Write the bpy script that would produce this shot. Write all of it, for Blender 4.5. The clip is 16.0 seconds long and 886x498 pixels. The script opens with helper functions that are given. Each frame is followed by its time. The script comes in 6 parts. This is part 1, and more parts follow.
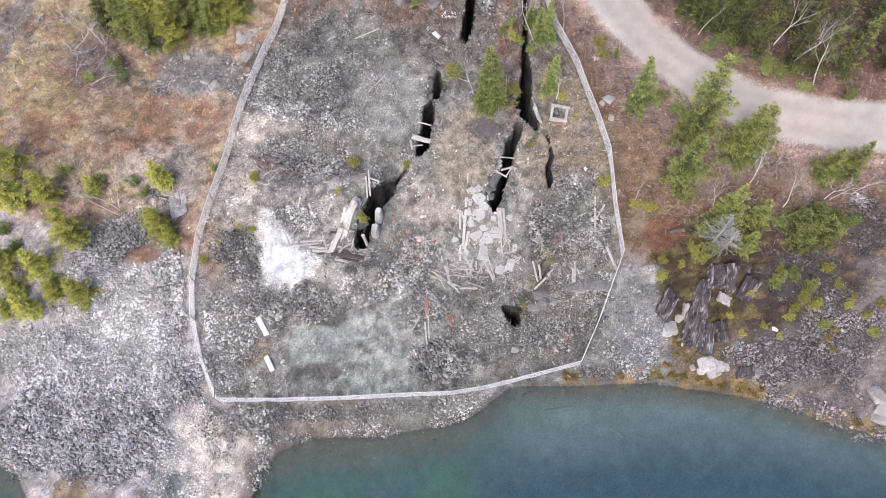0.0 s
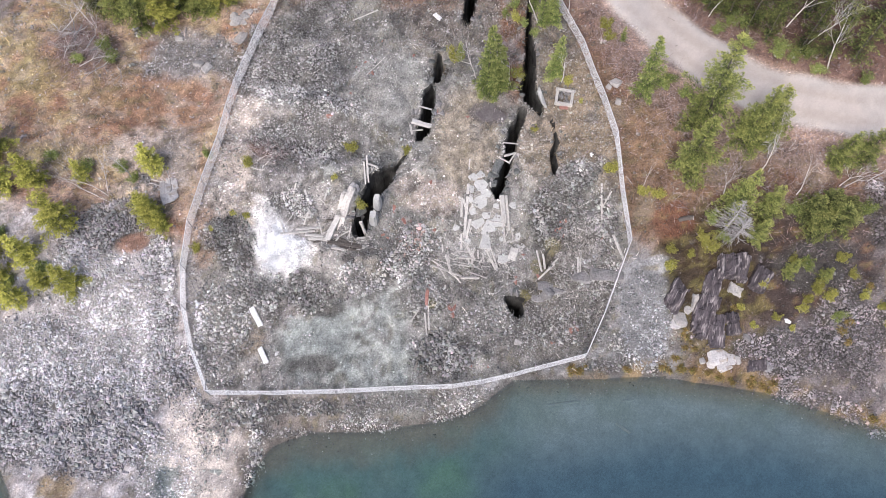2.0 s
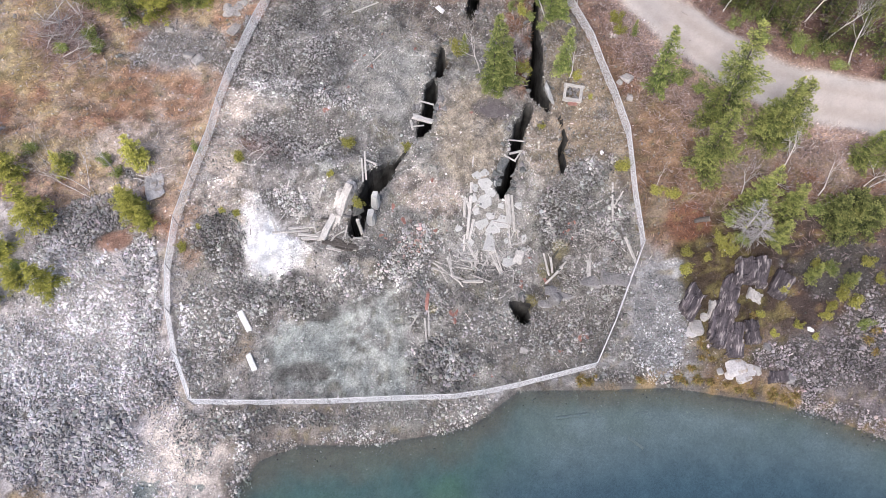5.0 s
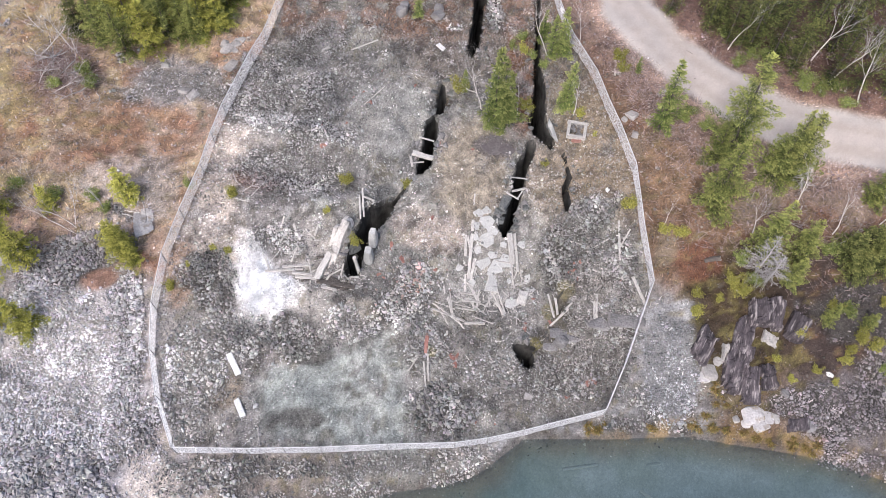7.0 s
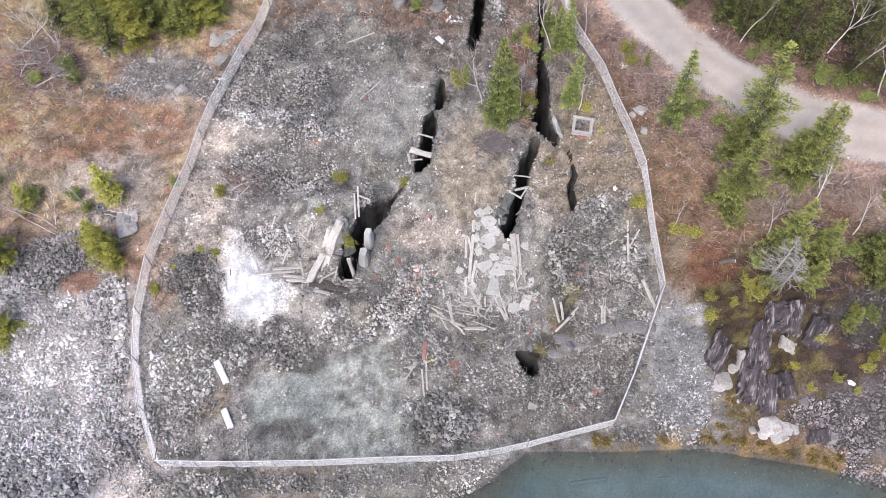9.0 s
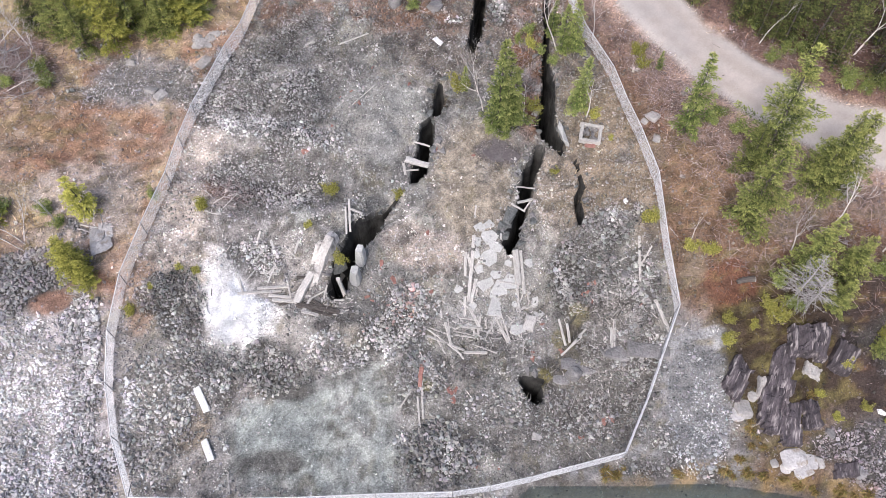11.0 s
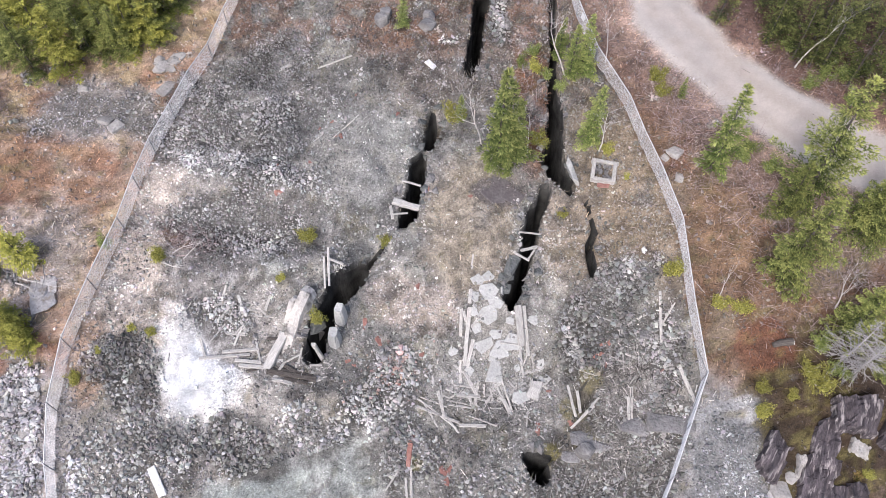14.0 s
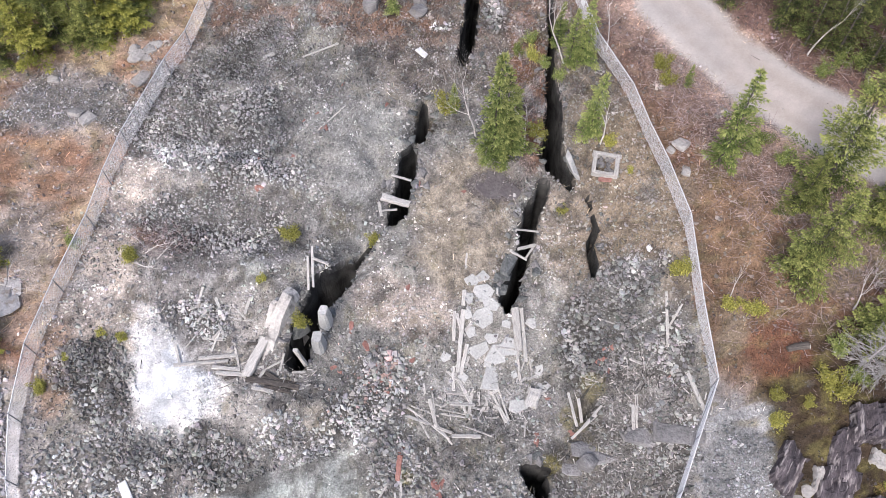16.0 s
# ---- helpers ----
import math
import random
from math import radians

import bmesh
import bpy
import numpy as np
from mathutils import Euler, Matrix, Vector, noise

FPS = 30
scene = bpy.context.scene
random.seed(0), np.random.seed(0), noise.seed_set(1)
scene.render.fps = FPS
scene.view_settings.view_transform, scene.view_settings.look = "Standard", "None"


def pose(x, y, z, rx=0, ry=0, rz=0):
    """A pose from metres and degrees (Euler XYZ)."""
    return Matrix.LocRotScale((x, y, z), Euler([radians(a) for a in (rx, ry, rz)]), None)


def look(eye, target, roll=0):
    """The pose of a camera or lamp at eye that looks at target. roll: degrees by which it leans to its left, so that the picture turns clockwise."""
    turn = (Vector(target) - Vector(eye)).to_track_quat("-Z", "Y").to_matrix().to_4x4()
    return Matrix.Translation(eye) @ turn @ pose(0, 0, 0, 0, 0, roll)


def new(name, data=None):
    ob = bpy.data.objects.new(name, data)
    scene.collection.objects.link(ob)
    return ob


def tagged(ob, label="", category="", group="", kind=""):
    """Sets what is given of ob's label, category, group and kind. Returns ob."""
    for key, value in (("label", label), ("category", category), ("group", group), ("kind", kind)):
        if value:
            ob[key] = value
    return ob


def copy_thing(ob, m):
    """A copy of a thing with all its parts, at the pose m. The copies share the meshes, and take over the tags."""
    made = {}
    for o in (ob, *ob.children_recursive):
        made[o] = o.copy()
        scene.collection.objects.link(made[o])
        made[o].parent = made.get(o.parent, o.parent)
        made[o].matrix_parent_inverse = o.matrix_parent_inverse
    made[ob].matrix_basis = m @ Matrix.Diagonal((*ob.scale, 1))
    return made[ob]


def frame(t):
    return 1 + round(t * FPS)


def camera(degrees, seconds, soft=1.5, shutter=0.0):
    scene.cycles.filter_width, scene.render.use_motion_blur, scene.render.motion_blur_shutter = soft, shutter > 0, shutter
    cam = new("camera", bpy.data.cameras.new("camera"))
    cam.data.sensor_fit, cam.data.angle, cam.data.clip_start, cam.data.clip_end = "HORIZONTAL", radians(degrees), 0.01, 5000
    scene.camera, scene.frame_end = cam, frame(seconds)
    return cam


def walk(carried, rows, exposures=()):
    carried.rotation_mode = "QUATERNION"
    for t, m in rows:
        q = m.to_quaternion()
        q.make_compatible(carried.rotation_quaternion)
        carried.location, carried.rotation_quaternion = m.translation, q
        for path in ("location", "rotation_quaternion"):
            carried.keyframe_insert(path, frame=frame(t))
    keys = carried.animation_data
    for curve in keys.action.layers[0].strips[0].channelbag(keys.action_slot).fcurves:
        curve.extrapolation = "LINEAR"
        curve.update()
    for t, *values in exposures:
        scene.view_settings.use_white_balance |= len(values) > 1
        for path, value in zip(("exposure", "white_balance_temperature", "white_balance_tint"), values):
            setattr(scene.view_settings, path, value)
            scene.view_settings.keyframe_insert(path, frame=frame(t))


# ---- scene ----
cam = camera(62.0, 16.0, soft=0.6)
PATH = [
    (0.0, pose(-0.000, -30.800, 58.800, 24.675, 0.471, -0.316)),
    (0.5, pose(-0.036, -30.808, 58.189, 24.710, 0.451, -0.286)),
    (1.0, pose(-0.050, -30.861, 57.614, 24.766, 0.428, -0.235)),
    (1.5, pose(-0.063, -30.871, 56.992, 24.795, 0.398, -0.190)),
    (2.0, pose(-0.130, -30.836, 56.429, 24.778, 0.353, -0.194)),
    (2.5, pose(-0.185, -30.899, 55.786, 24.849, 0.288, -0.163)),
    (3.0, pose(-0.264, -30.999, 55.081, 24.974, 0.214, -0.125)),
    (5.5, pose(-0.675, -31.206, 51.940, 27.935, -0.243, 0.032)),
    (6.0, pose(-0.761, -31.322, 51.239, 29.251, -0.347, 0.017)),
    (6.5, pose(-0.840, -31.420, 50.546, 30.537, -0.433, 0.048)),
    (7.0, pose(-0.848, -31.336, 49.924, 31.479, -0.476, 0.090)),
    (7.5, pose(-0.828, -31.261, 49.277, 31.950, -0.474, 0.094)),
    (8.0, pose(-0.793, -31.044, 48.658, 31.999, -0.439, 0.067)),
    (10.5, pose(-0.415, -28.213, 45.754, 31.881, -0.190, 0.196)),
    (11.0, pose(-0.319, -27.344, 45.160, 31.846, -0.160, 0.247)),
    (11.5, pose(-0.274, -26.435, 44.598, 31.855, -0.149, 0.226)),
    (12.0, pose(-0.230, -25.435, 44.002, 31.851, -0.160, 0.239)),
    (12.5, pose(-0.194, -24.352, 43.502, 31.769, -0.170, 0.221)),
    (13.0, pose(-0.127, -23.308, 43.005, 31.655, -0.170, 0.215)),
    (13.5, pose(-0.002, -22.379, 42.389, 31.699, -0.162, 0.245)),
    (14.0, pose(0.109, -21.489, 41.809, 31.766, -0.157, 0.287)),
    (14.5, pose(0.206, -20.764, 41.212, 31.939, -0.157, 0.282)),
    (15.0, pose(0.315, -20.459, 40.653, 31.950, -0.162, 0.288)),
    (15.5, pose(0.399, -20.326, 40.106, 31.905, -0.166, 0.201)),
    (16.0, pose(0.470, -20.270, 39.516, 31.909, -0.167, 0.094)),
]
walk(cam, PATH, ((0.0, 0.64, 6340, 15), (8.0, 0.64, 6340, 15), (12.0, 0.64, 6290, 15), (16.0, 0.64, 6270, 15)))


# ---------------------------------------------------------------- overcast light
world = bpy.data.worlds.new("sky")
scene.world = world
world.use_nodes = True
wn, wl = world.node_tree.nodes, world.node_tree.links
sky = wn.new("ShaderNodeTexSky")
sky.sky_type = "NISHITA"
sky.sun_disc = False
sky.sun_elevation = radians(48)
sky.sun_rotation = radians(205)
sky.air_density, sky.dust_density, sky.ozone_density = 1.0, 4.0, 1.0
wl.new(sky.outputs["Color"], wn["Background"].inputs["Color"])
wn["Background"].inputs["Strength"].default_value = 0.12
sun = new("sun", bpy.data.lights.new("sun", "SUN"))
sun.data.energy, sun.data.angle, sun.data.color = 1.4, radians(24), (1.0, 0.97, 0.93)
sun.matrix_world = look((-14, -30, 40), (0, 0, 0))


# ---------------------------------------------------------------- materials
def nodes_of(name):
    m = bpy.data.materials.new(name)
    m.use_nodes = True
    return m, m.node_tree.nodes, m.node_tree.links, m.node_tree.nodes["Principled BSDF"]


def put(n, l, socket, value):
    if isinstance(value, bpy.types.NodeSocket):
        l.new(value, socket)
    else:
        socket.default_value = value


def mixed(n, l, a, b, fac, mode="MIX"):
    x = n.new("ShaderNodeMix")
    x.data_type, x.blend_type = "RGBA", mode
    for socket, value in ((x.inputs[0], fac), (x.inputs[6], a), (x.inputs[7], b)):
        put(n, l, socket, value if not isinstance(value, tuple) or len(value) == 4 else (*value, 1))
    return x.outputs[2]


def grain(n, l, scale, detail=4.0, low=0.35, high=0.65, squash=None, where="Object"):
    tex = n.new("ShaderNodeTexNoise")
    tex.inputs["Scale"].default_value, tex.inputs["Detail"].default_value = scale, detail
    tc = n.new("ShaderNodeTexCoord")
    mp = n.new("ShaderNodeMapping")
    mp.inputs["Scale"].default_value = squash or (1, 1, 1)
    l.new(tc.outputs[where], mp.inputs["Vector"])
    l.new(mp.outputs["Vector"], tex.inputs["Vector"])
    r = n.new("ShaderNodeMapRange")
    r.inputs["From Min"].default_value, r.inputs["From Max"].default_value = low, high
    l.new(tex.outputs["Fac"], r.inputs["Value"])
    return r.outputs["Result"]


def bump(n, l, p, height, strength, distance):
    b = n.new("ShaderNodeBump")
    b.inputs["Strength"].default_value, b.inputs["Distance"].default_value = strength, distance
    l.new(height, b.inputs["Height"])
    l.new(b.outputs["Normal"], p.inputs["Normal"])


def surface(name, dark, light, rough=0.9, coarse=1.2, fine=14.0, squash=None, vary=0.0, relief=0.02, stain=None, metal=0.0):
    """A weathered surface: two colours mixed by coarse and fine grain, bump, and a difference from piece to piece."""
    m, n, l, p = nodes_of(name)
    a = grain(n, l, coarse, 5.0, 0.3, 0.7, squash)
    b = grain(n, l, fine, 6.0, 0.3, 0.7, squash)
    colour = mixed(n, l, dark, light, a)
    colour = mixed(n, l, colour, tuple(c * 0.55 for c in dark), mixed(n, l, (0, 0, 0), (0.6, 0.6, 0.6), b))
    if stain:
        colour = mixed(n, l, colour, stain, grain(n, l, coarse * 1.6, 6.0, 0.54, 0.68, squash))
    if vary:
        info = n.new("ShaderNodeObjectInfo")
        geo = n.new("ShaderNodeNewGeometry")
        add = n.new("ShaderNodeMath")
        l.new(info.outputs["Random"], add.inputs[0])
        l.new(geo.outputs["Random Per Island"], add.inputs[1])
        half = n.new("ShaderNodeMapRange")
        half.inputs["From Max"].default_value = 2.0
        half.inputs["To Min"].default_value, half.inputs["To Max"].default_value = 1 - vary, 1 + vary
        l.new(add.outputs[0], half.inputs["Value"])
        hsv = n.new("ShaderNodeHueSaturation")
        l.new(half.outputs["Result"], hsv.inputs["Value"])
        l.new(colour, hsv.inputs["Color"])
        colour = hsv.outputs["Color"]
    l.new(colour, p.inputs["Base Color"])
    p.inputs["Roughness"].default_value, p.inputs["Metallic"].default_value = rough, metal
    p.inputs["Specular IOR Level"].default_value = 0.25
    if relief:
        bump(n, l, p, b, 0.6, relief)
    return m


def tinted(name, fine=9.0, vary=0.35, relief=0.02, rough=0.95, mottle=0.5, pebbles_and_shade=False):
    """A surface whose kind of soil or stone, with any painted shade, is stored on the mesh as 'tint'."""
    m, n, l, p = nodes_of(name)
    at = n.new("ShaderNodeAttribute")
    at.attribute_name = "tint"
    colour = at.outputs["Color"]
    cell = n.new("ShaderNodeTexVoronoi")
    cell.inputs["Scale"].default_value = fine
    tc = n.new("ShaderNodeTexCoord")
    l.new(tc.outputs["Object"], cell.inputs["Vector"])
    grey = n.new("ShaderNodeRGBToBW")
    l.new(cell.outputs["Color"], grey.inputs[0])
    both = n.new("ShaderNodeMath")
    both.operation = "MULTIPLY_ADD"
    both.inputs[1].default_value = 0.55
    l.new(grain(n, l, fine * 1.3, 8.0, 0.25, 0.75), both.inputs[0])
    half = n.new("ShaderNodeMath")
    half.operation, half.inputs[1].default_value = "MULTIPLY", 0.55
    l.new(grey.outputs[0], half.inputs[0])
    l.new(half.outputs[0], both.inputs[2])
    b = both.outputs[0]
    c = grain(n, l, fine * 0.12, 5.0, 0.3, 0.7)
    much = n.new("ShaderNodeMath")
    much.operation, much.inputs[1].default_value = "MULTIPLY", mottle
    l.new(at.outputs["Alpha"], much.inputs[0])
    colour = mixed(n, l, colour, mixed(n, l, (0.28, 0.28, 0.28), (1.62, 1.6, 1.58), b), much.outputs[0], "MULTIPLY")
    colour = mixed(n, l, colour, mixed(n, l, (0.62, 0.62, 0.62), (1.3, 1.27, 1.22), c), much.outputs[0], "MULTIPLY")
    if pebbles_and_shade:
        pebble = n.new("ShaderNodeTexVoronoi")
        pebble.feature = "DISTANCE_TO_EDGE"
        pebble.inputs["Scale"].default_value = fine * 1.5
        warp = n.new("ShaderNodeVectorMath")
        warp.operation = "MULTIPLY_ADD"
        wave = n.new("ShaderNodeTexNoise")
        wave.inputs["Scale"].default_value = fine * 0.8
        l.new(tc.outputs["Object"], wave.inputs["Vector"])
        l.new(wave.outputs["Color"], warp.inputs[0])
        warp.inputs[1].default_value = (0.1, 0.1, 0.1)
        l.new(tc.outputs["Object"], warp.inputs[2])
        l.new(warp.outputs[0], pebble.inputs["Vector"])
        gap = n.new("ShaderNodeMapRange")
        gap.inputs["From Min"].default_value, gap.inputs["From Max"].default_value = 0.0, 0.22
        l.new(pebble.outputs["Distance"], gap.inputs["Value"])
        colour = mixed(n, l, colour, mixed(n, l, (0.62, 0.61, 0.6), (1.14, 1.14, 1.13), gap.outputs["Result"]), much.outputs[0], "MULTIPLY")
        # steep faces go near black: dark rock with the trench walls' shade painted in
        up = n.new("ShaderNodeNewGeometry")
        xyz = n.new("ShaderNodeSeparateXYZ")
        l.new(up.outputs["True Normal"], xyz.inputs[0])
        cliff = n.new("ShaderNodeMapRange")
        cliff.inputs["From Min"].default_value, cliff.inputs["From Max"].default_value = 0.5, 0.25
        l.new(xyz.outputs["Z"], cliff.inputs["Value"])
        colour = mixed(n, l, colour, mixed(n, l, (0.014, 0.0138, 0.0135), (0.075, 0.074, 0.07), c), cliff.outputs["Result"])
    if vary:
        geo = n.new("ShaderNodeNewGeometry")
        half = n.new("ShaderNodeMapRange")
        half.inputs["To Min"].default_value, half.inputs["To Max"].default_value = 1 - vary, 1 + vary
        l.new(geo.outputs["Random Per Island"], half.inputs["Value"])
        hsv = n.new("ShaderNodeHueSaturation")
        l.new(half.outputs["Result"], hsv.inputs["Value"])
        l.new(colour, hsv.inputs["Color"])
        colour = hsv.outputs["Color"]
    l.new(colour, p.inputs["Base Color"])
    p.inputs["Roughness"].default_value = rough
    p.inputs["Specular IOR Level"].default_value = 0.2
    if relief:
        rise = n.new("ShaderNodeMath")
        rise.operation = "MULTIPLY"
        l.new(b, rise.inputs[0])
        l.new(at.outputs["Alpha"], rise.inputs[1])
        bump(n, l, p, rise.outputs[0], 0.7, relief)
    return m


def foliage(name, dark, light, tip):
    """Needles or leaves: darkened inside for the crown's shade, young and pale at the ends of the twigs."""
    m, n, l, p = nodes_of(name)
    geo = n.new("ShaderNodeNewGeometry")
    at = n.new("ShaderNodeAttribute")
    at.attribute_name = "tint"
    inner_shade = n.new("ShaderNodeMapRange")
    inner_shade.inputs["From Min"].default_value, inner_shade.inputs["From Max"].default_value = 0.3, 0.8
    l.new(at.outputs["Fac"], inner_shade.inputs["Value"])
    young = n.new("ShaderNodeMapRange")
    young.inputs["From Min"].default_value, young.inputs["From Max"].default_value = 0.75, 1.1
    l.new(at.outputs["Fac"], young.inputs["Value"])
    colour = mixed(n, l, dark, light, inner_shade.outputs["Result"])
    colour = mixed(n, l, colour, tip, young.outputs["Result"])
    colour = mixed(n, l, colour, mixed(n, l, (0.75, 0.75, 0.75), (1.45, 1.45, 1.45), geo.outputs["Random Per Island"]), 1.0, "MULTIPLY")
    colour = mixed(n, l, colour, tip, mixed(n, l, (0, 0, 0), (0.6, 0.6, 0.6), grain(n, l, 1.3, 3.0, 0.5, 0.75)))
    info = n.new("ShaderNodeObjectInfo")
    r = n.new("ShaderNodeMapRange")
    r.inputs["To Min"].default_value, r.inputs["To Max"].default_value = 0.75, 1.25
    l.new(info.outputs["Random"], r.inputs["Value"])
    hsv = n.new("ShaderNodeHueSaturation")
    l.new(r.outputs["Result"], hsv.inputs["Value"])
    l.new(colour, hsv.inputs["Color"])
    l.new(hsv.outputs["Color"], p.inputs["Base Color"])
    p.inputs["Roughness"].default_value = 0.7
    p.inputs["Specular IOR Level"].default_value = 0.2
    thin, both = n.new("ShaderNodeBsdfTranslucent"), n.new("ShaderNodeMixShader")
    both.inputs["Fac"].default_value = 0.12
    l.new(hsv.outputs["Color"], thin.inputs["Color"])
    l.new(p.outputs[0], both.inputs[1])
    l.new(thin.outputs[0], both.inputs[2])
    l.new(both.outputs[0], n["Material Output"].inputs["Surface"])
    return m


ground_mat = tinted("soil_and_gravel", fine=7.5, vary=0, relief=0.06, mottle=0.9, pebbles_and_shade=True)
stone_mat = tinted("loose_stone", fine=5.0, vary=0.24, relief=0.01, mottle=0.45)
straw_mat = tinted("dry_plants", fine=3.0, vary=0.4, relief=0, mottle=0.2)
wood_mat = surface("weathered_wood", (0.42, 0.40, 0.375), (0.76, 0.74, 0.70), 0.9, 2.5, 22, (1, 9, 9), 0.3, 0.012)
dark_wood_mat = surface("rotten_wood", (0.07, 0.06, 0.055), (0.2, 0.18, 0.16), 0.9, 2.5, 20, (1, 8, 8), 0.3, 0.015)
silver_mat = surface("silvery_dead_twigs", (0.32, 0.31, 0.31), (0.56, 0.54, 0.535), 0.9, 1.5, 9, None, 0.25, 0)
twig_mat = surface("dead_grey_wood", (0.52, 0.49, 0.47), (0.80, 0.77, 0.74), 0.9, 1.5, 9, None, 0.25, 0)
bark_mat = surface("spruce_bark", (0.07, 0.06, 0.055), (0.17, 0.15, 0.14), 0.95, 3, 20, (1, 1, 0.3), 0.2, 0.01)
rock_mat = surface("grey_rock", (0.17, 0.165, 0.165), (0.36, 0.35, 0.345), 0.9, 0.9, 7, (1, 1, 2.2), 0.25, 0.05)
dark_rock_mat = surface("dark_bedded_rock", (0.036, 0.031, 0.036), (0.16, 0.138, 0.149), 0.8, 1.3, 8, (3.0, 0.5, 1), 0.25, 0.05, (0.33, 0.30, 0.295))
ledge_mat = surface("dark_flat_bedrock", (0.13, 0.115, 0.115), (0.22, 0.2, 0.2), 0.9, 0.8, 6, None, 0.1, 0.03)
pale_rock_mat = surface("pale_rock", (0.33, 0.315, 0.30), (0.56, 0.54, 0.515), 0.9, 0.9, 6, None, 0.15, 0.04)
bleached_rock_mat = surface("bleached_rock", (0.48, 0.46, 0.455), (0.72, 0.70, 0.69), 0.9, 1.1, 6, None, 0.12, 0.04, (0.30, 0.25, 0.2))
trench_rock_mat = surface("dark_greenish_rock", (0.10, 0.106, 0.104), (0.27, 0.28, 0.27), 0.9, 1.2, 7, (1, 1, 2), 0.2, 0.05)
slab_mat = surface("pale_concrete", (0.46, 0.46, 0.445), (0.60, 0.60, 0.58), 0.9, 1.4, 9, None, 0.16, 0.012)
wall_mat = surface("old_concrete", (0.52, 0.49, 0.46), (0.80, 0.77, 0.73), 0.92, 1.1, 8, (1, 1, 0.35), 0.1, 0.03, (0.17, 0.16, 0.15))
white_mat = surface("white_board", (0.78, 0.78, 0.78), (0.88, 0.88, 0.88), 0.6, 2, 9, None, 0.05, 0.004)
rust_mat = surface("rusted_red_scrap", (0.27, 0.125, 0.105), (0.45, 0.26, 0.22), 0.85, 3, 15, None, 0.25, 0.01)
post_mat = surface("galvanised_steel", (0.30, 0.305, 0.31), (0.46, 0.465, 0.475), 0.5, 3, 30, None, 0.1, 0, None, 0.3)
rail_mat = surface("bright_galvanised_rail", (0.70, 0.71, 0.72), (0.86, 0.87, 0.89), 0.5, 3, 30, None, 0.05, 0, None, 0.1)
wire_mat = surface("galvanised_wire", (0.78, 0.79, 0.81), (0.88, 0.89, 0.91), 0.5, 3, 30, None, 0.0, 0, None, 0.0)
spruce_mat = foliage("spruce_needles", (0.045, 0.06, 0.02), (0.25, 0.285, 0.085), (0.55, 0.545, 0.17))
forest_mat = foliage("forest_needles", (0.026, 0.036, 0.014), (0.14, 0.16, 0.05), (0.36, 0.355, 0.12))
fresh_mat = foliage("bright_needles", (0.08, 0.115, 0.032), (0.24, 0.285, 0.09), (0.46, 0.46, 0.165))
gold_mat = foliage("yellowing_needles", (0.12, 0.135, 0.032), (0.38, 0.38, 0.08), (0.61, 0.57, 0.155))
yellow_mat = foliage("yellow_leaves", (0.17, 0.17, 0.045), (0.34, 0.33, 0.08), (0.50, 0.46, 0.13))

# lake water: clear with a teal cast, and a gloss that grows at grazing angles
water_mat, n, l, p = nodes_of("lake_water")
n.remove(p)
clear, gloss, both, fres = (n.new("ShaderNode" + k) for k in ("BsdfTransparent", "BsdfGlossy", "MixShader", "Fresnel"))
clear.inputs["Color"].default_value = (0.80, 0.88, 0.90, 1)
gloss.inputs["Roughness"].default_value = 0.06
fres.inputs["IOR"].default_value = 1.33
ripple = n.new("ShaderNodeBump")
ripple.inputs["Strength"].default_value, ripple.inputs["Distance"].default_value = 0.25, 0.03
l.new(grain(n, l, 2.0, 3.0), ripple.inputs["Height"])
l.new(ripple.outputs["Normal"], gloss.inputs["Normal"])
l.new(fres.outputs["Fac"], both.inputs["Fac"])
l.new(clear.outputs[0], both.inputs[1])
l.new(gloss.outputs[0], both.inputs[2])
l.new(both.outputs[0], n["Material Output"].inputs["Surface"])


import functools
# ---------------------------------------------------------------- terrain
# Water level is z = 0. SHORE: the waterline from west to east, as y for x.
SHORE_X = (-60, -46, -36, -33.4, -31, -26, -19, -15.6, -14.5, -13.2, -10.7, -6.8, -1.5, 1.9, 3.5, 5.1, 9.5, 16.3, 20, 25.5, 29.3, 34, 60)
SHORE_Y = (-16, -19, -21.4, -22.6, -26.5, -31, -31, -27, -22.6, -21, -20, -20, -19.3, -18.4, -17.2, -16, -16, -15.8, -16.4, -17.3, -18.8, -20.1, -26)


def smooth(a, b, v):
    u = np.clip((v - a) / (b - a), 0, 1)
    return u * u * (3 - 2 * u)


def lattice(ix, iy, seed):
    h = np.sin(ix * 127.1 + iy * 311.7 + seed * 74.7) * 43758.5453
    return h - np.floor(h)


def vnoise(x, y, size, seed=0):
    """Value noise from 0 to 1 with cells of that size."""
    u, v = np.asarray(x, float) / size, np.asarray(y, float) / size
    ix, iy = np.floor(u), np.floor(v)
    fx, fy = u - ix, v - iy
    fx, fy = fx * fx * (3 - 2 * fx), fy * fy * (3 - 2 * fy)
    a = lattice(ix, iy, seed) * (1 - fx) + lattice(ix + 1, iy, seed) * fx
    b = lattice(ix, iy + 1, seed) * (1 - fx) + lattice(ix + 1, iy + 1, seed) * fx
    return a * (1 - fy) + b * fy


def rough(x, y, size, seed=0):
    return (vnoise(x, y, size, seed) + 0.5 * vnoise(x, y, size / 2.1, seed + 3) + 0.25 * vnoise(x, y, size / 4.3, seed + 7)) / 1.75


def shore_y(x):
    return np.interp(x, SHORE_X, SHORE_Y)


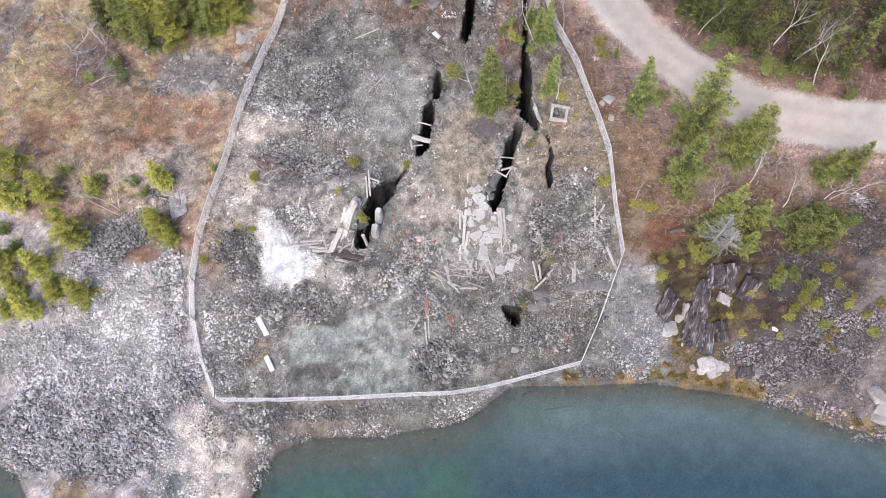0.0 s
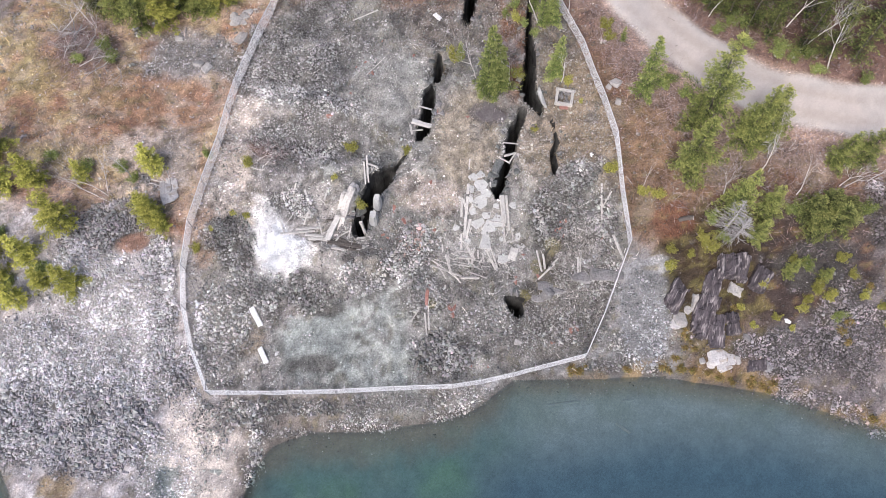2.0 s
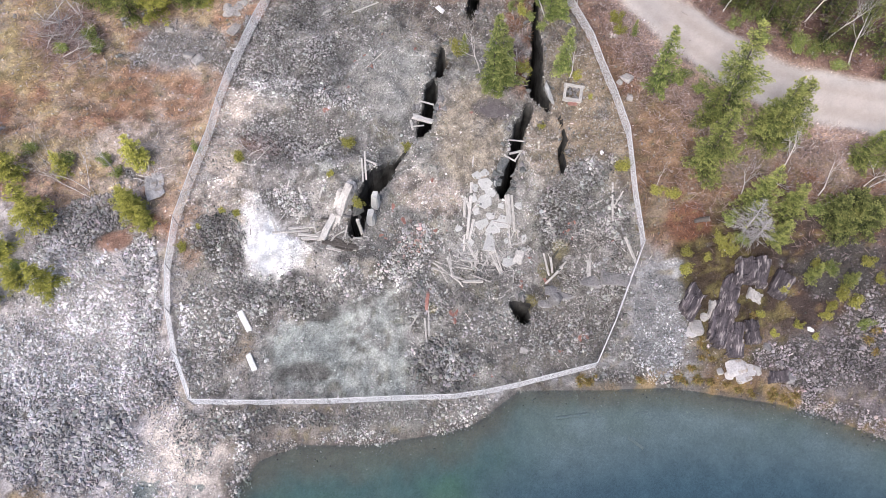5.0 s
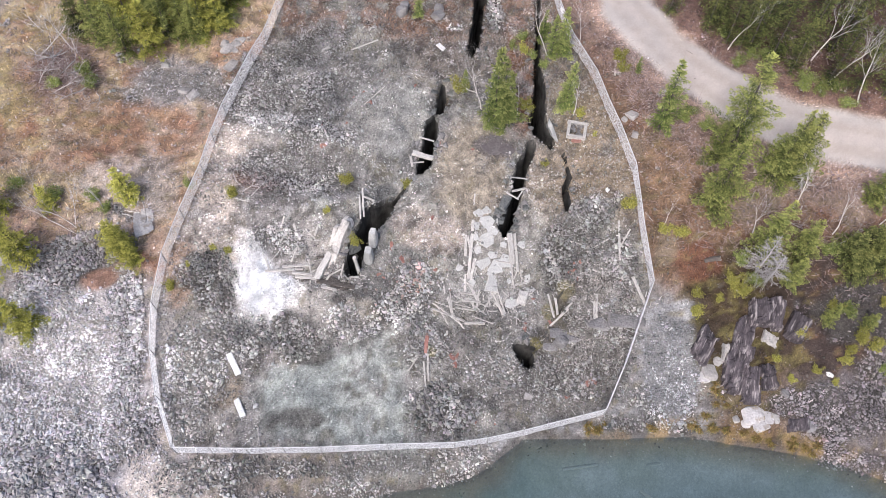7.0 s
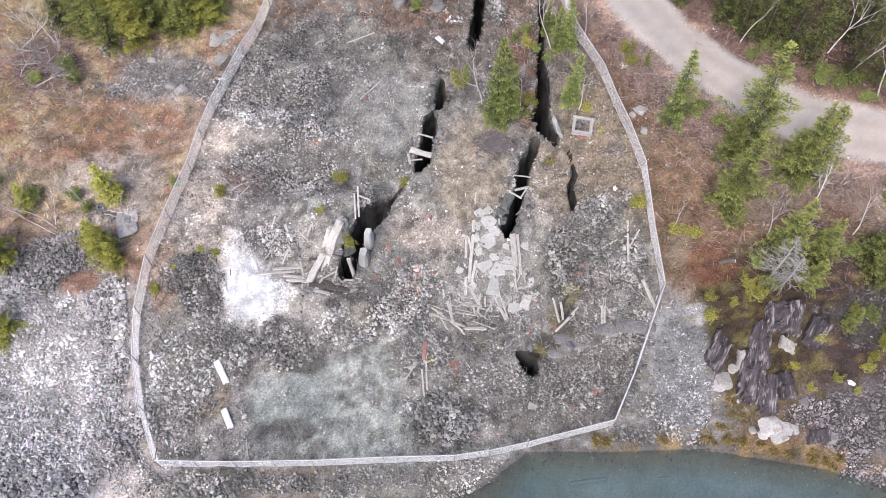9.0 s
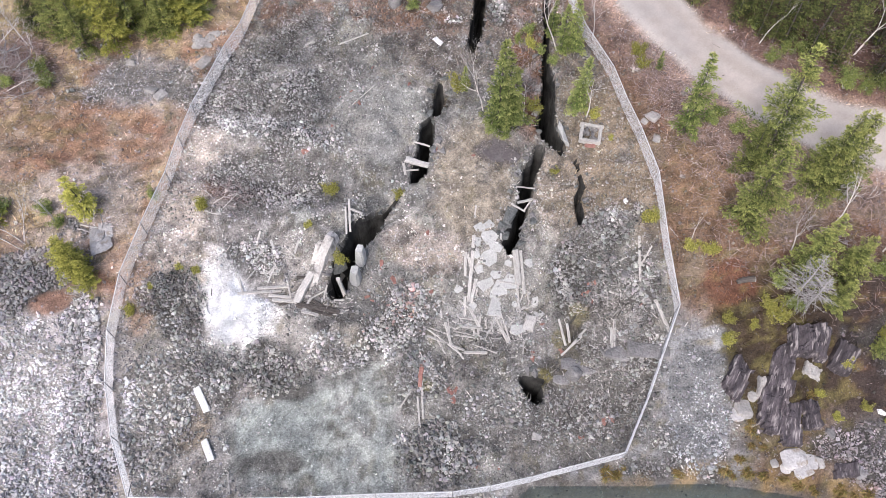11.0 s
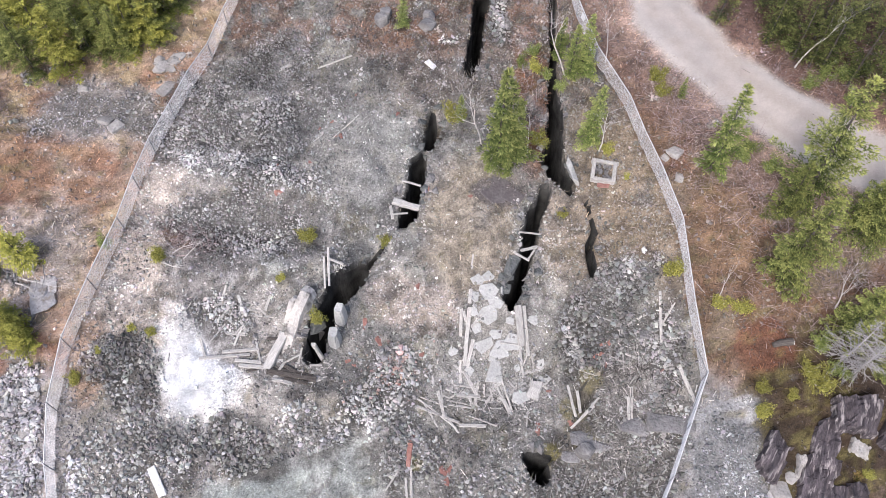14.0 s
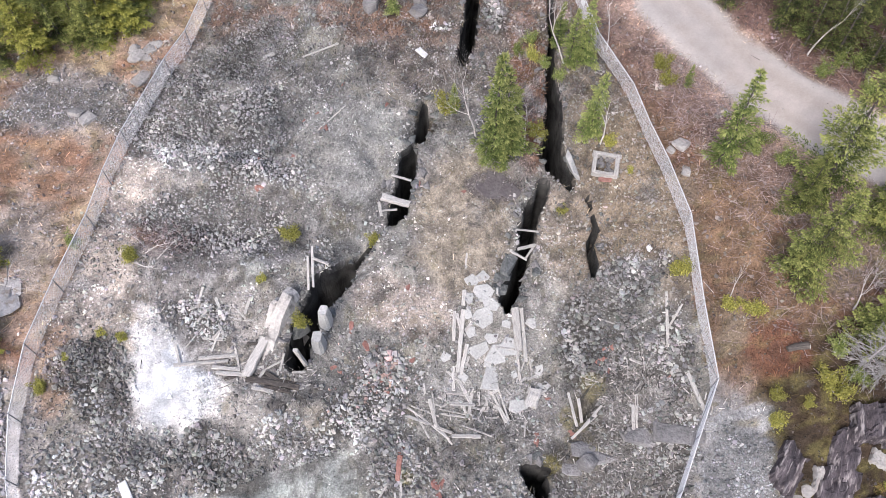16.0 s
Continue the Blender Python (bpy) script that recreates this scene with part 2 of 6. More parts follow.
def blob(x, y, cx, cy, rx, ry=None, turn=0.0):
    ry = ry or rx
    c, s = math.cos(radians(turn)), math.sin(radians(turn))
    u, v = (x - cx) * c + (y - cy) * s, -(x - cx) * s + (y - cy) * c
    return np.exp(-((u / rx) ** 2 + (v / ry) ** 2))


RISE_D = (0, 2, 6, 9, 12, 15, 19, 24, 31, 45, 80, 400, 3000)
RISE_Z = (0, 0.45, 1.0, 1.8, 3.2, 4.4, 5.7, 6.8, 8.1, 10.0, 14, 40, 120)


def base_height(x, y):
    """The lie of the land without trenches, holes and fine relief."""
    x, y = np.asarray(x, float), np.asarray(y, float)
    d = y - shore_y(x)
    inland = np.maximum(y - np.maximum(shore_y(x), -22.5 + 0 * x), 0)
    land = sum(np.interp(inland + k, RISE_D, RISE_Z) * w for k, w in ((-1.5, 0.25), (0, 0.5), (1.5, 0.25)))
    land = land - 0.09 * np.exp(-inland / 1.5) + 0.3 * (1 - np.exp(-np.maximum(d, 0) / 0.8))
    land = land + 1.9 * smooth(5, 14, x) * smooth(2, 11, inland) * (1 - 0.6 * smooth(8, 20, y))
    land = land - 1.2 * blob(x, y, -25, -12, 8, 5) - 0.8 * blob(x, y, -13, -10.5, 5, 3) - 0.8 * blob(x, y, -19, 12, 6, 6)
    land = np.maximum(land, 0.06)
    bed = np.maximum(0.33 * d, -7.0) - 0.15 * smooth(0, -1, d)
    return np.where(d > 0, land, bed)


# Trenches: their middle lines, half widths and depths.
TRENCHES = (
    (((-6.97, -5.2), (-6.86, -4.5), (-6.73, -4.0), (-6.5, -3.4), (-6.3, -2.85), (-6.02, -2.4), (-5.62, -1.63), (-4.94, -0.87), (-4.5, -0.1)), (0.55, 0.58, 0.56, 0.63, 0.55, 0.68, 0.87, 0.66, 0.45), 8.0),
    (((-4.4, -0.1), (-3.86, 0.43), (-3.5, 0.75), (-3.25, 1.0)), (0.4, 0.2, 0.16, 0.1), 2.6),
    (((-2.2, 2.35), (-1.95, 2.8), (-1.84, 3.5), (-1.72, 4.0), (-1.53, 5.0), (-1.34, 5.9), (-1.05, 6.7)), (0.25, 0.56, 0.5, 0.42, 0.53, 0.49, 0.2), 8.0),
    (((-0.9, 7.4), (-0.7, 8.2), (-0.58, 8.75), (-0.5, 9.4)), (0.2, 0.28, 0.3, 0.15), 2.2),
    (((1.71, 12.1), (1.68, 12.5), (2.0, 13.7), (2.15, 15.0), (2.44, 17.3), (2.9, 21.0)), (0.3, 0.45, 0.4, 0.42, 0.53, 0.5), 8.0),
    (((4.0, -2.2), (3.95, -1.8), (4.2, -1.2), (4.5, -0.5), (4.7, 0.1), (4.85, 0.7), (5.16, 1.3), (5.18, 1.9), (5.25, 2.5), (5.5, 3.3), (5.98, 3.95), (6.12, 4.6)), (0.22, 0.42, 0.45, 0.38, 0.37, 0.37, 0.44, 0.5, 0.54, 0.56, 0.46, 0.42), 8.0),
    (((7.62, 4.5), (7.38, 5.06), (6.95, 5.8), (6.74, 6.44), (6.84, 7.77), (6.95, 9.2), (6.94, 10.1), (6.91, 11.3), (6.97, 12.5), (7.1, 14.0), (7.2, 17.0), (7.4, 21.0)), (0.25, 0.45, 0.62, 0.6, 0.6, 0.55, 0.42, 0.3, 0.25, 0.22, 0.2, 0.2), 8.0),
    (((8.35, 4.1), (8.63, 3.36), (8.76, 2.34), (8.86, 1.86), (8.5, 1.06), (8.54, 0.4), (8.6, -0.2), (8.52, -0.8)), (0.12, 0.17, 0.2, 0.27, 0.22, 0.25, 0.25, 0.12), 1.8),
    (((4.85, -9.95), (5.4, -10.05), (5.95, -9.95)), (0.35, 0.42, 0.22), 6.0),
    (((5.25, -10.3), (5.55, -10.95)), (0.58, 0.4), 6.0),
    (((7.75, -7.4), (8.05, -6.8), (8.35, -6.2)), (0.3, 0.4, 0.36), 0.35),
)
# The perimeter fence, from its north-west end round by the lake to its north-east end.
FENCE = ((-11.9, 22.0), (-13.9, 15.8), (-15.3, 10.9), (-16.8, 6.0), (-17.9, 1.3), (-18.9, -2.2), (-19.8, -5.3), (-20.35, -8.3), (-20.45, -11.0), (-19.8, -13.9),
         (-18.2, -17.3), (-13.3, -17.4), (-8.5, -17.3), (-4.1, -17.1), (0.3, -16.9), (2.5, -16.5), (7.5, -15.2), (10.7, -14.4),
         (12.2, -11.3), (14.15, -6.45), (13.6, -3.0), (13.2, 1.2), (12.45, 4.4), (11.05, 9.0), (9.6, 13.1), (8.7, 16.8), (7.8, 22.0))
ROAD = ((14.6, 40.0), (14.0, 24.0), (14.4, 16.0), (16.4, 12.4), (18.4, 9.6), (20.9, 7.4), (24.0, 5.6), (28.0, 3.8), (32.0, 2.9), (36.0, 2.5), (60.0, 1.5))
ROAD_HALF = 1.85


def along(line, x, y, values=None):
    """Distance to a polyline, and the value (half width) at the nearest place on it."""
    best, val = np.full(np.shape(x), 1e9), np.zeros(np.shape(x))
    for k in range(len(line) - 1):
        (ax, ay), (bx, by) = line[k], line[k + 1]
        t = np.clip(((x - ax) * (bx - ax) + (y - ay) * (by - ay)) / ((bx - ax) ** 2 + (by - ay) ** 2), 0, 1)
        d = np.hypot(x - ax - t * (bx - ax), y - ay - t * (by - ay))
        closer = d < best
        best = np.where(closer, d, best)
        if values:
            val = np.where(closer, values[k] + t * (values[k + 1] - values[k]), val)
    return best, val


def inside(line, x, y):
    hit = np.zeros(np.shape(x), bool)
    for k in range(len(line)):
        (ax, ay), (bx, by) = line[k], line[(k + 1) % len(line)]
        if ay != by:
            hit ^= ((ay > y) != (by > y)) & (x < ax + (y - ay) * (bx - ax) / (by - ay))
    return hit


def rims(x, y):
    """For every trench, the distance outwards from its ragged rim."""
    ragged = (vnoise(x, y, 1.3, 5) - 0.5) * 0.6 + (vnoise(x, y, 0.5, 6) - 0.5) * 0.35
    for line, halves, depth in TRENCHES:
        d, w = along(line, x, y, halves)
        yield d - w * (0.9 + ragged)


def to_rim(x, y, reach):
    """Moves the places that lie close to a trench's rim on to it."""
    def field(x, y):
        return functools.reduce(np.minimum, rims(x, y))
    s, e = field(x, y), 0.02
    gx, gy = (field(x + e, y) - s) / e, (field(x, y + e) - s) / e
    pull = np.where(np.abs(s) < reach, s, 0) / np.maximum(gx * gx + gy * gy, 0.5)
    return x - gx * pull, y - gy * pull


def trench_cut(x, y):
    cut = np.zeros(np.shape(x))
    for (line, halves, depth), s in zip(TRENCHES, rims(x, y)):
        cut = np.maximum(cut, depth * smooth(0.02, -0.13, s))
    return cut


def road_mask(x, y):
    d, _ = along(ROAD, x, y)
    return smooth(ROAD_HALF + 0.6, ROAD_HALF - 0.3, d + (vnoise(x, y, 2.2, 9) - 0.5) * 0.7)


def height(x, y):
    x, y = np.asarray(x, float), np.asarray(y, float)
    z = base_height(x, y)
    dry = smooth(0.0, 1.2, y - shore_y(x))
    flat = 1 - road_mask(x, y)
    z = z + dry * flat * ((rough(x, y, 5.0, 1) - 0.5) * 1.2 + (rough(x, y, 1.2, 2) - 0.5) * 0.4 + (vnoise(x, y, 0.3, 4) - 0.5) * 0.08)
    # spoil heaps and benches
    z = z + 1.0 * blob(x, y, -11.2, 4.3, 4.6, 1.2, -3) + 0.7 * blob(x, y, -5.2, 6.2, 1.5, 2.6, 20) - 0.7 * blob(x, y, -10.5, 1.6, 4.2, 1.2, 3) - 0.5 * blob(x, y, -8.2, 8.2, 1.3, 2.6, -30)
    z = z + 0.6 * blob(x, y, -10.6, 8.6, 1.6, 2.2) - 0.6 * blob(x, y, -3.2, 3.4, 1.0, 1.8, -20) + 0.5 * blob(x, y, -4.1, 9.8, 1.3, 2.2) - 0.4 * blob(x, y, -6.4, 11.4, 1.2, 2.0)
    z = z + 0.6 * blob(x, y, -9.4, -0.6, 1.2, 1.0) - 0.4 * blob(x, y, 10.0, -4.0, 2.2, 2.0) + 0.4 * blob(x, y, 9.4, -1.2, 1.6, 1.2)
    z = z + 0.7 * blob(x, y, -9.5, -7.2, 3.5, 1.4, -12)
    z = z - 0.9 * blob(x, y, -4.6, 0.3, 1.1) - 0.5 * blob(x, y, 0.2, 10, 1.0, 2.0) - 1.6 * blob(x, y, -0.55, 8.0, 0.5, 1.1, -25)
    return z - trench_cut(x, y)


def ground_z(x, y):
    return float(height(np.array([x]), np.array([y]))[0])


# Kinds of soil and stone, as base colours.
GRAVEL, DARK_GRAVEL, BLUE_GRAVEL, PALE_RUBBLE = (0.27, 0.272, 0.258), (0.165, 0.168, 0.17), (0.295, 0.333, 0.328), (0.46, 0.445, 0.465)
TAN, DUFF, RED_DUFF, GRASS = (0.255, 0.213, 0.165), (0.18, 0.122, 0.084), (0.19, 0.112, 0.078), (0.38, 0.315, 0.19)
LIME, ROAD_DUST, SILT, DEEP, MOSS = (0.68, 0.685, 0.70), (0.46, 0.415, 0.38), (0.19, 0.175, 0.15), (0.085, 0.14, 0.185), (0.22, 0.20, 0.09)
PURPLE = (0.20, 0.183, 0.19)


# Heaps of loose rock: place, half axes, turn, stones to the square metre, usual size, shade of grey.
HEAPS = ()
HEAPS += ((-14.2, 7.9, 3.6, 3.2, 0, 92, 0.12, 0.36), (-11.0, 4.7, 4.8, 1.3, -4, 95, 0.13, 0.60), (-11.8, 2.1, 4.6, 1.6, 4, 95, 0.12, 0.40), (-10.6, 12.8, 2.4, 2.6, 0, 80, 0.11, 0.2), (-9.96, 7.54, 2.0, 2.6, 0, 80, 0.12, 0.25), (-10.01, 4.62, 2.6, 1.2, 0, 90, 0.12, 0.38), (-11.84, 0.83, 3.4, 1.0, 8, 90, 0.13, 0.30), (-12.05, -3.32, 1.9, 1.2, 0, 73, 0.15, 0.40), (-16.5, -6.4, 1.5, 2.2, 0, 80, 0.16, 0.16), (-11.6, -9.3, 2.6, 1.5, -8, 90, 0.17, 0.22), (-15.2, -9.7, 2.2, 1.5, 0, 80, 0.16, 0.28), (-7.6, -8.7, 1.9, 0.9, 0, 80, 0.16, 0.52), (-10.0, -10.7, 2.4, 0.7, -6, 80, 0.16, 0.25), (-6.39, -9.36, 2.0, 1.2, 0, 73, 0.15, 0.38))
HEAPS += ((-3.47, -7.20, 2.2, 2.0, 0, 73, 0.15, 0.38), (-2.61, -5.26, 1.3, 0.8, -10, 65, 0.22, 0.36), (-1.64, -9.83, 2.2, 1.6, 0, 55, 0.18, 0.34), (8.77, -3.26, 3.0, 2.6, 0, 73, 0.16, 0.2), (10.32, -0.85, 2.2, 1.5, 0, 59, 0.17, 0.27), (12.18, -4.72, 1.4, 2.0, 0, 59, 0.16, 0.2), (3.60, 16.84, 0.7, 2.2, 0, 59, 0.18, 0.23))
HEAPS += ((-0.57, -14.26, 2.4, 1.8, 0, 65, 0.20, 0.23), (10.05, -11.98, 2.6, 1.6, 0, 49, 0.17, 0.2), (-17.87, -12.46, 2.2, 4.0, 0, 42, 0.17, 0.37), (-15.63, -18.63, 3.6, 1.4, 0, 55, 0.18, 0.28), (3.13, -11.95, 2.4, 1.8, 0, 39, 0.16, 0.34))
HEAPS += ((-27.49, -9.03, 5.0, 2.6, 0, 95, 0.145, 0.56), (-24.89, -12.70, 4.8, 3.0, 0, 95, 0.145, 0.66), (-30.57, -14.09, 6.0, 3.0, 0, 95, 0.145, 0.57), (-28.88, -16.74, 7.5, 2.6, 0, 95, 0.15, 0.62), (-31.51, -19.37, 5.5, 3.4, 0, 95, 0.17, 0.36), (-25.66, -20.25, 5.0, 3.2, 0, 95, 0.22, 0.31), (-25.57, -4.32, 3.2, 1.2, 0, 95, 0.21, 0.27), (-28.28, -6.20, 2.2, 1.6, 0, 95, 0.20, 0.34), (-21.97, -21.95, 1.6, 2.6, 0, 95, 0.17, 0.45))
HEAPS += ((15.6, -11.2, 1.8, 3.4, 0, 80, 0.11, 0.33), (14.6, -13.7, 2.6, 1.6, 0, 75, 0.12, 0.36), (27.51, -14.47, 4.0, 2.0, 0, 80, 0.13, 0.17), (30.91, -12.98, 3.6, 3.6, 0, 75, 0.13, 0.16), (24.6, -13.9, 1.9, 1.2, 0, 70, 0.13, 0.2), (28.24, -8.08, 3.0, 2.0, 0, 30, 0.14, 0.04), (25.6, -15.6, 2.6, 1.0, 0, 70, 0.14, 0.22), (-21.8, 9.0, 2.8, 2.2, 0, 45, 0.09, 0.42), (-18.9, 9.4, 1.6, 2.0, 0, 35, 0.13, 0.36), (32.92, -5.47, 1.6, 2.6, 0, 55, 0.15, 0.06))
HEAPS += ((-4.16, -17.85, 4.0, 0.8, 0, 50, 0.13, 0.32), (-10.40, -18.37, 4.0, 0.9, 0, 50, 0.14, 0.27), (1.21, -17.53, 2.6, 0.8, 10, 50, 0.14, 0.36), (12.22, -14.86, 3.0, 0.7, 0, 50, 0.14, 0.28), (7.74, -12.39, 3.0, 2.0, 0, 46, 0.15, 0.22), (-10.1, -15.2, 2.2, 0.8, 0, 80, 0.16, 0.24), (11.48, -9.03, 2.0, 2.0, 0, 44, 0.15, 0.27))
HEAPS += ((-22.08, -11.08, 1.3, 5.0, 0, 80, 0.18, 0.42), (-20.59, -16.36, 1.6, 2.2, 0, 70, 0.16, 0.4), (-22.62, -7.66, 1.5, 2.0, 0, 80, 0.19, 0.42), (-19.6, -20.7, 2.2, 3.4, 0, 60, 0.10, 0.66), (-17.78, -19.47, 1.6, 2.4, 0, 50, 0.15, 0.3), (-20.95, -23.20, 2.4, 2.2, 0, 60, 0.11, 0.62))
HEAPS += ((14.49, -15.1, 3.4, 0.6, 0, 60, 0.13, 0.26), (27.26, -17.60, 3.0, 0.8, -14, 70, 0.13, 0.26), (31.01, -19.0, 2.4, 0.8, -20, 70, 0.13, 0.26), (-12.11, -20.10, 2.2, 0.5, 6, 60, 0.14, 0.36), (-6.82, -19.52, 4.0, 0.5, 0, 60, 0.13, 0.36), (-14.32, -22.37, 0.8, 2.2, 0, 60, 0.15, 0.36), (-0.15, -18.83, 2.2, 0.5, 10, 60, 0.13, 0.38), (33.48, -19.91, 1.5, 0.8, 0, 50, 0.16, 0.3))
HEAPS += ((-27.14, -5.12, 3.2, 1.5, -6, 95, 0.17, 0.16), (-17.78, -5.89, 1.8, 1.2, 0, 95, 0.16, 0.17))


def heap_masks(x, y):
    """For every heap, how fully it covers each place."""
    n = (rough(x, y, 1.6, 31) - 0.5) * 1.3
    for cx, cy, rx, ry, turn, dens, big, shade in HEAPS:
        yield smooth(0.22, 0.62, blob(x, y, cx, cy, rx, ry, turn) + n * 0.6), min(dens * 1.6, 128), big * 0.96, shade * 0.74 + 0.09


PALE_FLAT = (-23.46, -0.24)
GRASS_BAND, BRUSH = (-33.19, 6.97), (-29.94, 9.56)
GRAVEL_BEACH = (-18.54, -21.14)
# A spread of finely crushed blue-grey stone, down to the lake.
SPREAD = ((-13.50, -12.14), (-8.75, -10.33), (-3.52, -9.46), (-3.20, -12.48), (-3.18, -16.47), (-1.48, -18.19), (-4.16, -18.10), (-6.85, -16.90), (-9.65, -16.61), (-12.70, -16.34))


def soil(x, y):
    """The base colour of the ground: what it is made of, and painted shade in trenches, hollows and heaps."""
    x, y = np.asarray(x, float), np.asarray(y, float)
    c = np.zeros((*np.shape(x), 3)) + GRAVEL

    def lay(mask, rgb):
        nonlocal c
        c = c * (1 - mask[..., None]) + np.array(rgb) * mask[..., None]

    n1, n2, n3 = rough(x, y, 4.0, 11), rough(x, y, 1.3, 12), rough(x, y, 0.5, 13)
    wob = (n2 - 0.5) * 2.4
    fenced = inside(FENCE + ((7.0, 60.0), (-11.0, 60.0)), x, y)
    out = (~fenced).astype(float)
    west, east = out * (x < 0), out * (x >= 0)
    # outside to the west: duff and dry grass above, pale rubble below
    lay(west, (0.33, 0.21, 0.15))
    lay(west * smooth(0.42, 0.62, n1), (0.47, 0.365, 0.275))
    lay(west * smooth(-22, -31, x + wob) * smooth(-1, 4, y + wob) * smooth(0.3, 0.55, n2), (0.39, 0.32, 0.17))
    lay(west * smooth(0.52, 0.62, n2) * 0.7, (0.40, 0.25, 0.175))
    n4 = rough(x, y, 2.6, 17)
    lay(west * smooth(0.5, 0.62, n4) * 0.7, (0.25, 0.145, 0.105))
    lay(west * smooth(0.44, 0.36, n4) * smooth(-20, -27, x + wob) * 0.6, (0.44, 0.37, 0.2))
    lay(west * smooth(0.46, 0.6, n2) * smooth(0.42, 0.56, n3) * 0.6, (0.43, 0.375, 0.325))
    lay(west * smooth(0.5, 0.42, n3) * smooth(0.5, 0.6, n1) * 0.5, (0.38, 0.315, 0.18))
    lay(west * smooth(0.3, 0.75, blob(x, y, *PALE_FLAT, 3.2, 4.0) + (n2 - 0.5) * 0.7) * 0.85, (0.56, 0.495, 0.46))
    track, _ = along(((-42, 7), (-39, 11), (-36, 18), (-34, 26)), x, y)
    lay(west * smooth(1.6, 0.9, track + wob * 0.4) * 0.85, (0.20, 0.19, 0.2))
    lay(west * smooth(0.3, 0.7, blob(x, y, -21.2, 9.4, 4.2, 3.2) + (n2 - 0.5) * 0.6) * 0.85, (0.33, 0.325, 0.34))
    lay(west * smooth(0.3, 0.7, blob(x, y, *GRASS_BAND, 3.2, 2.6) + (n2 - 0.5) * 0.7) * 0.7, (0.37, 0.31, 0.165))
    lay(west * smooth(0.3, 0.7, blob(x, y, *BRUSH, 3.0, 3.4) + (n2 - 0.5) * 0.7) * 0.85, (0.20, 0.12, 0.105))
    lay(west * smooth(0.5, 0.75, blob(x, y, -21.5, 1.0, 2.2, 3.5, 20) + (n2 - 0.5) * 0.5) * 0.7, (0.42, 0.38, 0.35))
    lay(west * smooth(0.35, 0.7, blob(x, y, -26.6, 5.2, 3.4, 2.6) + (n2 - 0.5) * 0.6) * 0.7, (0.22, 0.14, 0.095))
    lay(west * smooth(-4.5, -6.5, y + wob * 0.8 + 0.25 * (x + 25)), PALE_RUBBLE)
    lay(west * smooth(0.25, 0.9, blob(x, y, -29.5, -18.5, 7.5, 4.6) + (n2 - 0.5) * 1.2 + (n3 - 0.5) * 0.6) * 0.8, DARK_GRAVEL)
    lay(west * smooth(0.4, 0.7, blob(x, y, -26.5, -5.6, 3.2, 2.0) + (n2 - 0.5) * 0.5), DARK_GRAVEL)
    lay(west * smooth(0.45, 0.8, blob(x, y, -18.6, -20.3, 2.0, 4.0, 15) + (n2 - 0.5) * 0.4) * 0.9, (0.42, 0.36, 0.31))
    lay(west * smooth(0.4, 0.75, blob(x, y, -28.5, -24, 1.8, 1.3) + (n2 - 0.5) * 0.5) * 0.9, (0.27, 0.21, 0.13))
    strip = smooth(-16.4, -17.2, y) * smooth(-17.8, -15.5, x)
    lay(west * strip, (0.22, 0.205, 0.195))
    lay(west * strip * smooth(-9, -6, x + wob), GRAVEL)
    # outside to the east: reddish duff, gravel by the lake, purple scree
    lay(east, DUFF)
    lay(east * smooth(0.40, 0.6, n2), RED_DUFF)
    lay(east * smooth(0.55, 0.7, n1) * 0.8, TAN)
    lay(east * smooth(0.4, 0.7, blob(x, y, 15.8, 1.5, 2.4, 3.5) + (n2 - 0.5) * 0.5) * 0.8, (0.30, 0.205, 0.135))
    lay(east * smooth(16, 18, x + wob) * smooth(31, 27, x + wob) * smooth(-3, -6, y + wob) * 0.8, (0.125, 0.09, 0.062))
    lay(east * smooth(0.35, 0.75, blob(x, y, 19.6, -11.2, 2.6, 3.6) + (n2 - 0.5) * 0.6) * 0.8, (0.13, 0.112, 0.06))
    lay(east * smooth(-5.5, -8, y + wob) * smooth(19, 16.5, x + wob), (0.30, 0.31, 0.325))
    lay(east * smooth(22, 26, x + wob) * smooth(-3, -6, y + wob + 0.2 * (x - 25)), PURPLE)
    lay(east * smooth(16.5, 18.5, x + wob) * smooth(30, 24, x + wob) * smooth(-2, -5, y + wob) * smooth(0.52, 0.66, n3) * 0.5, MOSS)
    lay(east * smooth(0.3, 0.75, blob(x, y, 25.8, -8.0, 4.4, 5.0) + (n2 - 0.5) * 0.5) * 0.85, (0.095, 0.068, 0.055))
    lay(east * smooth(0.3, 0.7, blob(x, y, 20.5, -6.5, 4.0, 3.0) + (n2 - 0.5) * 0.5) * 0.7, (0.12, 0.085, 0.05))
    lay(out * smooth(0.50, 0.62, n3) * 0.4, (0.13, 0.10, 0.09))
    lay(out * smooth(0.48, 0.38, n3) * smooth(0.45, 0.55, n2) * np.where(x < 0, 0.5, 0.25), (0.40, 0.345, 0.30))
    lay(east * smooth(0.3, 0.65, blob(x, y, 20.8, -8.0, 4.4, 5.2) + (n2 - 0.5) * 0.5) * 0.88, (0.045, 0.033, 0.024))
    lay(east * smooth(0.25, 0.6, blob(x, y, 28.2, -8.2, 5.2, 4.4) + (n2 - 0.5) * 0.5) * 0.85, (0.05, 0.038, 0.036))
    lay(east * smooth(0.3, 0.65, blob(x, y, 28.2, -8.8, 5.4, 4.6) + (n2 - 0.5) * 0.5) * smooth(0.52, 0.6, n3) * 0.5, (0.16, 0.09, 0.06))
    lay(east * smooth(0.3, 0.65, blob(x, y, 20.8, -9.6, 5.2, 5.0) + (n2 - 0.5) * 0.5) * smooth(0.5, 0.6, n3) * 0.7, (0.10, 0.088, 0.036))
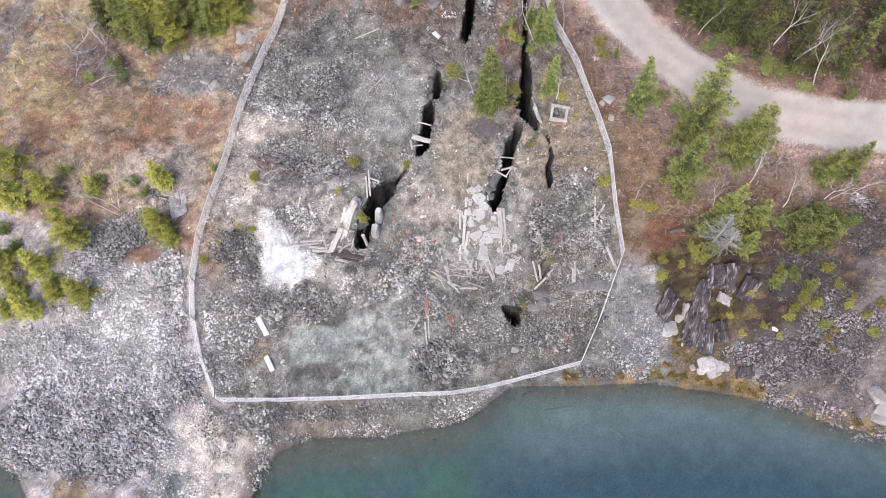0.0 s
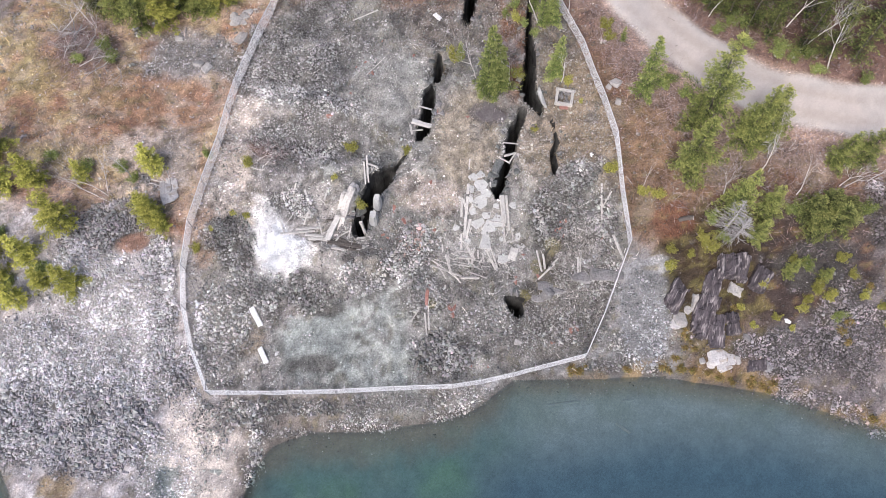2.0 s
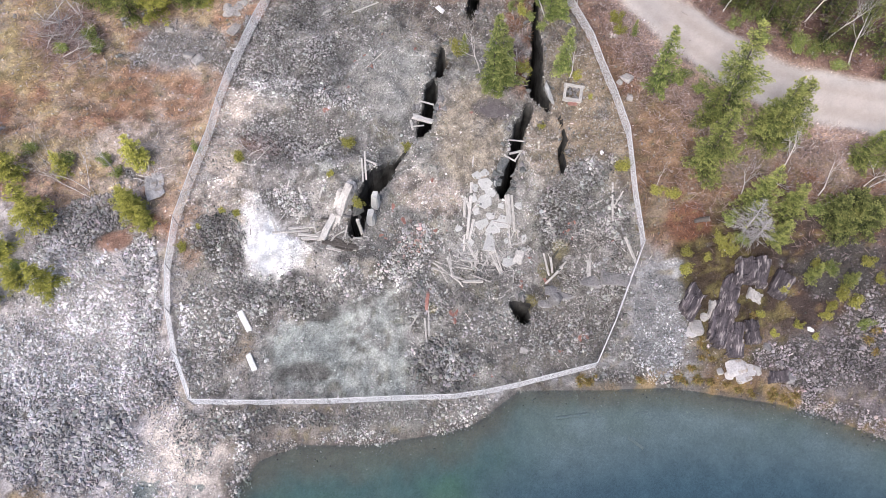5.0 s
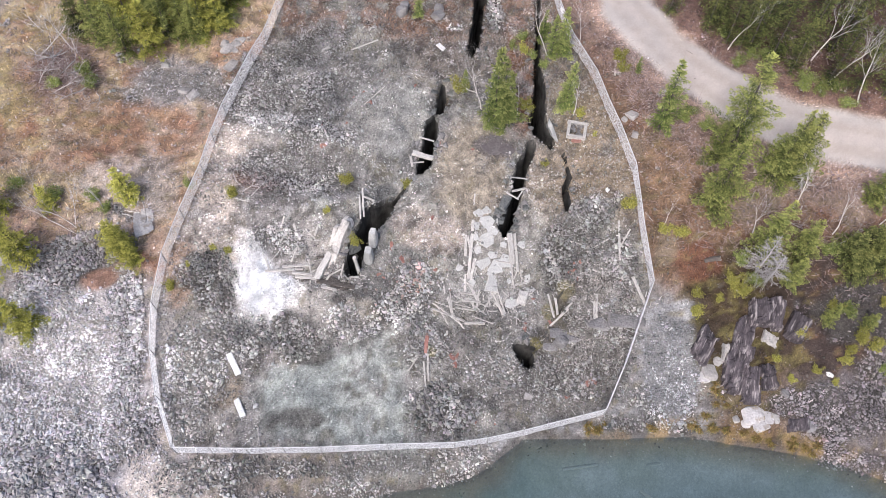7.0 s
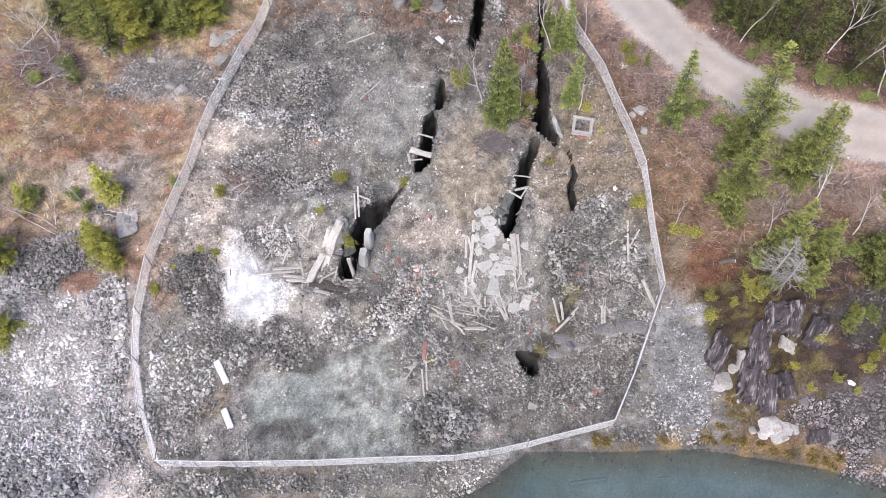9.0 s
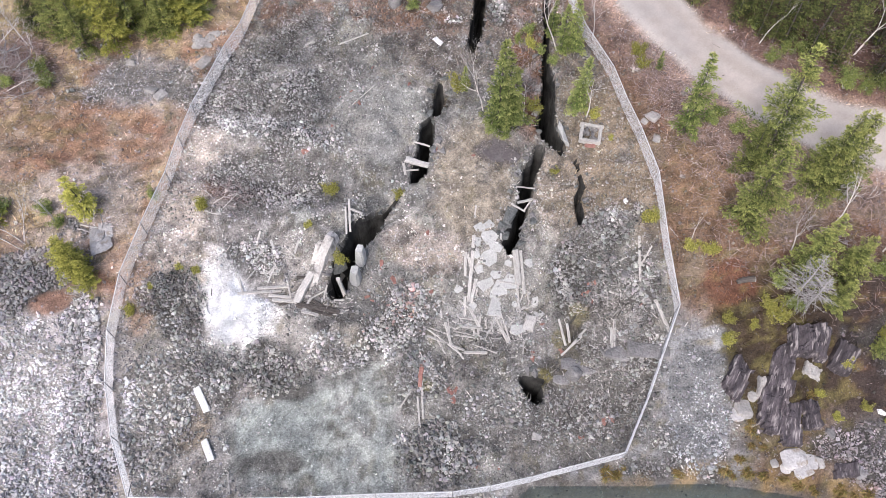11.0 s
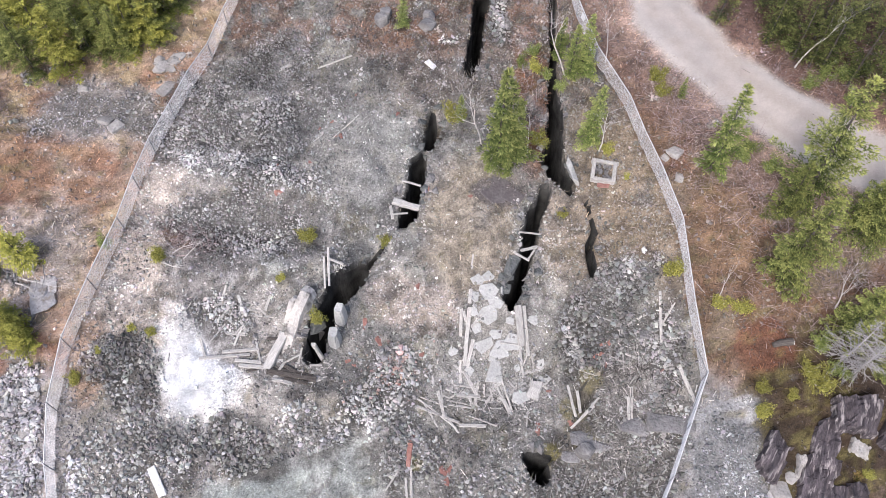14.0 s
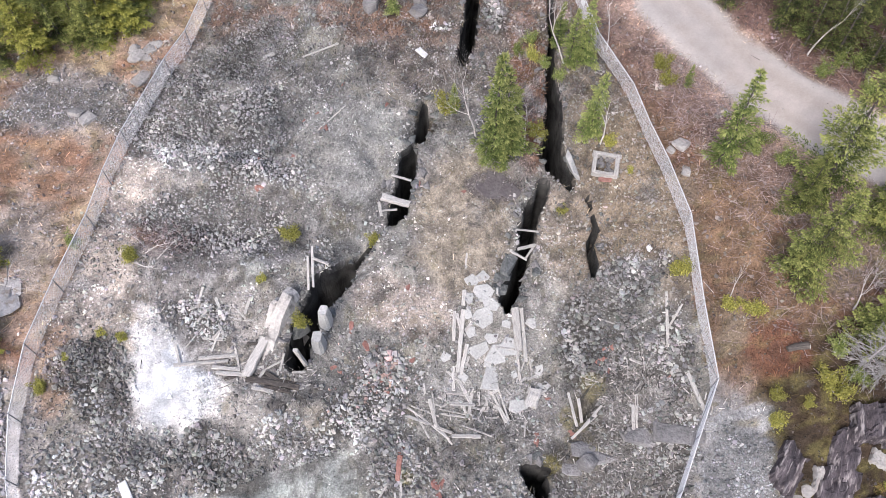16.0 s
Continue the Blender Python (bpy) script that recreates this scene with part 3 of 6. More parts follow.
    lay(east * smooth(0.45, 0.7, blob(x, y, 17.6, -4.6, 2.2, 1.6) + (n2 - 0.5) * 0.6) * 0.7, (0.16, 0.075, 0.05))
    lay(out * smooth(0.62, 0.7, n3) * 0.35, MOSS)
    # inside the fence
    ins = fenced.astype(float)
    lay(ins * smooth(0.49, 0.62, n4) * 0.55, (0.155, 0.148, 0.15))
    lay(ins * smooth(0.46, 0.34, n4) * 0.5, (0.39, 0.38, 0.365))
    lay(ins * smooth(0.5, 0.66, n1) * 0.6, DARK_GRAVEL)
    lay(ins * smooth(-6, -10, x + wob) * smooth(8, 4, y + wob) * 0.6, (0.35, 0.335, 0.33))
    lay(ins * smooth(5, 8, x + wob) * smooth(-3, -5, y + wob) * smooth(0.4, 0.58, n2) * 0.6, (0.19, 0.18, 0.165))
    crack, _ = along(((8.6, 0.0), (8.4, -3.0), (8.2, -6.7), (7.4, -9.0), (6.0, -10.0)), x, y)
    lay(ins * smooth(1.1, 0.3, crack + wob * 0.35) * 0.75, (0.085, 0.078, 0.066))
    lay(ins * smooth(0.4, 0.75, blob(x, y, -9.6, 1.2, 5.0, 2.4) + (n2 - 0.5) * 0.5) * 0.5, (0.21, 0.208, 0.215))
    pale = sum(inside(SPREAD, x + dx + (n2 - 0.5) * 1.6, y + dy + (n3 - 0.5) * 1.6) * 0.2 for dx, dy in ((0, 0), (0.5, 0.3), (-0.5, 0.3), (0.3, -0.5), (-0.3, -0.5)))
    lay(pale * 0.9, BLUE_GRAVEL)
    lay(pale * smooth(-9, -4, x + wob) * 0.5, (0.36, 0.375, 0.365))
    for cx, cy, rx, ry in ((-4.2, 4.4, 1.6, 1.8), (-3.0, 7.6, 1.8, 2.2), (-9.5, -0.9, 1.2, 1.0), (-6.6, 8.2, 2.4, 1.6)):
        lay(ins * smooth(0.3, 0.9, blob(x, y, cx, cy, rx, ry) + (n2 - 0.5) * 0.6) * 0.85, (0.325, 0.34, 0.335))
    lay(ins * smooth(0.4, 0.75, blob(x, y, -4.7, 0.7, 1.3, 1.1) + (n2 - 0.5) * 0.4) * 0.9, (0.115, 0.122, 0.128))
    lay(ins * smooth(0.4, 0.75, blob(x, y, -11.0, -9.2, 3.4, 1.5, -10) + (n2 - 0.5) * 0.5), DARK_GRAVEL)
    lay(ins * smooth(0.35, 0.65, blob(x, y, 1.6, 2.3, 3.3, 5.2, -12) + (n2 - 0.5) * 0.4), (0.33, 0.295, 0.245))
    lay(ins * smooth(0.4, 0.65, blob(x, y, -0.8, -2.6, 2.5, 1.8) + (n2 - 0.5) * 0.3) * 0.8, (0.42, 0.375, 0.345))
    lay(ins * smooth(0.3, 0.75, blob(x, y, -6.4, -8.2, 2.4, 1.1, 10) + (n2 - 0.5) * 0.5) * 0.8, (0.44, 0.41, 0.35))
    lay(ins * smooth(0.35, 0.7, blob(x, y, 6.9, 1.9, 1.7, 2.9) + (n2 - 0.5) * 0.3) * 0.9, (0.33, 0.29, 0.245))
    lay(ins * smooth(0.35, 0.65, blob(x, y, -2.4, -2.2, 2.4, 1.6) + (n2 - 0.5) * 0.4) * 0.85, (0.45, 0.40, 0.365))
    lay(ins * smooth(6, 9, x + wob * 0.4) * smooth(-3.5, 0, y + wob), TAN)
    lay(ins * smooth(0.45, 0.7, blob(x, y, 10.2, -2.2, 2.2, 3.2) + (n2 - 0.5) * 0.5), GRAVEL)
    lay(ins * smooth(-13.5, -16, x + wob * 0.6) * smooth(-8.5, -6, y + wob), (0.47, 0.425, 0.395))
    lay(ins * smooth(0.3, 0.7, blob(x, y, -18.8, -6.0, 1.3, 2.6, 8) + (n2 - 0.5) * 0.5) * 0.85, (0.33, 0.235, 0.175))
    lay(ins * smooth(0.4, 0.7, blob(x, y, 8.2, -6.7, 0.9, 2.6) + (n3 - 0.5) * 0.6) * 0.8, (0.085, 0.08, 0.055))
    lay(ins * smooth(0.5, 0.75, blob(x, y, -15.5, -13.2, 2.0, 1.8) + (n2 - 0.5) * 0.4) * 0.8, TAN)
    lay(ins * smooth(7.5, 11, y + wob) * smooth(-5, -1.5, x + wob) * 0.8, (0.16, 0.138, 0.125))
    lay(ins * smooth(13, 15, y + wob) * smooth(0.38, 0.55, n2) * 0.8, (0.24, 0.15, 0.11))
    # brown hollow between two trenches, its shade painted in
    lay(ins * smooth(0.3, 0.7, blob(x, y, -0.45, 8.0, 0.8, 1.0) + (n3 - 0.5) * 0.5) * 0.9, (0.10, 0.085, 0.07))
    lay(ins * smooth(0.45, 0.7, blob(x, y, 5.6, 11, 1.6, 7.0) + (n2 - 0.5) * 0.4), RED_DUFF)
    lay(ins * smooth(0.45, 0.7, blob(x, y, -14.0, 0.8, 2.2, 1.0) + (n2 - 0.5) * 0.4) * 0.8, (0.42, 0.235, 0.14))
    lay(ins * smooth(0.4, 0.6, blob(x, y, 3.3, 4.35, 1.9, 1.0) + (n2 - 0.5) * 0.3) * 0.9, (0.15, 0.135, 0.135))
    lay(ins * smooth(0.5, 0.72, blob(x, y, 3.0, -3.2, 1.6, 3.0) + (n3 - 0.5) * 0.3) * 0.9, (0.33, 0.315, 0.295))
    lay(ins * smooth(0.62, 0.72, n3) * 0.25, MOSS)
    lay(ins * smooth(0.50, 0.62, n3) * smooth(0.38, 0.56, n2) * 0.6, (0.085, 0.08, 0.08))
    lay(pale * smooth(0.62, 0.45, n4) * 0.75, (0.31, 0.345, 0.34))
    for mask, dens, big, shade in heap_masks(x, y):
        # ground between a heap's stones is darkened for the shade in the gaps
        bare = shade * (0.31 + 0.2 * min(max((110 - dens) / 40, 0), 1) + (0.25 if shade > 0.45 else 0.0))
        lay(mask * 0.85, (bare, bare * 0.985, bare * 0.965))
    lay(west * smooth(0.3, 0.75, blob(x, y, *GRAVEL_BEACH, 3.0, 4.8, 20) + (n2 - 0.5) * 0.6) * 0.9, (0.62, 0.57, 0.535))
    lay(west * smooth(0.4, 0.65, blob(x, y, -24.6, -6.4, 1.8, 0.9, 15) + (n2 - 0.5) * 0.5) * 0.9, (0.25, 0.155, 0.12))
    for cx, cy, rx in ((8.3, -5.9, 0.7), (6.1, -9.7, 0.6), (7.3, -7.5, 0.8), (8.1, -9.3, 0.8), (-1.3, -10.4, 0.4)):
        lay(ins * smooth(0.35, 0.7, blob(x, y, cx, cy, rx) + (n3 - 0.5) * 0.7) * 0.75, (0.21, 0.19, 0.075))
    # dark patch painted for the shaded hollow under the logs
    lay(ins * smooth(0.4, 0.7, blob(x, y, -7.8, -7.4, 0.8, 0.4) + (n3 - 0.5) * 0.4) * 0.9, (0.06, 0.058, 0.06))
    lay(ins * smooth(0.35, 0.6, blob(x, y, 3.1, -3.6, 1.7, 2.6) + (n2 - 0.5) * 0.3) * 0.8, (0.34, 0.335, 0.315))
    # a spill of white lime
    spill = blob(x, y, -13.8, -6.3, 1.75, 2.6, 10) + 0.55 * blob(x, y, -11.0, -6.3, 2.4, 0.9, -6) + 0.4 * blob(x, y, -14.6, -4.1, 0.9, 1.3, 10) + 0.5 * blob(x, y, -11.8, -7.4, 1.7, 0.9, 10)
    fan = np.arctan2(y + 5.4, x + 12.4)
    rays = (vnoise(fan * 2.2 + 20, spill, 0.32, 41) - 0.5) * 0.55
    lay(ins * smooth(0.12, 0.75, spill + rays + (n2 - 0.5) * 0.7) * 0.55, (0.56, 0.56, 0.57))
    lay(ins * smooth(0.26, 0.92, spill + rays + (n2 - 0.5) * 0.55 + (n3 - 0.5) * 0.35), LIME)
    lay(ins * smooth(0.5, 0.8, spill) * smooth(0.40, 0.6, n2) * 0.7, (0.56, 0.60, 0.65))
    # road with pale verges
    d, _ = along(ROAD, x, y)
    lay(smooth(ROAD_HALF + 1.7, ROAD_HALF + 0.3, d + wob * 0.5) * 0.75, (0.42, 0.30, 0.245))
    beyond = (y > np.interp(x, (10, 14.2, 14.4, 16.4, 18.4, 20.9, 24, 28, 32, 36), (60, 40, 16, 12.4, 9.6, 7.4, 5.6, 3.8, 2.9, 2.5))) & (x > 14.2)
    lay(beyond * smooth(ROAD_HALF + 0.1, ROAD_HALF + 0.8, d + wob * 0.3) * 0.9, (0.19, 0.125, 0.112))
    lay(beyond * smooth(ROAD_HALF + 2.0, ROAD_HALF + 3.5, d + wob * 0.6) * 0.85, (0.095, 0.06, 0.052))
    lay((~beyond) * (1 - ins) * smooth(6.5, 3.6, d + wob * 0.6) * 0.75, (0.25, 0.185, 0.17))
    lay((~beyond) * smooth(ROAD_HALF + 1.5, ROAD_HALF + 0.9, d + wob * 0.4) * 0.8, (0.44, 0.325, 0.275))
    lay((~beyond) * smooth(ROAD_HALF + 0.6, ROAD_HALF, d + wob * 0.2) * 0.6, (0.36, 0.355, 0.36))
    lay(road_mask(x, y), ROAD_DUST)
    lay(road_mask(x, y) * smooth(1.3, 1.9, d + wob * 0.15) * 0.6, (0.50, 0.475, 0.455))
    lay(road_mask(x, y) * smooth(0.55, 0.15, abs(d - 0.85) + (n2 - 0.5) * 0.3) * 0.4, (0.38, 0.325, 0.28))
    lay(road_mask(x, y) * smooth(0.52, 0.66, n4) * 0.4, (0.40, 0.375, 0.355))
    # wet margin, and lake bed with the water's murk and sky reflection painted in
    s = y - shore_y(x)
    lay(smooth(0.7, 0.1, s + wob * 0.35) * 0.75, (0.105, 0.097, 0.09))
    lay(east * smooth(1.6, 0.9, s + wob * 0.4) * smooth(8, 15, x) * smooth(0.40, 0.54, n2) * 0.7, (0.30, 0.21, 0.10))
    lay(smooth(0.05, -0.5, s), SILT)
    lay(smooth(-0.5, -3.4, s + wob * 0.7), (0.115, 0.185, 0.185))
    lay(smooth(-0.5, -2.0, s) * smooth(0, 9, x), (0.23, 0.265, 0.275))
    lay(smooth(-0.3, -1.0, s) * smooth(-5.0, -2.0, s + wob) * smooth(0.45, 0.62, n4) * 0.35, (0.18, 0.215, 0.19))
    lay(smooth(-3.0, -9.0, s - 0.1 * x), DEEP)
    lay(smooth(-0.8, -3, s) * smooth(-9, -4, s) * smooth(0.42, 0.7, n1) * smooth(8, 0, x) * 0.5, (0.13, 0.235, 0.15))
    # dirt and dust in patches
    c = c * (0.62 + 0.76 * (0.5 * vnoise(x, y, 0.6, 51) + 0.5 * vnoise(x, y, 0.33, 52)) * np.where(road_mask(x, y) > 0.4, 0.25, 1.0) + 0.285 * (road_mask(x, y) > 0.4))[..., None] ** np.where(s < 0, 0.15, 1.0)[..., None]
    fan = ins * smooth(0.3, 0.7, blob(x, y, -5.2, 6.6, 3.2, 4.2, 15) + (n2 - 0.5) * 0.4)
    lay(fan * 0.6, (0.30, 0.305, 0.298))
    # the spoil's hollows, darkened in the colour as if shaded
    for cx, cy, rx, ry, turn in ((-8.2, 8.2, 1.0, 2.4, -30), (-3.1, 3.3, 0.8, 1.5, -20), (-6.4, 11.4, 1.0, 1.8, 0)):
        lay(ins * smooth(0.35, 0.8, blob(x, y, cx, cy, rx, ry, turn) + (n3 - 0.5) * 0.4) * 0.6, (0.15, 0.153, 0.158))
    lay(east * smooth(0.3, 0.6, blob(x, y, 15.4, -11.2, 2.2, 4.0) + (n2 - 0.5) * 0.4) * 0.7, (0.25, 0.262, 0.275))
    lay(ins * smooth(5.5, 7.5, x + wob) * smooth(-5.0, -6.5, y + wob) * 0.45, (0.13, 0.124, 0.118))
    # trench rock, browned at the rim and painted near black for the shade below
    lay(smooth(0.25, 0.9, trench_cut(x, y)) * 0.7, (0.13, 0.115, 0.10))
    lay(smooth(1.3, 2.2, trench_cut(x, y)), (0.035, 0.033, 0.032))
    return c


def steps(spans, grow_to):
    """Grid lines: even steps in the given spans, then ever wider out to grow_to."""
    out = [spans[0][0]]
    for start, stop, size in spans:
        count = max(1, round((stop - start) / size))
        out += [start + (stop - start) * (k + 1) / count for k in range(count)]
    low, high, w = [], [], 0.5
    a, b = out[0], out[-1]
    while b < grow_to:
        w *= 1.35
        a, b = a - w, b + w
        low.append(a)
        high.append(b)
    return np.array(low[::-1] + out + high)


def set_tint(me, colours, grit=1.0):
    at = me.color_attributes.new("tint", "FLOAT_COLOR", "POINT")
    rgba = np.ones((len(me.vertices), 4), np.float32)
    rgba[:, :3] = colours
    rgba[:, 3] = grit
    at.data.foreach_set("color", rgba.ravel())


def quick_mesh(name, verts, faces, material, tint=None, smooth_faces=False, grit=1.0):
    """A mesh from arrays of corners and of faces that all have the same number of corners."""
    me = bpy.data.meshes.new(name)
    k = faces.shape[1]
    me.vertices.add(len(verts))
    me.vertices.foreach_set("co", np.asarray(verts, np.float32).ravel())
    me.loops.add(faces.size)
    me.loops.foreach_set("vertex_index", np.asarray(faces, np.int32).ravel())
    me.polygons.add(len(faces))
    me.polygons.foreach_set("loop_start", np.arange(0, faces.size, k, dtype=np.int32))
    me.polygons.foreach_set("loop_total", np.full(len(faces), k, np.int32))
    me.update(calc_edges=True)
    me.polygons.foreach_set("use_smooth", np.full(len(faces), smooth_faces))
    me.materials.append(material)
    if tint is not None:
        set_tint(me, tint, grit)
    return me


gx = steps(((-46, -16, 0.34), (-16, -8, 0.2), (-8, 9.2, 0.14), (9.2, 42, 0.34)), 2600)
gy = steps(((-32, -11.8, 0.34), (-11.8, 19, 0.155), (19, 30, 0.4)), 2600)
XX, YY = to_rim(*np.meshgrid(gx, gy), 0.075)
ZZ = height(XX, YY)
index = np.arange(XX.size).reshape(XX.shape)
quads = np.stack([index[:-1, :-1], index[:-1, 1:], index[1:, 1:], index[1:, :-1]], -1).reshape(-1, 4)
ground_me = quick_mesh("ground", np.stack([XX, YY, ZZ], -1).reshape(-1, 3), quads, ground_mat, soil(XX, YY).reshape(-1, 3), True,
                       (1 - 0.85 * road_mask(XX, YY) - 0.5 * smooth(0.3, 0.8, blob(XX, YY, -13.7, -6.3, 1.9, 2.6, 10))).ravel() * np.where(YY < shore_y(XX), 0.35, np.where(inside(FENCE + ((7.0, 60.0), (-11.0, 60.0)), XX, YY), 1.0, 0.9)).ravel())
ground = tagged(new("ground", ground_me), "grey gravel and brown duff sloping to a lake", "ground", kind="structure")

bm = bmesh.new()
bmesh.ops.create_grid(bm, x_segments=8, y_segments=8, size=1)
bmesh.ops.scale(bm, vec=(160, 130, 1), verts=bm.verts)
bmesh.ops.translate(bm, vec=(0, -142, 0), verts=bm.verts)
water_me = bpy.data.meshes.new("water")
bm.to_mesh(water_me)
bm.free()
water_me.materials.append(water_mat)
tagged(new("water", water_me), "still teal lake water along a gravel shore", "water", kind="structure")


# ---------------------------------------------------------------- building helpers
rng = np.random.default_rng(7)


def part(name, bm, material, parent=None, label=""):
    """Links a bmesh as one mesh object under a thing or a part."""
    me = bpy.data.meshes.new(name)
    bm.to_mesh(me)
    bm.free()
    me.materials.append(material)
    ob = new(name, me)
    ob.parent = parent
    return tagged(ob, label)


def placed(name, me, parent=None):
    ob = new(name, me)
    ob.parent = parent
    return ob


def thing(name, m, label, category, group=""):
    ob = tagged(new(name), label, category, group)
    ob.empty_display_size = 0.3
    ob.matrix_world = m
    return ob


def tube(bm, points, radii, sides=6):
    """A tapering tube through the points."""
    rings = []
    for k, pt in enumerate(points):
        a, b = Vector(points[max(k - 1, 0)]), Vector(points[min(k + 1, len(points) - 1)])
        way = (b - a).normalized()
        u = way.orthogonal().normalized()
        v = way.cross(u)
        rings.append([bm.verts.new(Vector(pt) + (u * math.cos(2 * math.pi * j / sides) + v * math.sin(2 * math.pi * j / sides)) * radii[k]) for j in range(sides)])
    for r0, r1 in zip(rings, rings[1:]):
        for j in range(sides):
            bm.faces.new((r0[j], r0[(j + 1) % sides], r1[(j + 1) % sides], r1[j]))
    bm.faces.new(rings[0][::-1])
    bm.faces.new(rings[-1])


def rock_bm(size, seed, points=16, flat=(1, 1, 0.7), chip=0.06, round_off=0.35):
    """An angular block: the hull of random points, with chipped edges."""
    r = random.Random(seed)
    bm = bmesh.new()
    for _ in range(points):
        v = Vector((r.uniform(-1, 1), r.uniform(-1, 1), r.uniform(-1, 1)))
        v = v / max(abs(v.x), abs(v.y), abs(v.z)) * r.uniform(0.75, 1.0)
        v = v.lerp(v.normalized(), round_off)
        bm.verts.new((v.x * size * flat[0], v.y * size * flat[1], v.z * size * flat[2]))
    hull = bmesh.ops.convex_hull(bm, input=bm.verts)
    bmesh.ops.delete(bm, geom=list({g for g in hull["geom_interior"] + hull["geom_unused"] if isinstance(g, bmesh.types.BMVert)}), context="VERTS")
    if chip:
        bmesh.ops.bevel(bm, geom=bm.edges[:], offset=size * chip, segments=1, affect="EDGES", clamp_overlap=True)
    return bm


def beam_bm(length, wide, high, seed, worn=0.12):
    """A weathered timber along x: several cross sections that wander, with broken ends."""
    r = random.Random(seed)
    bm = bmesh.new()
    rings = []
    cuts = 5
    for k in range(cuts + 1):
        x = (k / cuts - 0.5) * length
        w, h = wide / 2 * (1 + r.uniform(-worn, worn)), high / 2 * (1 + r.uniform(-worn, worn))
        oy, oz = r.uniform(-worn, worn) * wide * 0.4, r.uniform(-worn, worn) * high * 0.4
        c = 0.25
        ring = []
        for sy, sz in ((-1, -1 + c), (-1, 1 - c), (-1 + c, 1), (1 - c, 1), (1, 1 - c), (1, -1 + c), (1 - c, -1), (-1 + c, -1)):
            end = r.uniform(-0.15, 0.15) * wide if k in (0, cuts) else 0
            ring.append(bm.verts.new((x + end, oy + sy * w, oz + sz * h)))
        rings.append(ring)
    for a, b in zip(rings, rings[1:]):
        for j in range(8):
            bm.faces.new((a[j], a[(j + 1) % 8], b[(j + 1) % 8], b[j]))
    bm.faces.new(rings[0][::-1])
    bm.faces.new(rings[-1])
    bmesh.ops.recalc_face_normals(bm, faces=bm.faces)
    return bm


def lying(x0, y0, x1, y1, lift):
    """The pose of a timber that lies on the ground between two places."""
    a = Vector((x0, y0, ground_z(x0, y0) + lift))
    b = Vector((x1, y1, ground_z(x1, y1) + lift))
    mid, way = (a + b) / 2, b - a
    mid.z = max(mid.z, ground_z(mid.x, mid.y) + lift)
    turn = way.to_track_quat("X", "Z").to_matrix().to_4x4()
    return Matrix.Translation(mid) @ turn, way.length


# ---------------------------------------------------------------- chain-link fence
FENCE_HIGH = 1.3


def resample(line, gap):
    out = [Vector(line[0])]
    for a, b in zip(line, line[1:]):
        a, b = Vector(a), Vector(b)
        count = max(1, round((b - a).length / gap))
        out += [a.lerp(b, (k + 1) / count) for k in range(count)]
    return out


def fence_post(parent, x, y, z, corner):
    bm = bmesh.new()
    r = 0.045 if corner else 0.028
    tube(bm, [(x, y, z - 0.3), (x, y, z + FENCE_HIGH + 0.02), (x, y, z + FENCE_HIGH + 0.06)], [r, r, r * 0.5], 6)
    return part("post", bm, post_mat, parent)


def fence_span(parent, a, b, pitch=0.085, wire=0.0045):
    """One bay: a top rail, a bottom wire and the woven diamonds between two posts."""
    bm = bmesh.new()
    tube(bm, [a + Vector((0, 0, FENCE_HIGH)), b + Vector((0, 0, FENCE_HIGH))], [0.03, 0.03], 6)
    part("top_rail", bm, rail_mat, parent)
    long = (b - a).length
    way = (b - a) / long
    side = Vector((-way.y, way.x, 0)).normalized()
    verts, faces = [], []

    def strand(p, q):
        k = len(verts)
        across = (q - p).cross(side).normalized() * wire
        verts.extend((p + across, p - across * 0.5 + side * wire, p - across * 0.5 - side * wire, q + across, q - across * 0.5 + side * wire, q - across * 0.5 - side * wire))
        faces.extend(((k, k + 1, k + 4, k + 3), (k + 1, k + 2, k + 5, k + 4), (k + 2, k, k + 3, k + 5)))

    def at(s, h):
        bow = 0.035 * math.sin(math.pi * s / long) * math.sin(math.pi * h / FENCE_HIGH)
        return a + way * s + side * bow + Vector((0, 0, 0.04 + h * (FENCE_HIGH - 0.06) / FENCE_HIGH))

    s = -FENCE_HIGH
    while s < long:
        for lean in (1, -1):
            lo, hi = (s, s + FENCE_HIGH) if lean == 1 else (s + FENCE_HIGH, s)
            h0, h1 = 0.0, FENCE_HIGH
            u0, u1 = min(max(lo, 0), long), min(max(hi, 0), long)
            h0, h1 = (u0 - lo) / (hi - lo) * FENCE_HIGH, (u1 - lo) / (hi - lo) * FENCE_HIGH
            if abs(u1 - u0) > 0.03:
                strand(at(u0, h0), at(u1, h1))
        s += pitch
    strand(at(0, 0.01), at(long, 0.01))
    me = quick_mesh("wire_mesh", np.array([tuple(v) for v in verts]), np.array(faces), wire_mat)
    placed("wire_mesh", me, parent)


fence = thing("chain_link_fence", Matrix(), "galvanised chain-link fence round the collapsed workings", "fence")
fence_at = [Vector((p.x, p.y, ground_z(p.x, p.y))) for p in resample(FENCE, 3.0)]
corner_at = {tuple(round(c, 2) for c in p) for p in (FENCE[10], FENCE[17], FENCE[19])}
for p in fence_at:
    fence_post(fence, *p, (round(p.x, 2), round(p.y, 2)) in corner_at)
for a, b in zip(fence_at, fence_at[1:]):
    fence_span(fence, a, b)
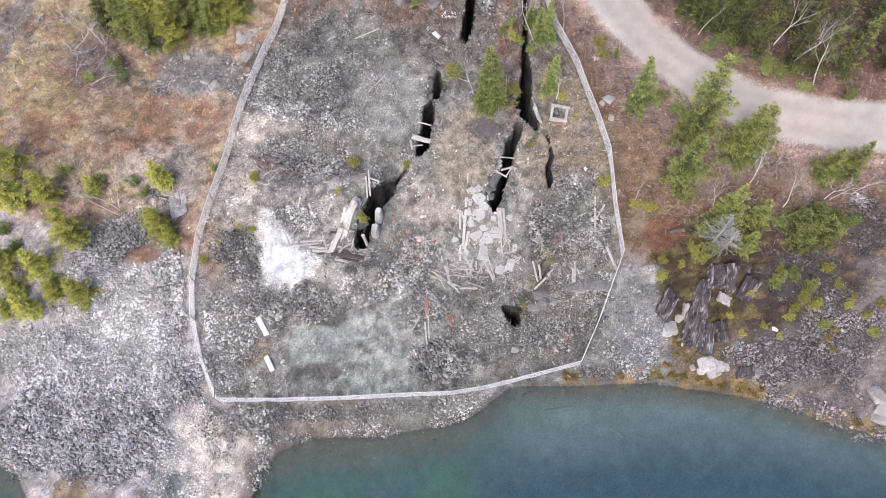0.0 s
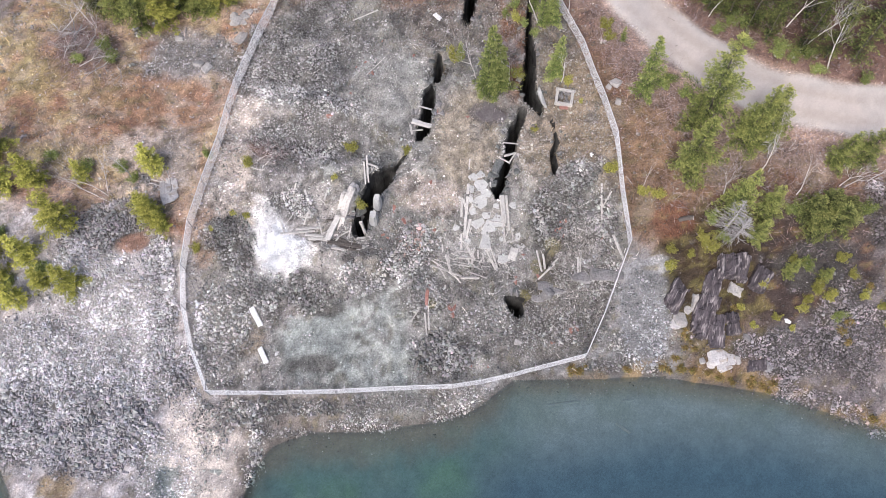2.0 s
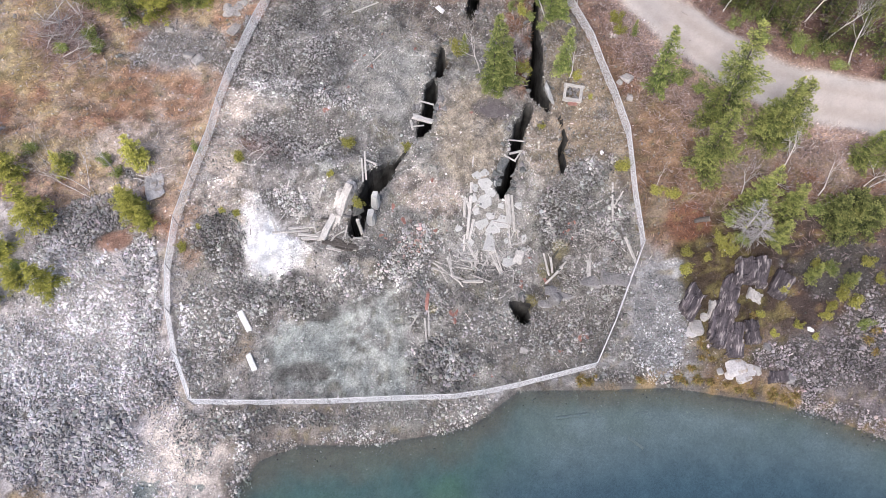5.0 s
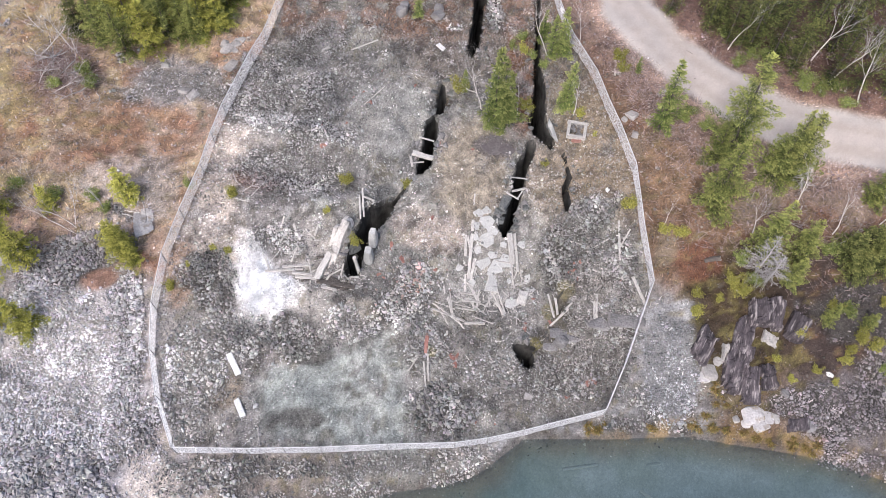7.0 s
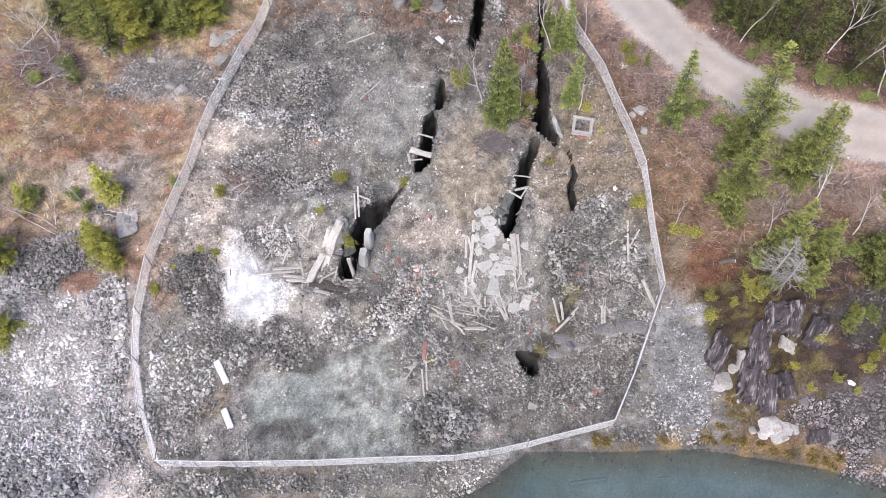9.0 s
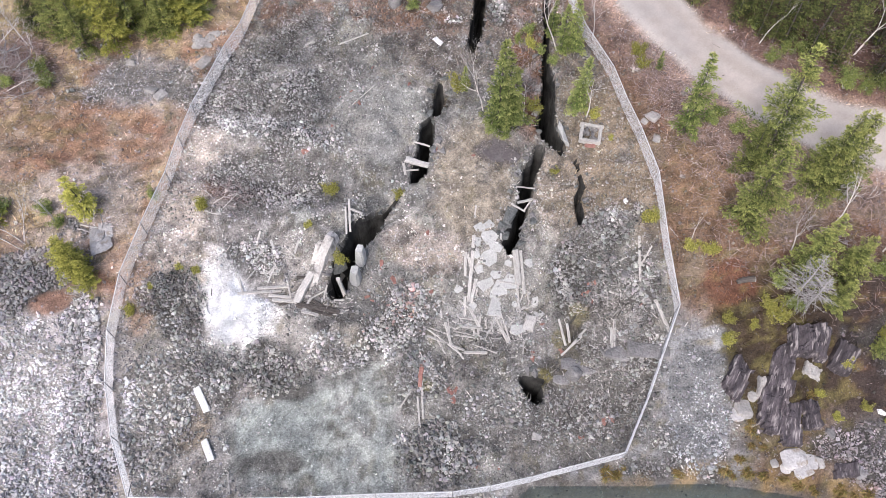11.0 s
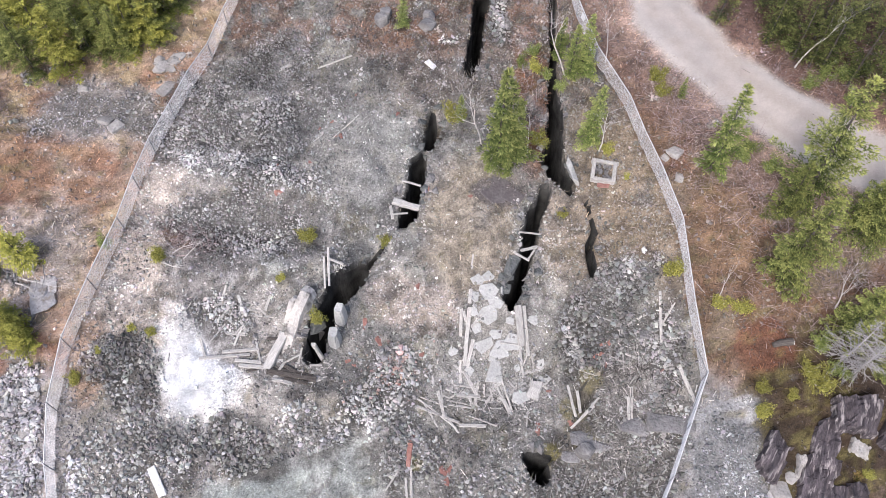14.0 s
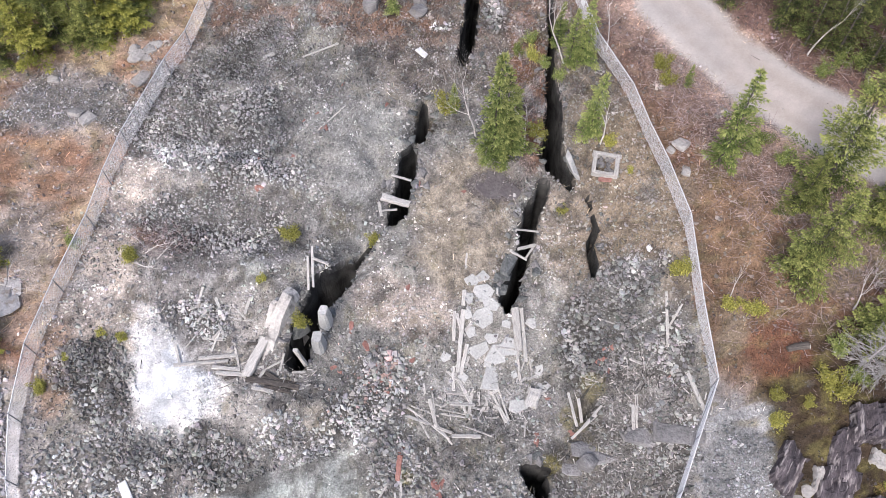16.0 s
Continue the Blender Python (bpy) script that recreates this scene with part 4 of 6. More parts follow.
# braces at the east corner
for x0, y0, x1, y1 in ((14.15, -6.45, 13.8, -4.6), (14.15, -6.45, 13.2, -8.7), (-18.2, -17.3, -18.7, -16.1), (10.7, -14.4, 9.1, -14.8)):
    bm = bmesh.new()
    tube(bm, [(x0, y0, ground_z(x0, y0) + FENCE_HIGH * 0.85), (x1, y1, ground_z(x1, y1))], [0.03, 0.03], 6)
    part("brace", bm, post_mat, fence)


# ---------------------------------------------------------------- trees and shrubs
def sprays(base, way, length, width, droop, verts, faces, tones=None, outer=0.7):
    """Flat lance-shaped sprays of needles, appended as quads."""
    side = np.cross(way, (0, 0, 1.0))
    side /= np.linalg.norm(side, axis=1, keepdims=True) + 1e-9
    k = sum(len(v) for v in verts)
    mid = base + way * (length * 0.45)[:, None]
    tip = base + way * length[:, None]
    tip[:, 2] -= droop * length
    half = side * width[:, None] * 0.5
    low = np.zeros_like(half)
    low[:, 2] = width * 0.25
    quad = np.stack([base, mid + half - low, tip, mid - half - low], 1)
    verts.append(quad.reshape(-1, 3))
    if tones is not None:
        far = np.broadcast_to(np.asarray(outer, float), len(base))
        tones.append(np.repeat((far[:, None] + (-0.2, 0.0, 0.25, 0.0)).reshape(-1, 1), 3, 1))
    faces.append(k + np.arange(len(base) * 4).reshape(-1, 4))


def spruce_meshes(high, spread, seed, needles, bare=0.08, fill=1.0, ragged=0.35):
    """Trunk and crown of a spruce: whorls of drooping boughs, each a feather of sprays."""
    r = np.random.default_rng(seed)
    bm = bmesh.new()
    bend = r.uniform(-0.03, 0.03, 2) * high
    stem = lambda h: np.array((bend[0] * h * h, bend[1] * h * h, h * high))
    tube(bm, [tuple(stem(h)) for h in (-0.03, 0.0, 0.25, 0.5, 0.75, 0.96)], [high * q for q in (0.02, 0.016, 0.012, 0.009, 0.005, 0.0015)], 6)
    verts, faces, tones = [], [], []
    lopsided = r.uniform(0, 2 * math.pi)
    h = bare
    while h < 0.985:
        reach = spread * (1 - h) ** 0.82 * (1 - 0.35 * math.exp(-(h - bare) / 0.08)) + 0.05
        for j in range(int(r.integers(4, 7))):
            ang = r.uniform(0, 2 * math.pi)
            long = reach * (1 + ragged * r.normal() * 0.7) * (1 + 0.18 * math.cos(ang - lopsided))
            long = max(long, 0.12)
            lift = 0.55 * h - 0.12 + r.normal() * 0.12
            out = np.array((math.cos(ang), math.sin(ang), lift))
            out /= np.linalg.norm(out)
            count = max(10, int(fill * (30 * long + 20 * long * long)))
            t = r.uniform(0.06, 1.0, count) ** 0.85
            s = r.uniform(-1, 1, count)
            broad = 0.31 * long * np.minimum(1, t / 0.22) * (1.03 - t) ** 0.65 + 0.03
            across = np.array((-math.sin(ang), math.cos(ang), 0.0))
            at = stem(h)[None] + out[None] * (t * long)[:, None] + across[None] * (s * broad)[:, None] + r.normal(0, 0.025, (count, 3))
            at[:, 2] += long * (0.14 * t ** 4 - 0.24 * t * t) - 0.35 * np.abs(s) * broad
            way = out[None] * 0.75 + across[None] * (s + r.normal(0, 0.35, count))[:, None]
            way[:, 2] += r.normal(-0.02, 0.25, count)
            way /= np.linalg.norm(way, axis=1, keepdims=True)
            size = 0.15 * r.uniform(0.6, 1.5, count)
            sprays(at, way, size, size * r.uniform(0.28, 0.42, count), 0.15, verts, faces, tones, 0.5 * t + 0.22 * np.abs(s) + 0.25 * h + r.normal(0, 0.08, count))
            way = np.repeat(out[None], 2, 0) + r.normal(0, 0.2, (2, 3))
            sprays(np.repeat((stem(h) + out * long * 0.95)[None], 2, 0) - (0, 0, 0.1 * long), way, np.full(2, 0.18), np.full(2, 0.07), 0.2, verts, faces, tones, 0.9)
        h += r.uniform(0.026, 0.05) * (5.0 / high) ** 0.5
    top = stem(0.95)
    way = r.normal(0, 0.25, (14, 3)) + (0, 0, 1)
    sprays(np.repeat(top[None], 14, 0), way, np.full(14, 0.05 * high), np.full(14, 0.06), 0.0, verts, faces, tones, 0.9)
    trunk = bpy.data.meshes.new("trunk")
    bm.to_mesh(trunk)
    bm.free()
    trunk.materials.append(bark_mat)
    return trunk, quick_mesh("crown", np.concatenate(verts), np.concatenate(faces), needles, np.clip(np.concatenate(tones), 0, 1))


def tree_of(meshes, name, label, category, group=""):
    root = thing(name, Matrix(), label, category, group)
    placed("trunk", meshes[0], root)
    placed("crown", meshes[1], root)
    return root


def stand(x, y, size=1.0, turn=0.0, lean=0.0, stretch=1.0, sink=0.05):
    return Matrix.Translation((x, y, ground_z(x, y) - sink)) @ pose(0, 0, 0, lean, 0, turn) @ Matrix.Diagonal((size, size, size * stretch, 1))


def plant(models, spots, tall, placed_before=0):
    """Copies of the models at (x, y, height), each turned; tall is the models' height."""
    for k, (x, y, h) in enumerate(spots, placed_before):
        root = models[k % len(models)]
        m = stand(x, y, h / tall, rng.uniform(0, 360), rng.uniform(-3, 3), rng.uniform(0.95, 1.05))
        if k < len(models):
            root.matrix_basis = m
        else:
            copy_thing(root, m @ Matrix.Diagonal((*(1 / q for q in root.scale), 1)))


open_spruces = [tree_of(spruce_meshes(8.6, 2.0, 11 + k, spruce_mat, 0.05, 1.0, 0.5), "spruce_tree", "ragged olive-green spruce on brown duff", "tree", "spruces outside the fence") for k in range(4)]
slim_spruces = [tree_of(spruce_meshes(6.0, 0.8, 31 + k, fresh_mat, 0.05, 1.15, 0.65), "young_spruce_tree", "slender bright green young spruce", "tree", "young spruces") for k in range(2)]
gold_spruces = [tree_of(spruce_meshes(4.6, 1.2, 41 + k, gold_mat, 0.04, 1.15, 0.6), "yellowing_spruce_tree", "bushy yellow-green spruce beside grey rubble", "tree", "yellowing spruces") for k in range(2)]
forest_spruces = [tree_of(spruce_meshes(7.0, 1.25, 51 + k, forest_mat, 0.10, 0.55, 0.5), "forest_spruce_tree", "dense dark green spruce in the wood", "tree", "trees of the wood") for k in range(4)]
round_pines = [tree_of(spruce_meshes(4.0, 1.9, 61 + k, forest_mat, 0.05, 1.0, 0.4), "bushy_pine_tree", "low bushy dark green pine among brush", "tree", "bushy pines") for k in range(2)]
plant(open_spruces, ((20.2, 2.7, 9.0), (19.0, 1.9, 4.6), (23.2, 0.95, 7.0), (24.3, 1.0, 7.2), (18.6, -1.3, 7.6), (22.1, -4.3, 6.0), (24.3, -4.9, 5.0), (29.7, -1.2, 4.6), (31.6, -1.2, 5.0), (26.26, -8.69, 2.6), (28.65, -9.31, 2.4), (23.6, -6.3, 3.4)), 8.6)
plant(gold_spruces, ((-34.44, -2.30, 6.0), (-35.53, 0.67, 5.0), (-29.57, -5.07, 5.4), (-21.99, -5.26, 3.0), (-22.51, -4.72, 3.8), (-23.20, -4.10, 3.6), (-22.69, -0.86, 4.0), (-28.40, -1.57, 2.8), (-31.73, -1.92, 4.6), (-29.28, -9.38, 4.4), (-33.02, -10.45, 4.0), (-32.53, -7.48, 4.4), (-35.38, -6.97, 4.8), (-35.53, -10.21, 3.6), (-31.24, -9.10, 3.2), (-34.62, -8.69, 3.8)), 5.0)
plant(round_pines, ((27.6, -5.0, 3.2), (29.3, -5.9, 3.6), (28.6, -4.6, 3.2), (28.0, -6.2, 2.8), (30.0, -5.0, 2.6), (-29.30, 13.95, 3.2)), 4.0)
plant(slim_spruces, ((15.48, 4.8, 6.6), (3.3, 6.3, 7.6), (3.85, 6.2, 6.6), (4.35, 6.4, 5.0), (8.8, 7.4, 4.8), (1.18, 8.8, 2.2), (-2.5, 15.9, 2.8), (7.93, 12.04, 4.2), (8.66, 12.28, 4.8), (7.27, 13.52, 3.2), (3.22, 7.10, 3.0), (14.22, 9.56, 1.6)), 6.0)
WOOD_SPOTS = ()
WOOD_SPOTS += ((22.35, 11.76, 5.0), (24.26, 10.22, 6.6), (26.19, 9.06, 5.2), (28.10, 8.01, 6.8), (30.06, 7.40, 5.6), (32.04, 7.01, 7.0), (34.32, 7.16, 5.6), (35.80, 7.45, 7.0), (21.12, 14.31, 5.2), (24.18, 12.98, 7.4), (26.37, 11.92, 7.0), (28.98, 10.94, 7.6), (31.64, 10.35, 7.2), (34.32, 10.00, 7.8), (23.15, 15.61, 6.8))
WOOD_SPOTS += ((26.20, 15.11, 7.2), (28.64, 14.19, 7.6), (31.32, 13.43, 7.4), (34.02, 12.93, 7.8), (36.48, 12.46, 7.4), (20.85, 16.52, 5.4), (25.46, 17.94, 7.0), (28.29, 17.45, 7.2), (31.06, 16.79, 7.4), (33.82, 16.21, 7.0), (36.59, 15.77, 7.4), (24.16, 19.21, 7.0), (37.71, 8.63, 6.5), (38.44, 11.96, 7.0))
WOOD_SPOTS += ((17.49, 15.74, 5.0), (18.59, 14.28, 5.4), (20.05, 13.55, 5.6), (21.45, 12.36, 5.2), (22.89, 11.31, 5.8), (24.21, 9.88, 5.4), (25.62, 9.10, 5.6), (21.29, 15.14, 6.4), (23.16, 13.97, 6.4), (25.15, 12.08, 6.6), (26.77, 10.99, 6.4))
plant(forest_spruces, tuple(q for k, q in enumerate(WOOD_SPOTS) if k % 4 != 2), 7.0)
plant(open_spruces, ((-25.13, 11.74, 5.8), (-22.25, 13.65, 5.6), (-20.90, 13.77, 4.9), (-18.45, 15.01, 4.9), (-23.33, 14.92, 5.9), (-19.74, 16.11, 5.4), (-17.11, 17.20, 4.0), (-27.12, 12.73, 5.8), (-24.71, 16.56, 5.9), (-20.47, 17.53, 5.6), (-19.87, 13.39, 4.4)), 8.6, 4)
plant(gold_spruces, ((-23.55, 12.47, 5.4), (-19.43, 13.99, 4.7), (-25.22, 14.27, 5.6), (-21.52, 15.55, 5.2), (-18.10, 16.74, 4.9), (-27.42, 15.22, 5.6), (-22.81, 17.18, 5.6), (-18.31, 14.54, 4.0)), 5.0, 2)



def shrub_meshes(high, wide, seed, leaves):
    """A low bush: several stems with loose clumps of small leaves."""
    r = np.random.default_rng(seed)
    bm = bmesh.new()
    verts, faces, tones = [], [], []
    for _ in range(9):
        ang, out = r.uniform(0, 6.28), r.uniform(0.2, 1.0) * wide
        tip = np.array((math.cos(ang) * out, math.sin(ang) * out, high * r.uniform(0.5, 1.0)))
        tube(bm, [(0, 0, -0.05), tuple(tip * (0.5, 0.5, 0.6)), tuple(tip)], [0.02, 0.012, 0.004], 4)
        for _ in range(5):
            c = tip * r.uniform(0.4, 1.05) + r.normal(0, 0.11, 3)
            count = 34
            way = r.normal(0, 1, (count, 3))
            way /= np.linalg.norm(way, axis=1, keepdims=True)
            size = r.uniform(0.05, 0.115, count)
            sprays(c + way * r.uniform(0, 0.17, (count, 1)), way, size, size * 0.55, 0.1, verts, faces, tones, r.uniform(0.3, 0.9, count))
    trunk = bpy.data.meshes.new("stems")
    bm.to_mesh(trunk)
    bm.free()
    trunk.materials.append(twig_mat)
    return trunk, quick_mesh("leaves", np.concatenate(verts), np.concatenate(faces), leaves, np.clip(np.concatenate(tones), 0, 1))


def shrub_of(meshes, label, group):
    root = thing("shrub", Matrix(), label, "shrub", group)
    placed("stems", meshes[0], root)
    placed("leaves", meshes[1], root)
    return root


yellow_shrubs = [shrub_of(shrub_meshes(0.9, 0.55, 71 + k, yellow_mat), "low yellow-green shrub on stony ground", "yellow shrubs") for k in range(3)]
green_shrubs = [shrub_of(shrub_meshes(0.9, 0.6, 81 + k, fresh_mat), "low green juniper shrub on duff", "green shrubs") for k in range(2)]
YELLOW_SPOTS = ()
YELLOW_SPOTS += ((17.46, -6.80, 0.65), (17.35, -8.0, 0.85), (18.94, -7.27, 0.6), (20.38, -6.78, 1.1), (28.31, -9.98, 1.1), (29.15, -10.52, 0.9), (27.33, -11.25, 0.7), (27.73, -10.68, 0.7), (23.67, -12.30, 0.6), (25.45, -11.73, 0.6), (26.51, -12.62, 0.5), (31.65, -10.74, 0.8), (33.40, -12.79, 0.7), (30.75, -9.24, 0.8), (29.90, -8.20, 0.9), (19.80, -6.03, 0.9))
YELLOW_SPOTS += ((-7.68, 1.27, 1.0), (-15.64, -0.65, 0.8), (-19.51, -6.78, 0.6), (-15.59, -4.47, 0.5), (13.01, 10.91, 1.0), (13.21, 9.89, 0.8), (22.79, -10.95, 0.6), (24.52, -9.40, 0.8), (26.59, -7.95, 0.8), (32.92, -11.51, 0.7))
YELLOW_SPOTS += ((12.74, -0.98, 1.0), (0.71, 9.09, 1.2), (16.37, -3.05, 1.0), (15.23, -2.79, 0.9))
YELLOW_SPOTS += ((-3.22, 1.11, 0.6), (-19.39, -6.85, 0.5), (-18.23, -5.46, 0.4), (-16.65, -4.26, 0.4), (9.84, 6.57, 0.7), (10.73, 4.70, 0.4), (7.09, 3.01, 0.5), (-15.49, -0.58, 0.6))
YELLOW_SPOTS += ((-8.89, -1.39, 0.5), (5.89, 7.46, 0.9), (5.79, 12.57, 0.9))
plant(yellow_shrubs, YELLOW_SPOTS, 0.9)
GREEN_SPOTS = ()
GREEN_SPOTS += ((-28.04, 9.68, 1.0), (-30.04, 8.49, 0.9), (-27.29, 8.51, 1.0), (5.82, 13.79, 0.8), (6.50, 12.10, 0.7), (7.56, 14.60, 0.9), (20.47, -4.82, 1.0), (21.35, -6.09, 0.9), (17.30, 5.32, 0.7), (-18.94, 0.43, 0.7), (27.43, -8.41, 1.0), (31.68, -4.99, 1.1), (26.20, -4.64, 1.0), (29.83, -11.94, 0.8))
GREEN_SPOTS += ((-28.08, -0.91, 1.0), (-30.95, 0.05, 0.9), (-25.31, -0.94, 0.9), (-24.34, -1.64, 0.8), (-35.75, -4.36, 1.0), (-34.68, -5.73, 1.0), (-31.44, -8.29, 1.0), (-33.89, -9.14, 0.9), (26.26, 7.72, 1.0), (29.24, 6.29, 0.9), (21.92, 10.25, 0.9), (24.07, 8.73, 0.9), (32.71, 5.30, 0.9))
GREEN_SPOTS += ((4.96, 13.18, 0.7), (7.36, 11.19, 0.7), (9.41, 8.99, 0.7))
GREEN_SPOTS += ((21.24, 13.04, 0.8), (23.06, 11.00, 1.0), (24.13, 10.62, 1.0), (25.00, 11.10, 0.9), (26.61, 8.19, 1.1), (27.56, 7.48, 1.1), (28.49, 7.65, 1.0), (17.57, 5.87, 0.9), (18.70, 4.62, 0.9))
plant(green_shrubs, GREEN_SPOTS, 0.9)


def branching(bm, r, at, way, long, thick, depth):
    """A bare, crooked limb with its side limbs."""
    pts, rad = [tuple(at)], [thick]
    for k in range(4):
        way = (way + Vector((r.uniform(-1, 1), r.uniform(-1, 1), r.uniform(-0.6, 0.8))) * 0.22).normalized()
        at = at + way * long / 4
        pts.append(tuple(at))
        rad.append(thick * (1 - 0.8 * (k + 1) / 4))
        if depth and k:
            for _ in range(2 if depth > 1 else 3):
                off = (way + Vector((r.uniform(-1, 1), r.uniform(-1, 1), r.uniform(-0.3, 0.9))) * 0.9).normalized()
                branching(bm, r, at.copy(), off, long * r.uniform(0.35, 0.6), rad[-1] * 0.65, depth - 1)
    tube(bm, pts, rad, 3)


def dead_tree(x, y, high, seed, lean=(0, 0, 1), name="dead_tree", label="bare grey dead tree with broken branches", depth=3):
    bm = bmesh.new()
    branching(bm, random.Random(seed), Vector((0, 0, 0)), Vector(lean).normalized(), high, 0.022 + high * 0.011, depth)
    ob = part(name, bm, twig_mat)
    ob.matrix_world = Matrix.Translation((x, y, ground_z(x, y) - 0.03))
    return tagged(ob, label, "tree", "dead trees")


for k, (x, y, h) in enumerate(((2.38, 7.24, 4.6), (5.03, 6.61, 3.8), (24.59, -1.13, 3.5), (7.70, 12.24, 4.6), (9.34, 6.66, 3.6), (21.49, -2.96, 3.0), (30.17, 6.49, 4.8), (10.20, 12.79, 3.0))):
    dead_tree(x, y, h, 200 + k, (rng.uniform(-0.25, 0.25), rng.uniform(-0.2, 0.3), 1))
for k, (x, y, h) in enumerate(((-24.44, -1.90, 2.6), (26.9, -3.3, 3.4), (29.9, -3.0, 3.0), (21.48, 11.70, 3.6), (27.41, 10.22, 4.6), (28.45, 8.31, 4.4))):
    dead_tree(x, y, h, 260 + k, (0.12, -0.1, 1), depth=3)
FALLEN = ()
FALLEN += ((-26.46, -3.31, -1, 0.8, 5.0), (-26.63, -3.23, -1, 0.35, 3.6), (-26.36, -3.15, -0.4, 1, 3.4), (-24.43, -1.98, -0.6, 1, 3.2))
FALLEN += ((-26.31, -2.99, -1, 0.8, 2.8), (-28.46, -1.84, -0.3, 1, 2.2), (25.28, -0.72, 1, 0.8, 3.2), (29.63, -3.40, 1, 0.6, 3.5), (31.80, -2.87, 1, 0.3, 3.0), (-15.41, -0.79, 1, -0.2, 1.8), (-14.75, -0.09, -0.6, 0.6, 1.6), (25.03, -1.37, 0.4, 1, 2.8), (-26.57, 11.24, -1, 1, 3.2))
FALLEN += ((-30.99, 12.01, -0.6, 1, 2.6), (-30.43, 11.46, 0.4, 1, 2.6), (-29.87, 10.91, -1, 0.2, 2.4), (-29.74, 11.73, -0.3, -1, 2.6), (-29.08, 10.37, 0.6, -1, 2.2), (-30.01, 10.09, -1, -0.4, 2.4))
FALLEN += ((-29.26, 11.73, -1, 0.9, 4.0), (-28.68, 10.92, -0.5, 1, 3.6), (-27.66, 8.50, -0.2, -1, 3.2), (-26.90, 7.99, 0.5, -1, 2.8), (-31.10, 12.83, -1, 0.5, 3.0), (-23.92, 13.05, 1, 0.3, 2.0))
FALLEN += ((-28.27, 9.57, -0.6, 1, 3.0), (-27.62, 10.12, 0.2, -1, 2.6), (-27.23, 12.87, 1, 0.6, 2.5), (26.63, -4.25, 1, 0.2, 2.4), (23.68, -1.54, 0.2, -1, 2.2), (-30.09, -7.45, 1, -0.5, 2.2), (-32.56, -5.80, 1, 0.4, 2.2))
FALLEN += ((-31.0, 12.2, 0.5, -1, 3.2), (-31.8, 11.1, 1, 0.7, 3.4), (-29.0, 10.9, -0.1, -1, 3.0), (-30.2, 11.8, 0.2, -1, 3.4), (-28.4, 10.4, 0.6, -1, 2.8), (-32.6, 11.8, 0.8, -0.8, 3.0), (-29.98, 7.98, 1, 0.25, 2.6), (-31.4, 8.0, 0.5, 1, 2.4), (-23.4, -1.9, 1, -0.2, 2.8), (-23.2, -1.6, 1, -0.45, 2.6), (-22.2, -0.6, 0.7, -1, 2.4), (-14.9, -0.3, 1, 0.2, 1.8), (-14.3, -0.6, 0.7, 0.6, 1.6))
FALLEN += ((15.25, -2.38, 0.3, 1, 1.6), (-16.40, 7.90, 0.6, -0.5, 0.9))
for k, (x, y, dx, dy, h) in enumerate(FALLEN):
    dead_tree(x, y, h, 300 + k, (dx, dy, 0.35), "dead_branch", "bleached fallen branch lying on the ground", 3 if k < 4 else 2)


# ---------------------------------------------------------------- ruins round the trenches
def concrete_wall():
    """A broken standing wall on the west lip of the pit, in two steps with a ragged top."""
    root = thing("ruined_wall", Matrix(), "weathered pale concrete wall with a ragged broken top beside the pit", "wall")
    r = random.Random(5)
    for name, (x0, y0), (x1, y1), tops, thick in (("wall_slab", (-8.35, -5.5), (-6.8, -2.1), (4.3, 4.6, 5.2, 5.4, 5.9, 6.3, 6.5, 6.2), 0.45), ("wall_slab", (-8.1, -4.0), (-7.45, -2.5), (4.9, 5.2, 5.6, 5.8, 6.0, 6.0, 5.8), 0.36)):
        bm = bmesh.new()
        way = Vector((x1 - x0, y1 - y0, 0))
        side = Vector((-way.y, way.x, 0)).normalized() * thick / 2
        rings = []
        for k, top in enumerate(tops):
            p = Vector((x0, y0, 0)) + way * (k / (len(tops) - 1))
            j = Vector((r.uniform(-0.04, 0.04), r.uniform(-0.04, 0.04), 0))
            lean = side.normalized() * 0.55
            ring = [p + side * 1.15 + Vector((0, 0, 2.2)), p + side + lean * 0.7 + j + Vector((0, 0, top - 0.1)), p + side * 0.6 + lean + j + Vector((0, 0, top + r.uniform(0, 0.08))),
                    p - side * 0.6 + lean + j + Vector((0, 0, top + r.uniform(0, 0.08))), p - side + lean * 0.7 + j + Vector((0, 0, top - 0.12)), p - side * 1.15 + Vector((0, 0, 2.2))]
            rings.append([bm.verts.new(v) for v in ring])
        for a, b in zip(rings, rings[1:]):
            for j in range(6):
                bm.faces.new((a[j], a[(j + 1) % 6], b[(j + 1) % 6], b[j]))
        bm.faces.new(rings[0][::-1])
        bm.faces.new(rings[-1])
        bmesh.ops.recalc_face_normals(bm, faces=bm.faces)
        part(name, bm, wall_mat, root)
    return root


concrete_wall()


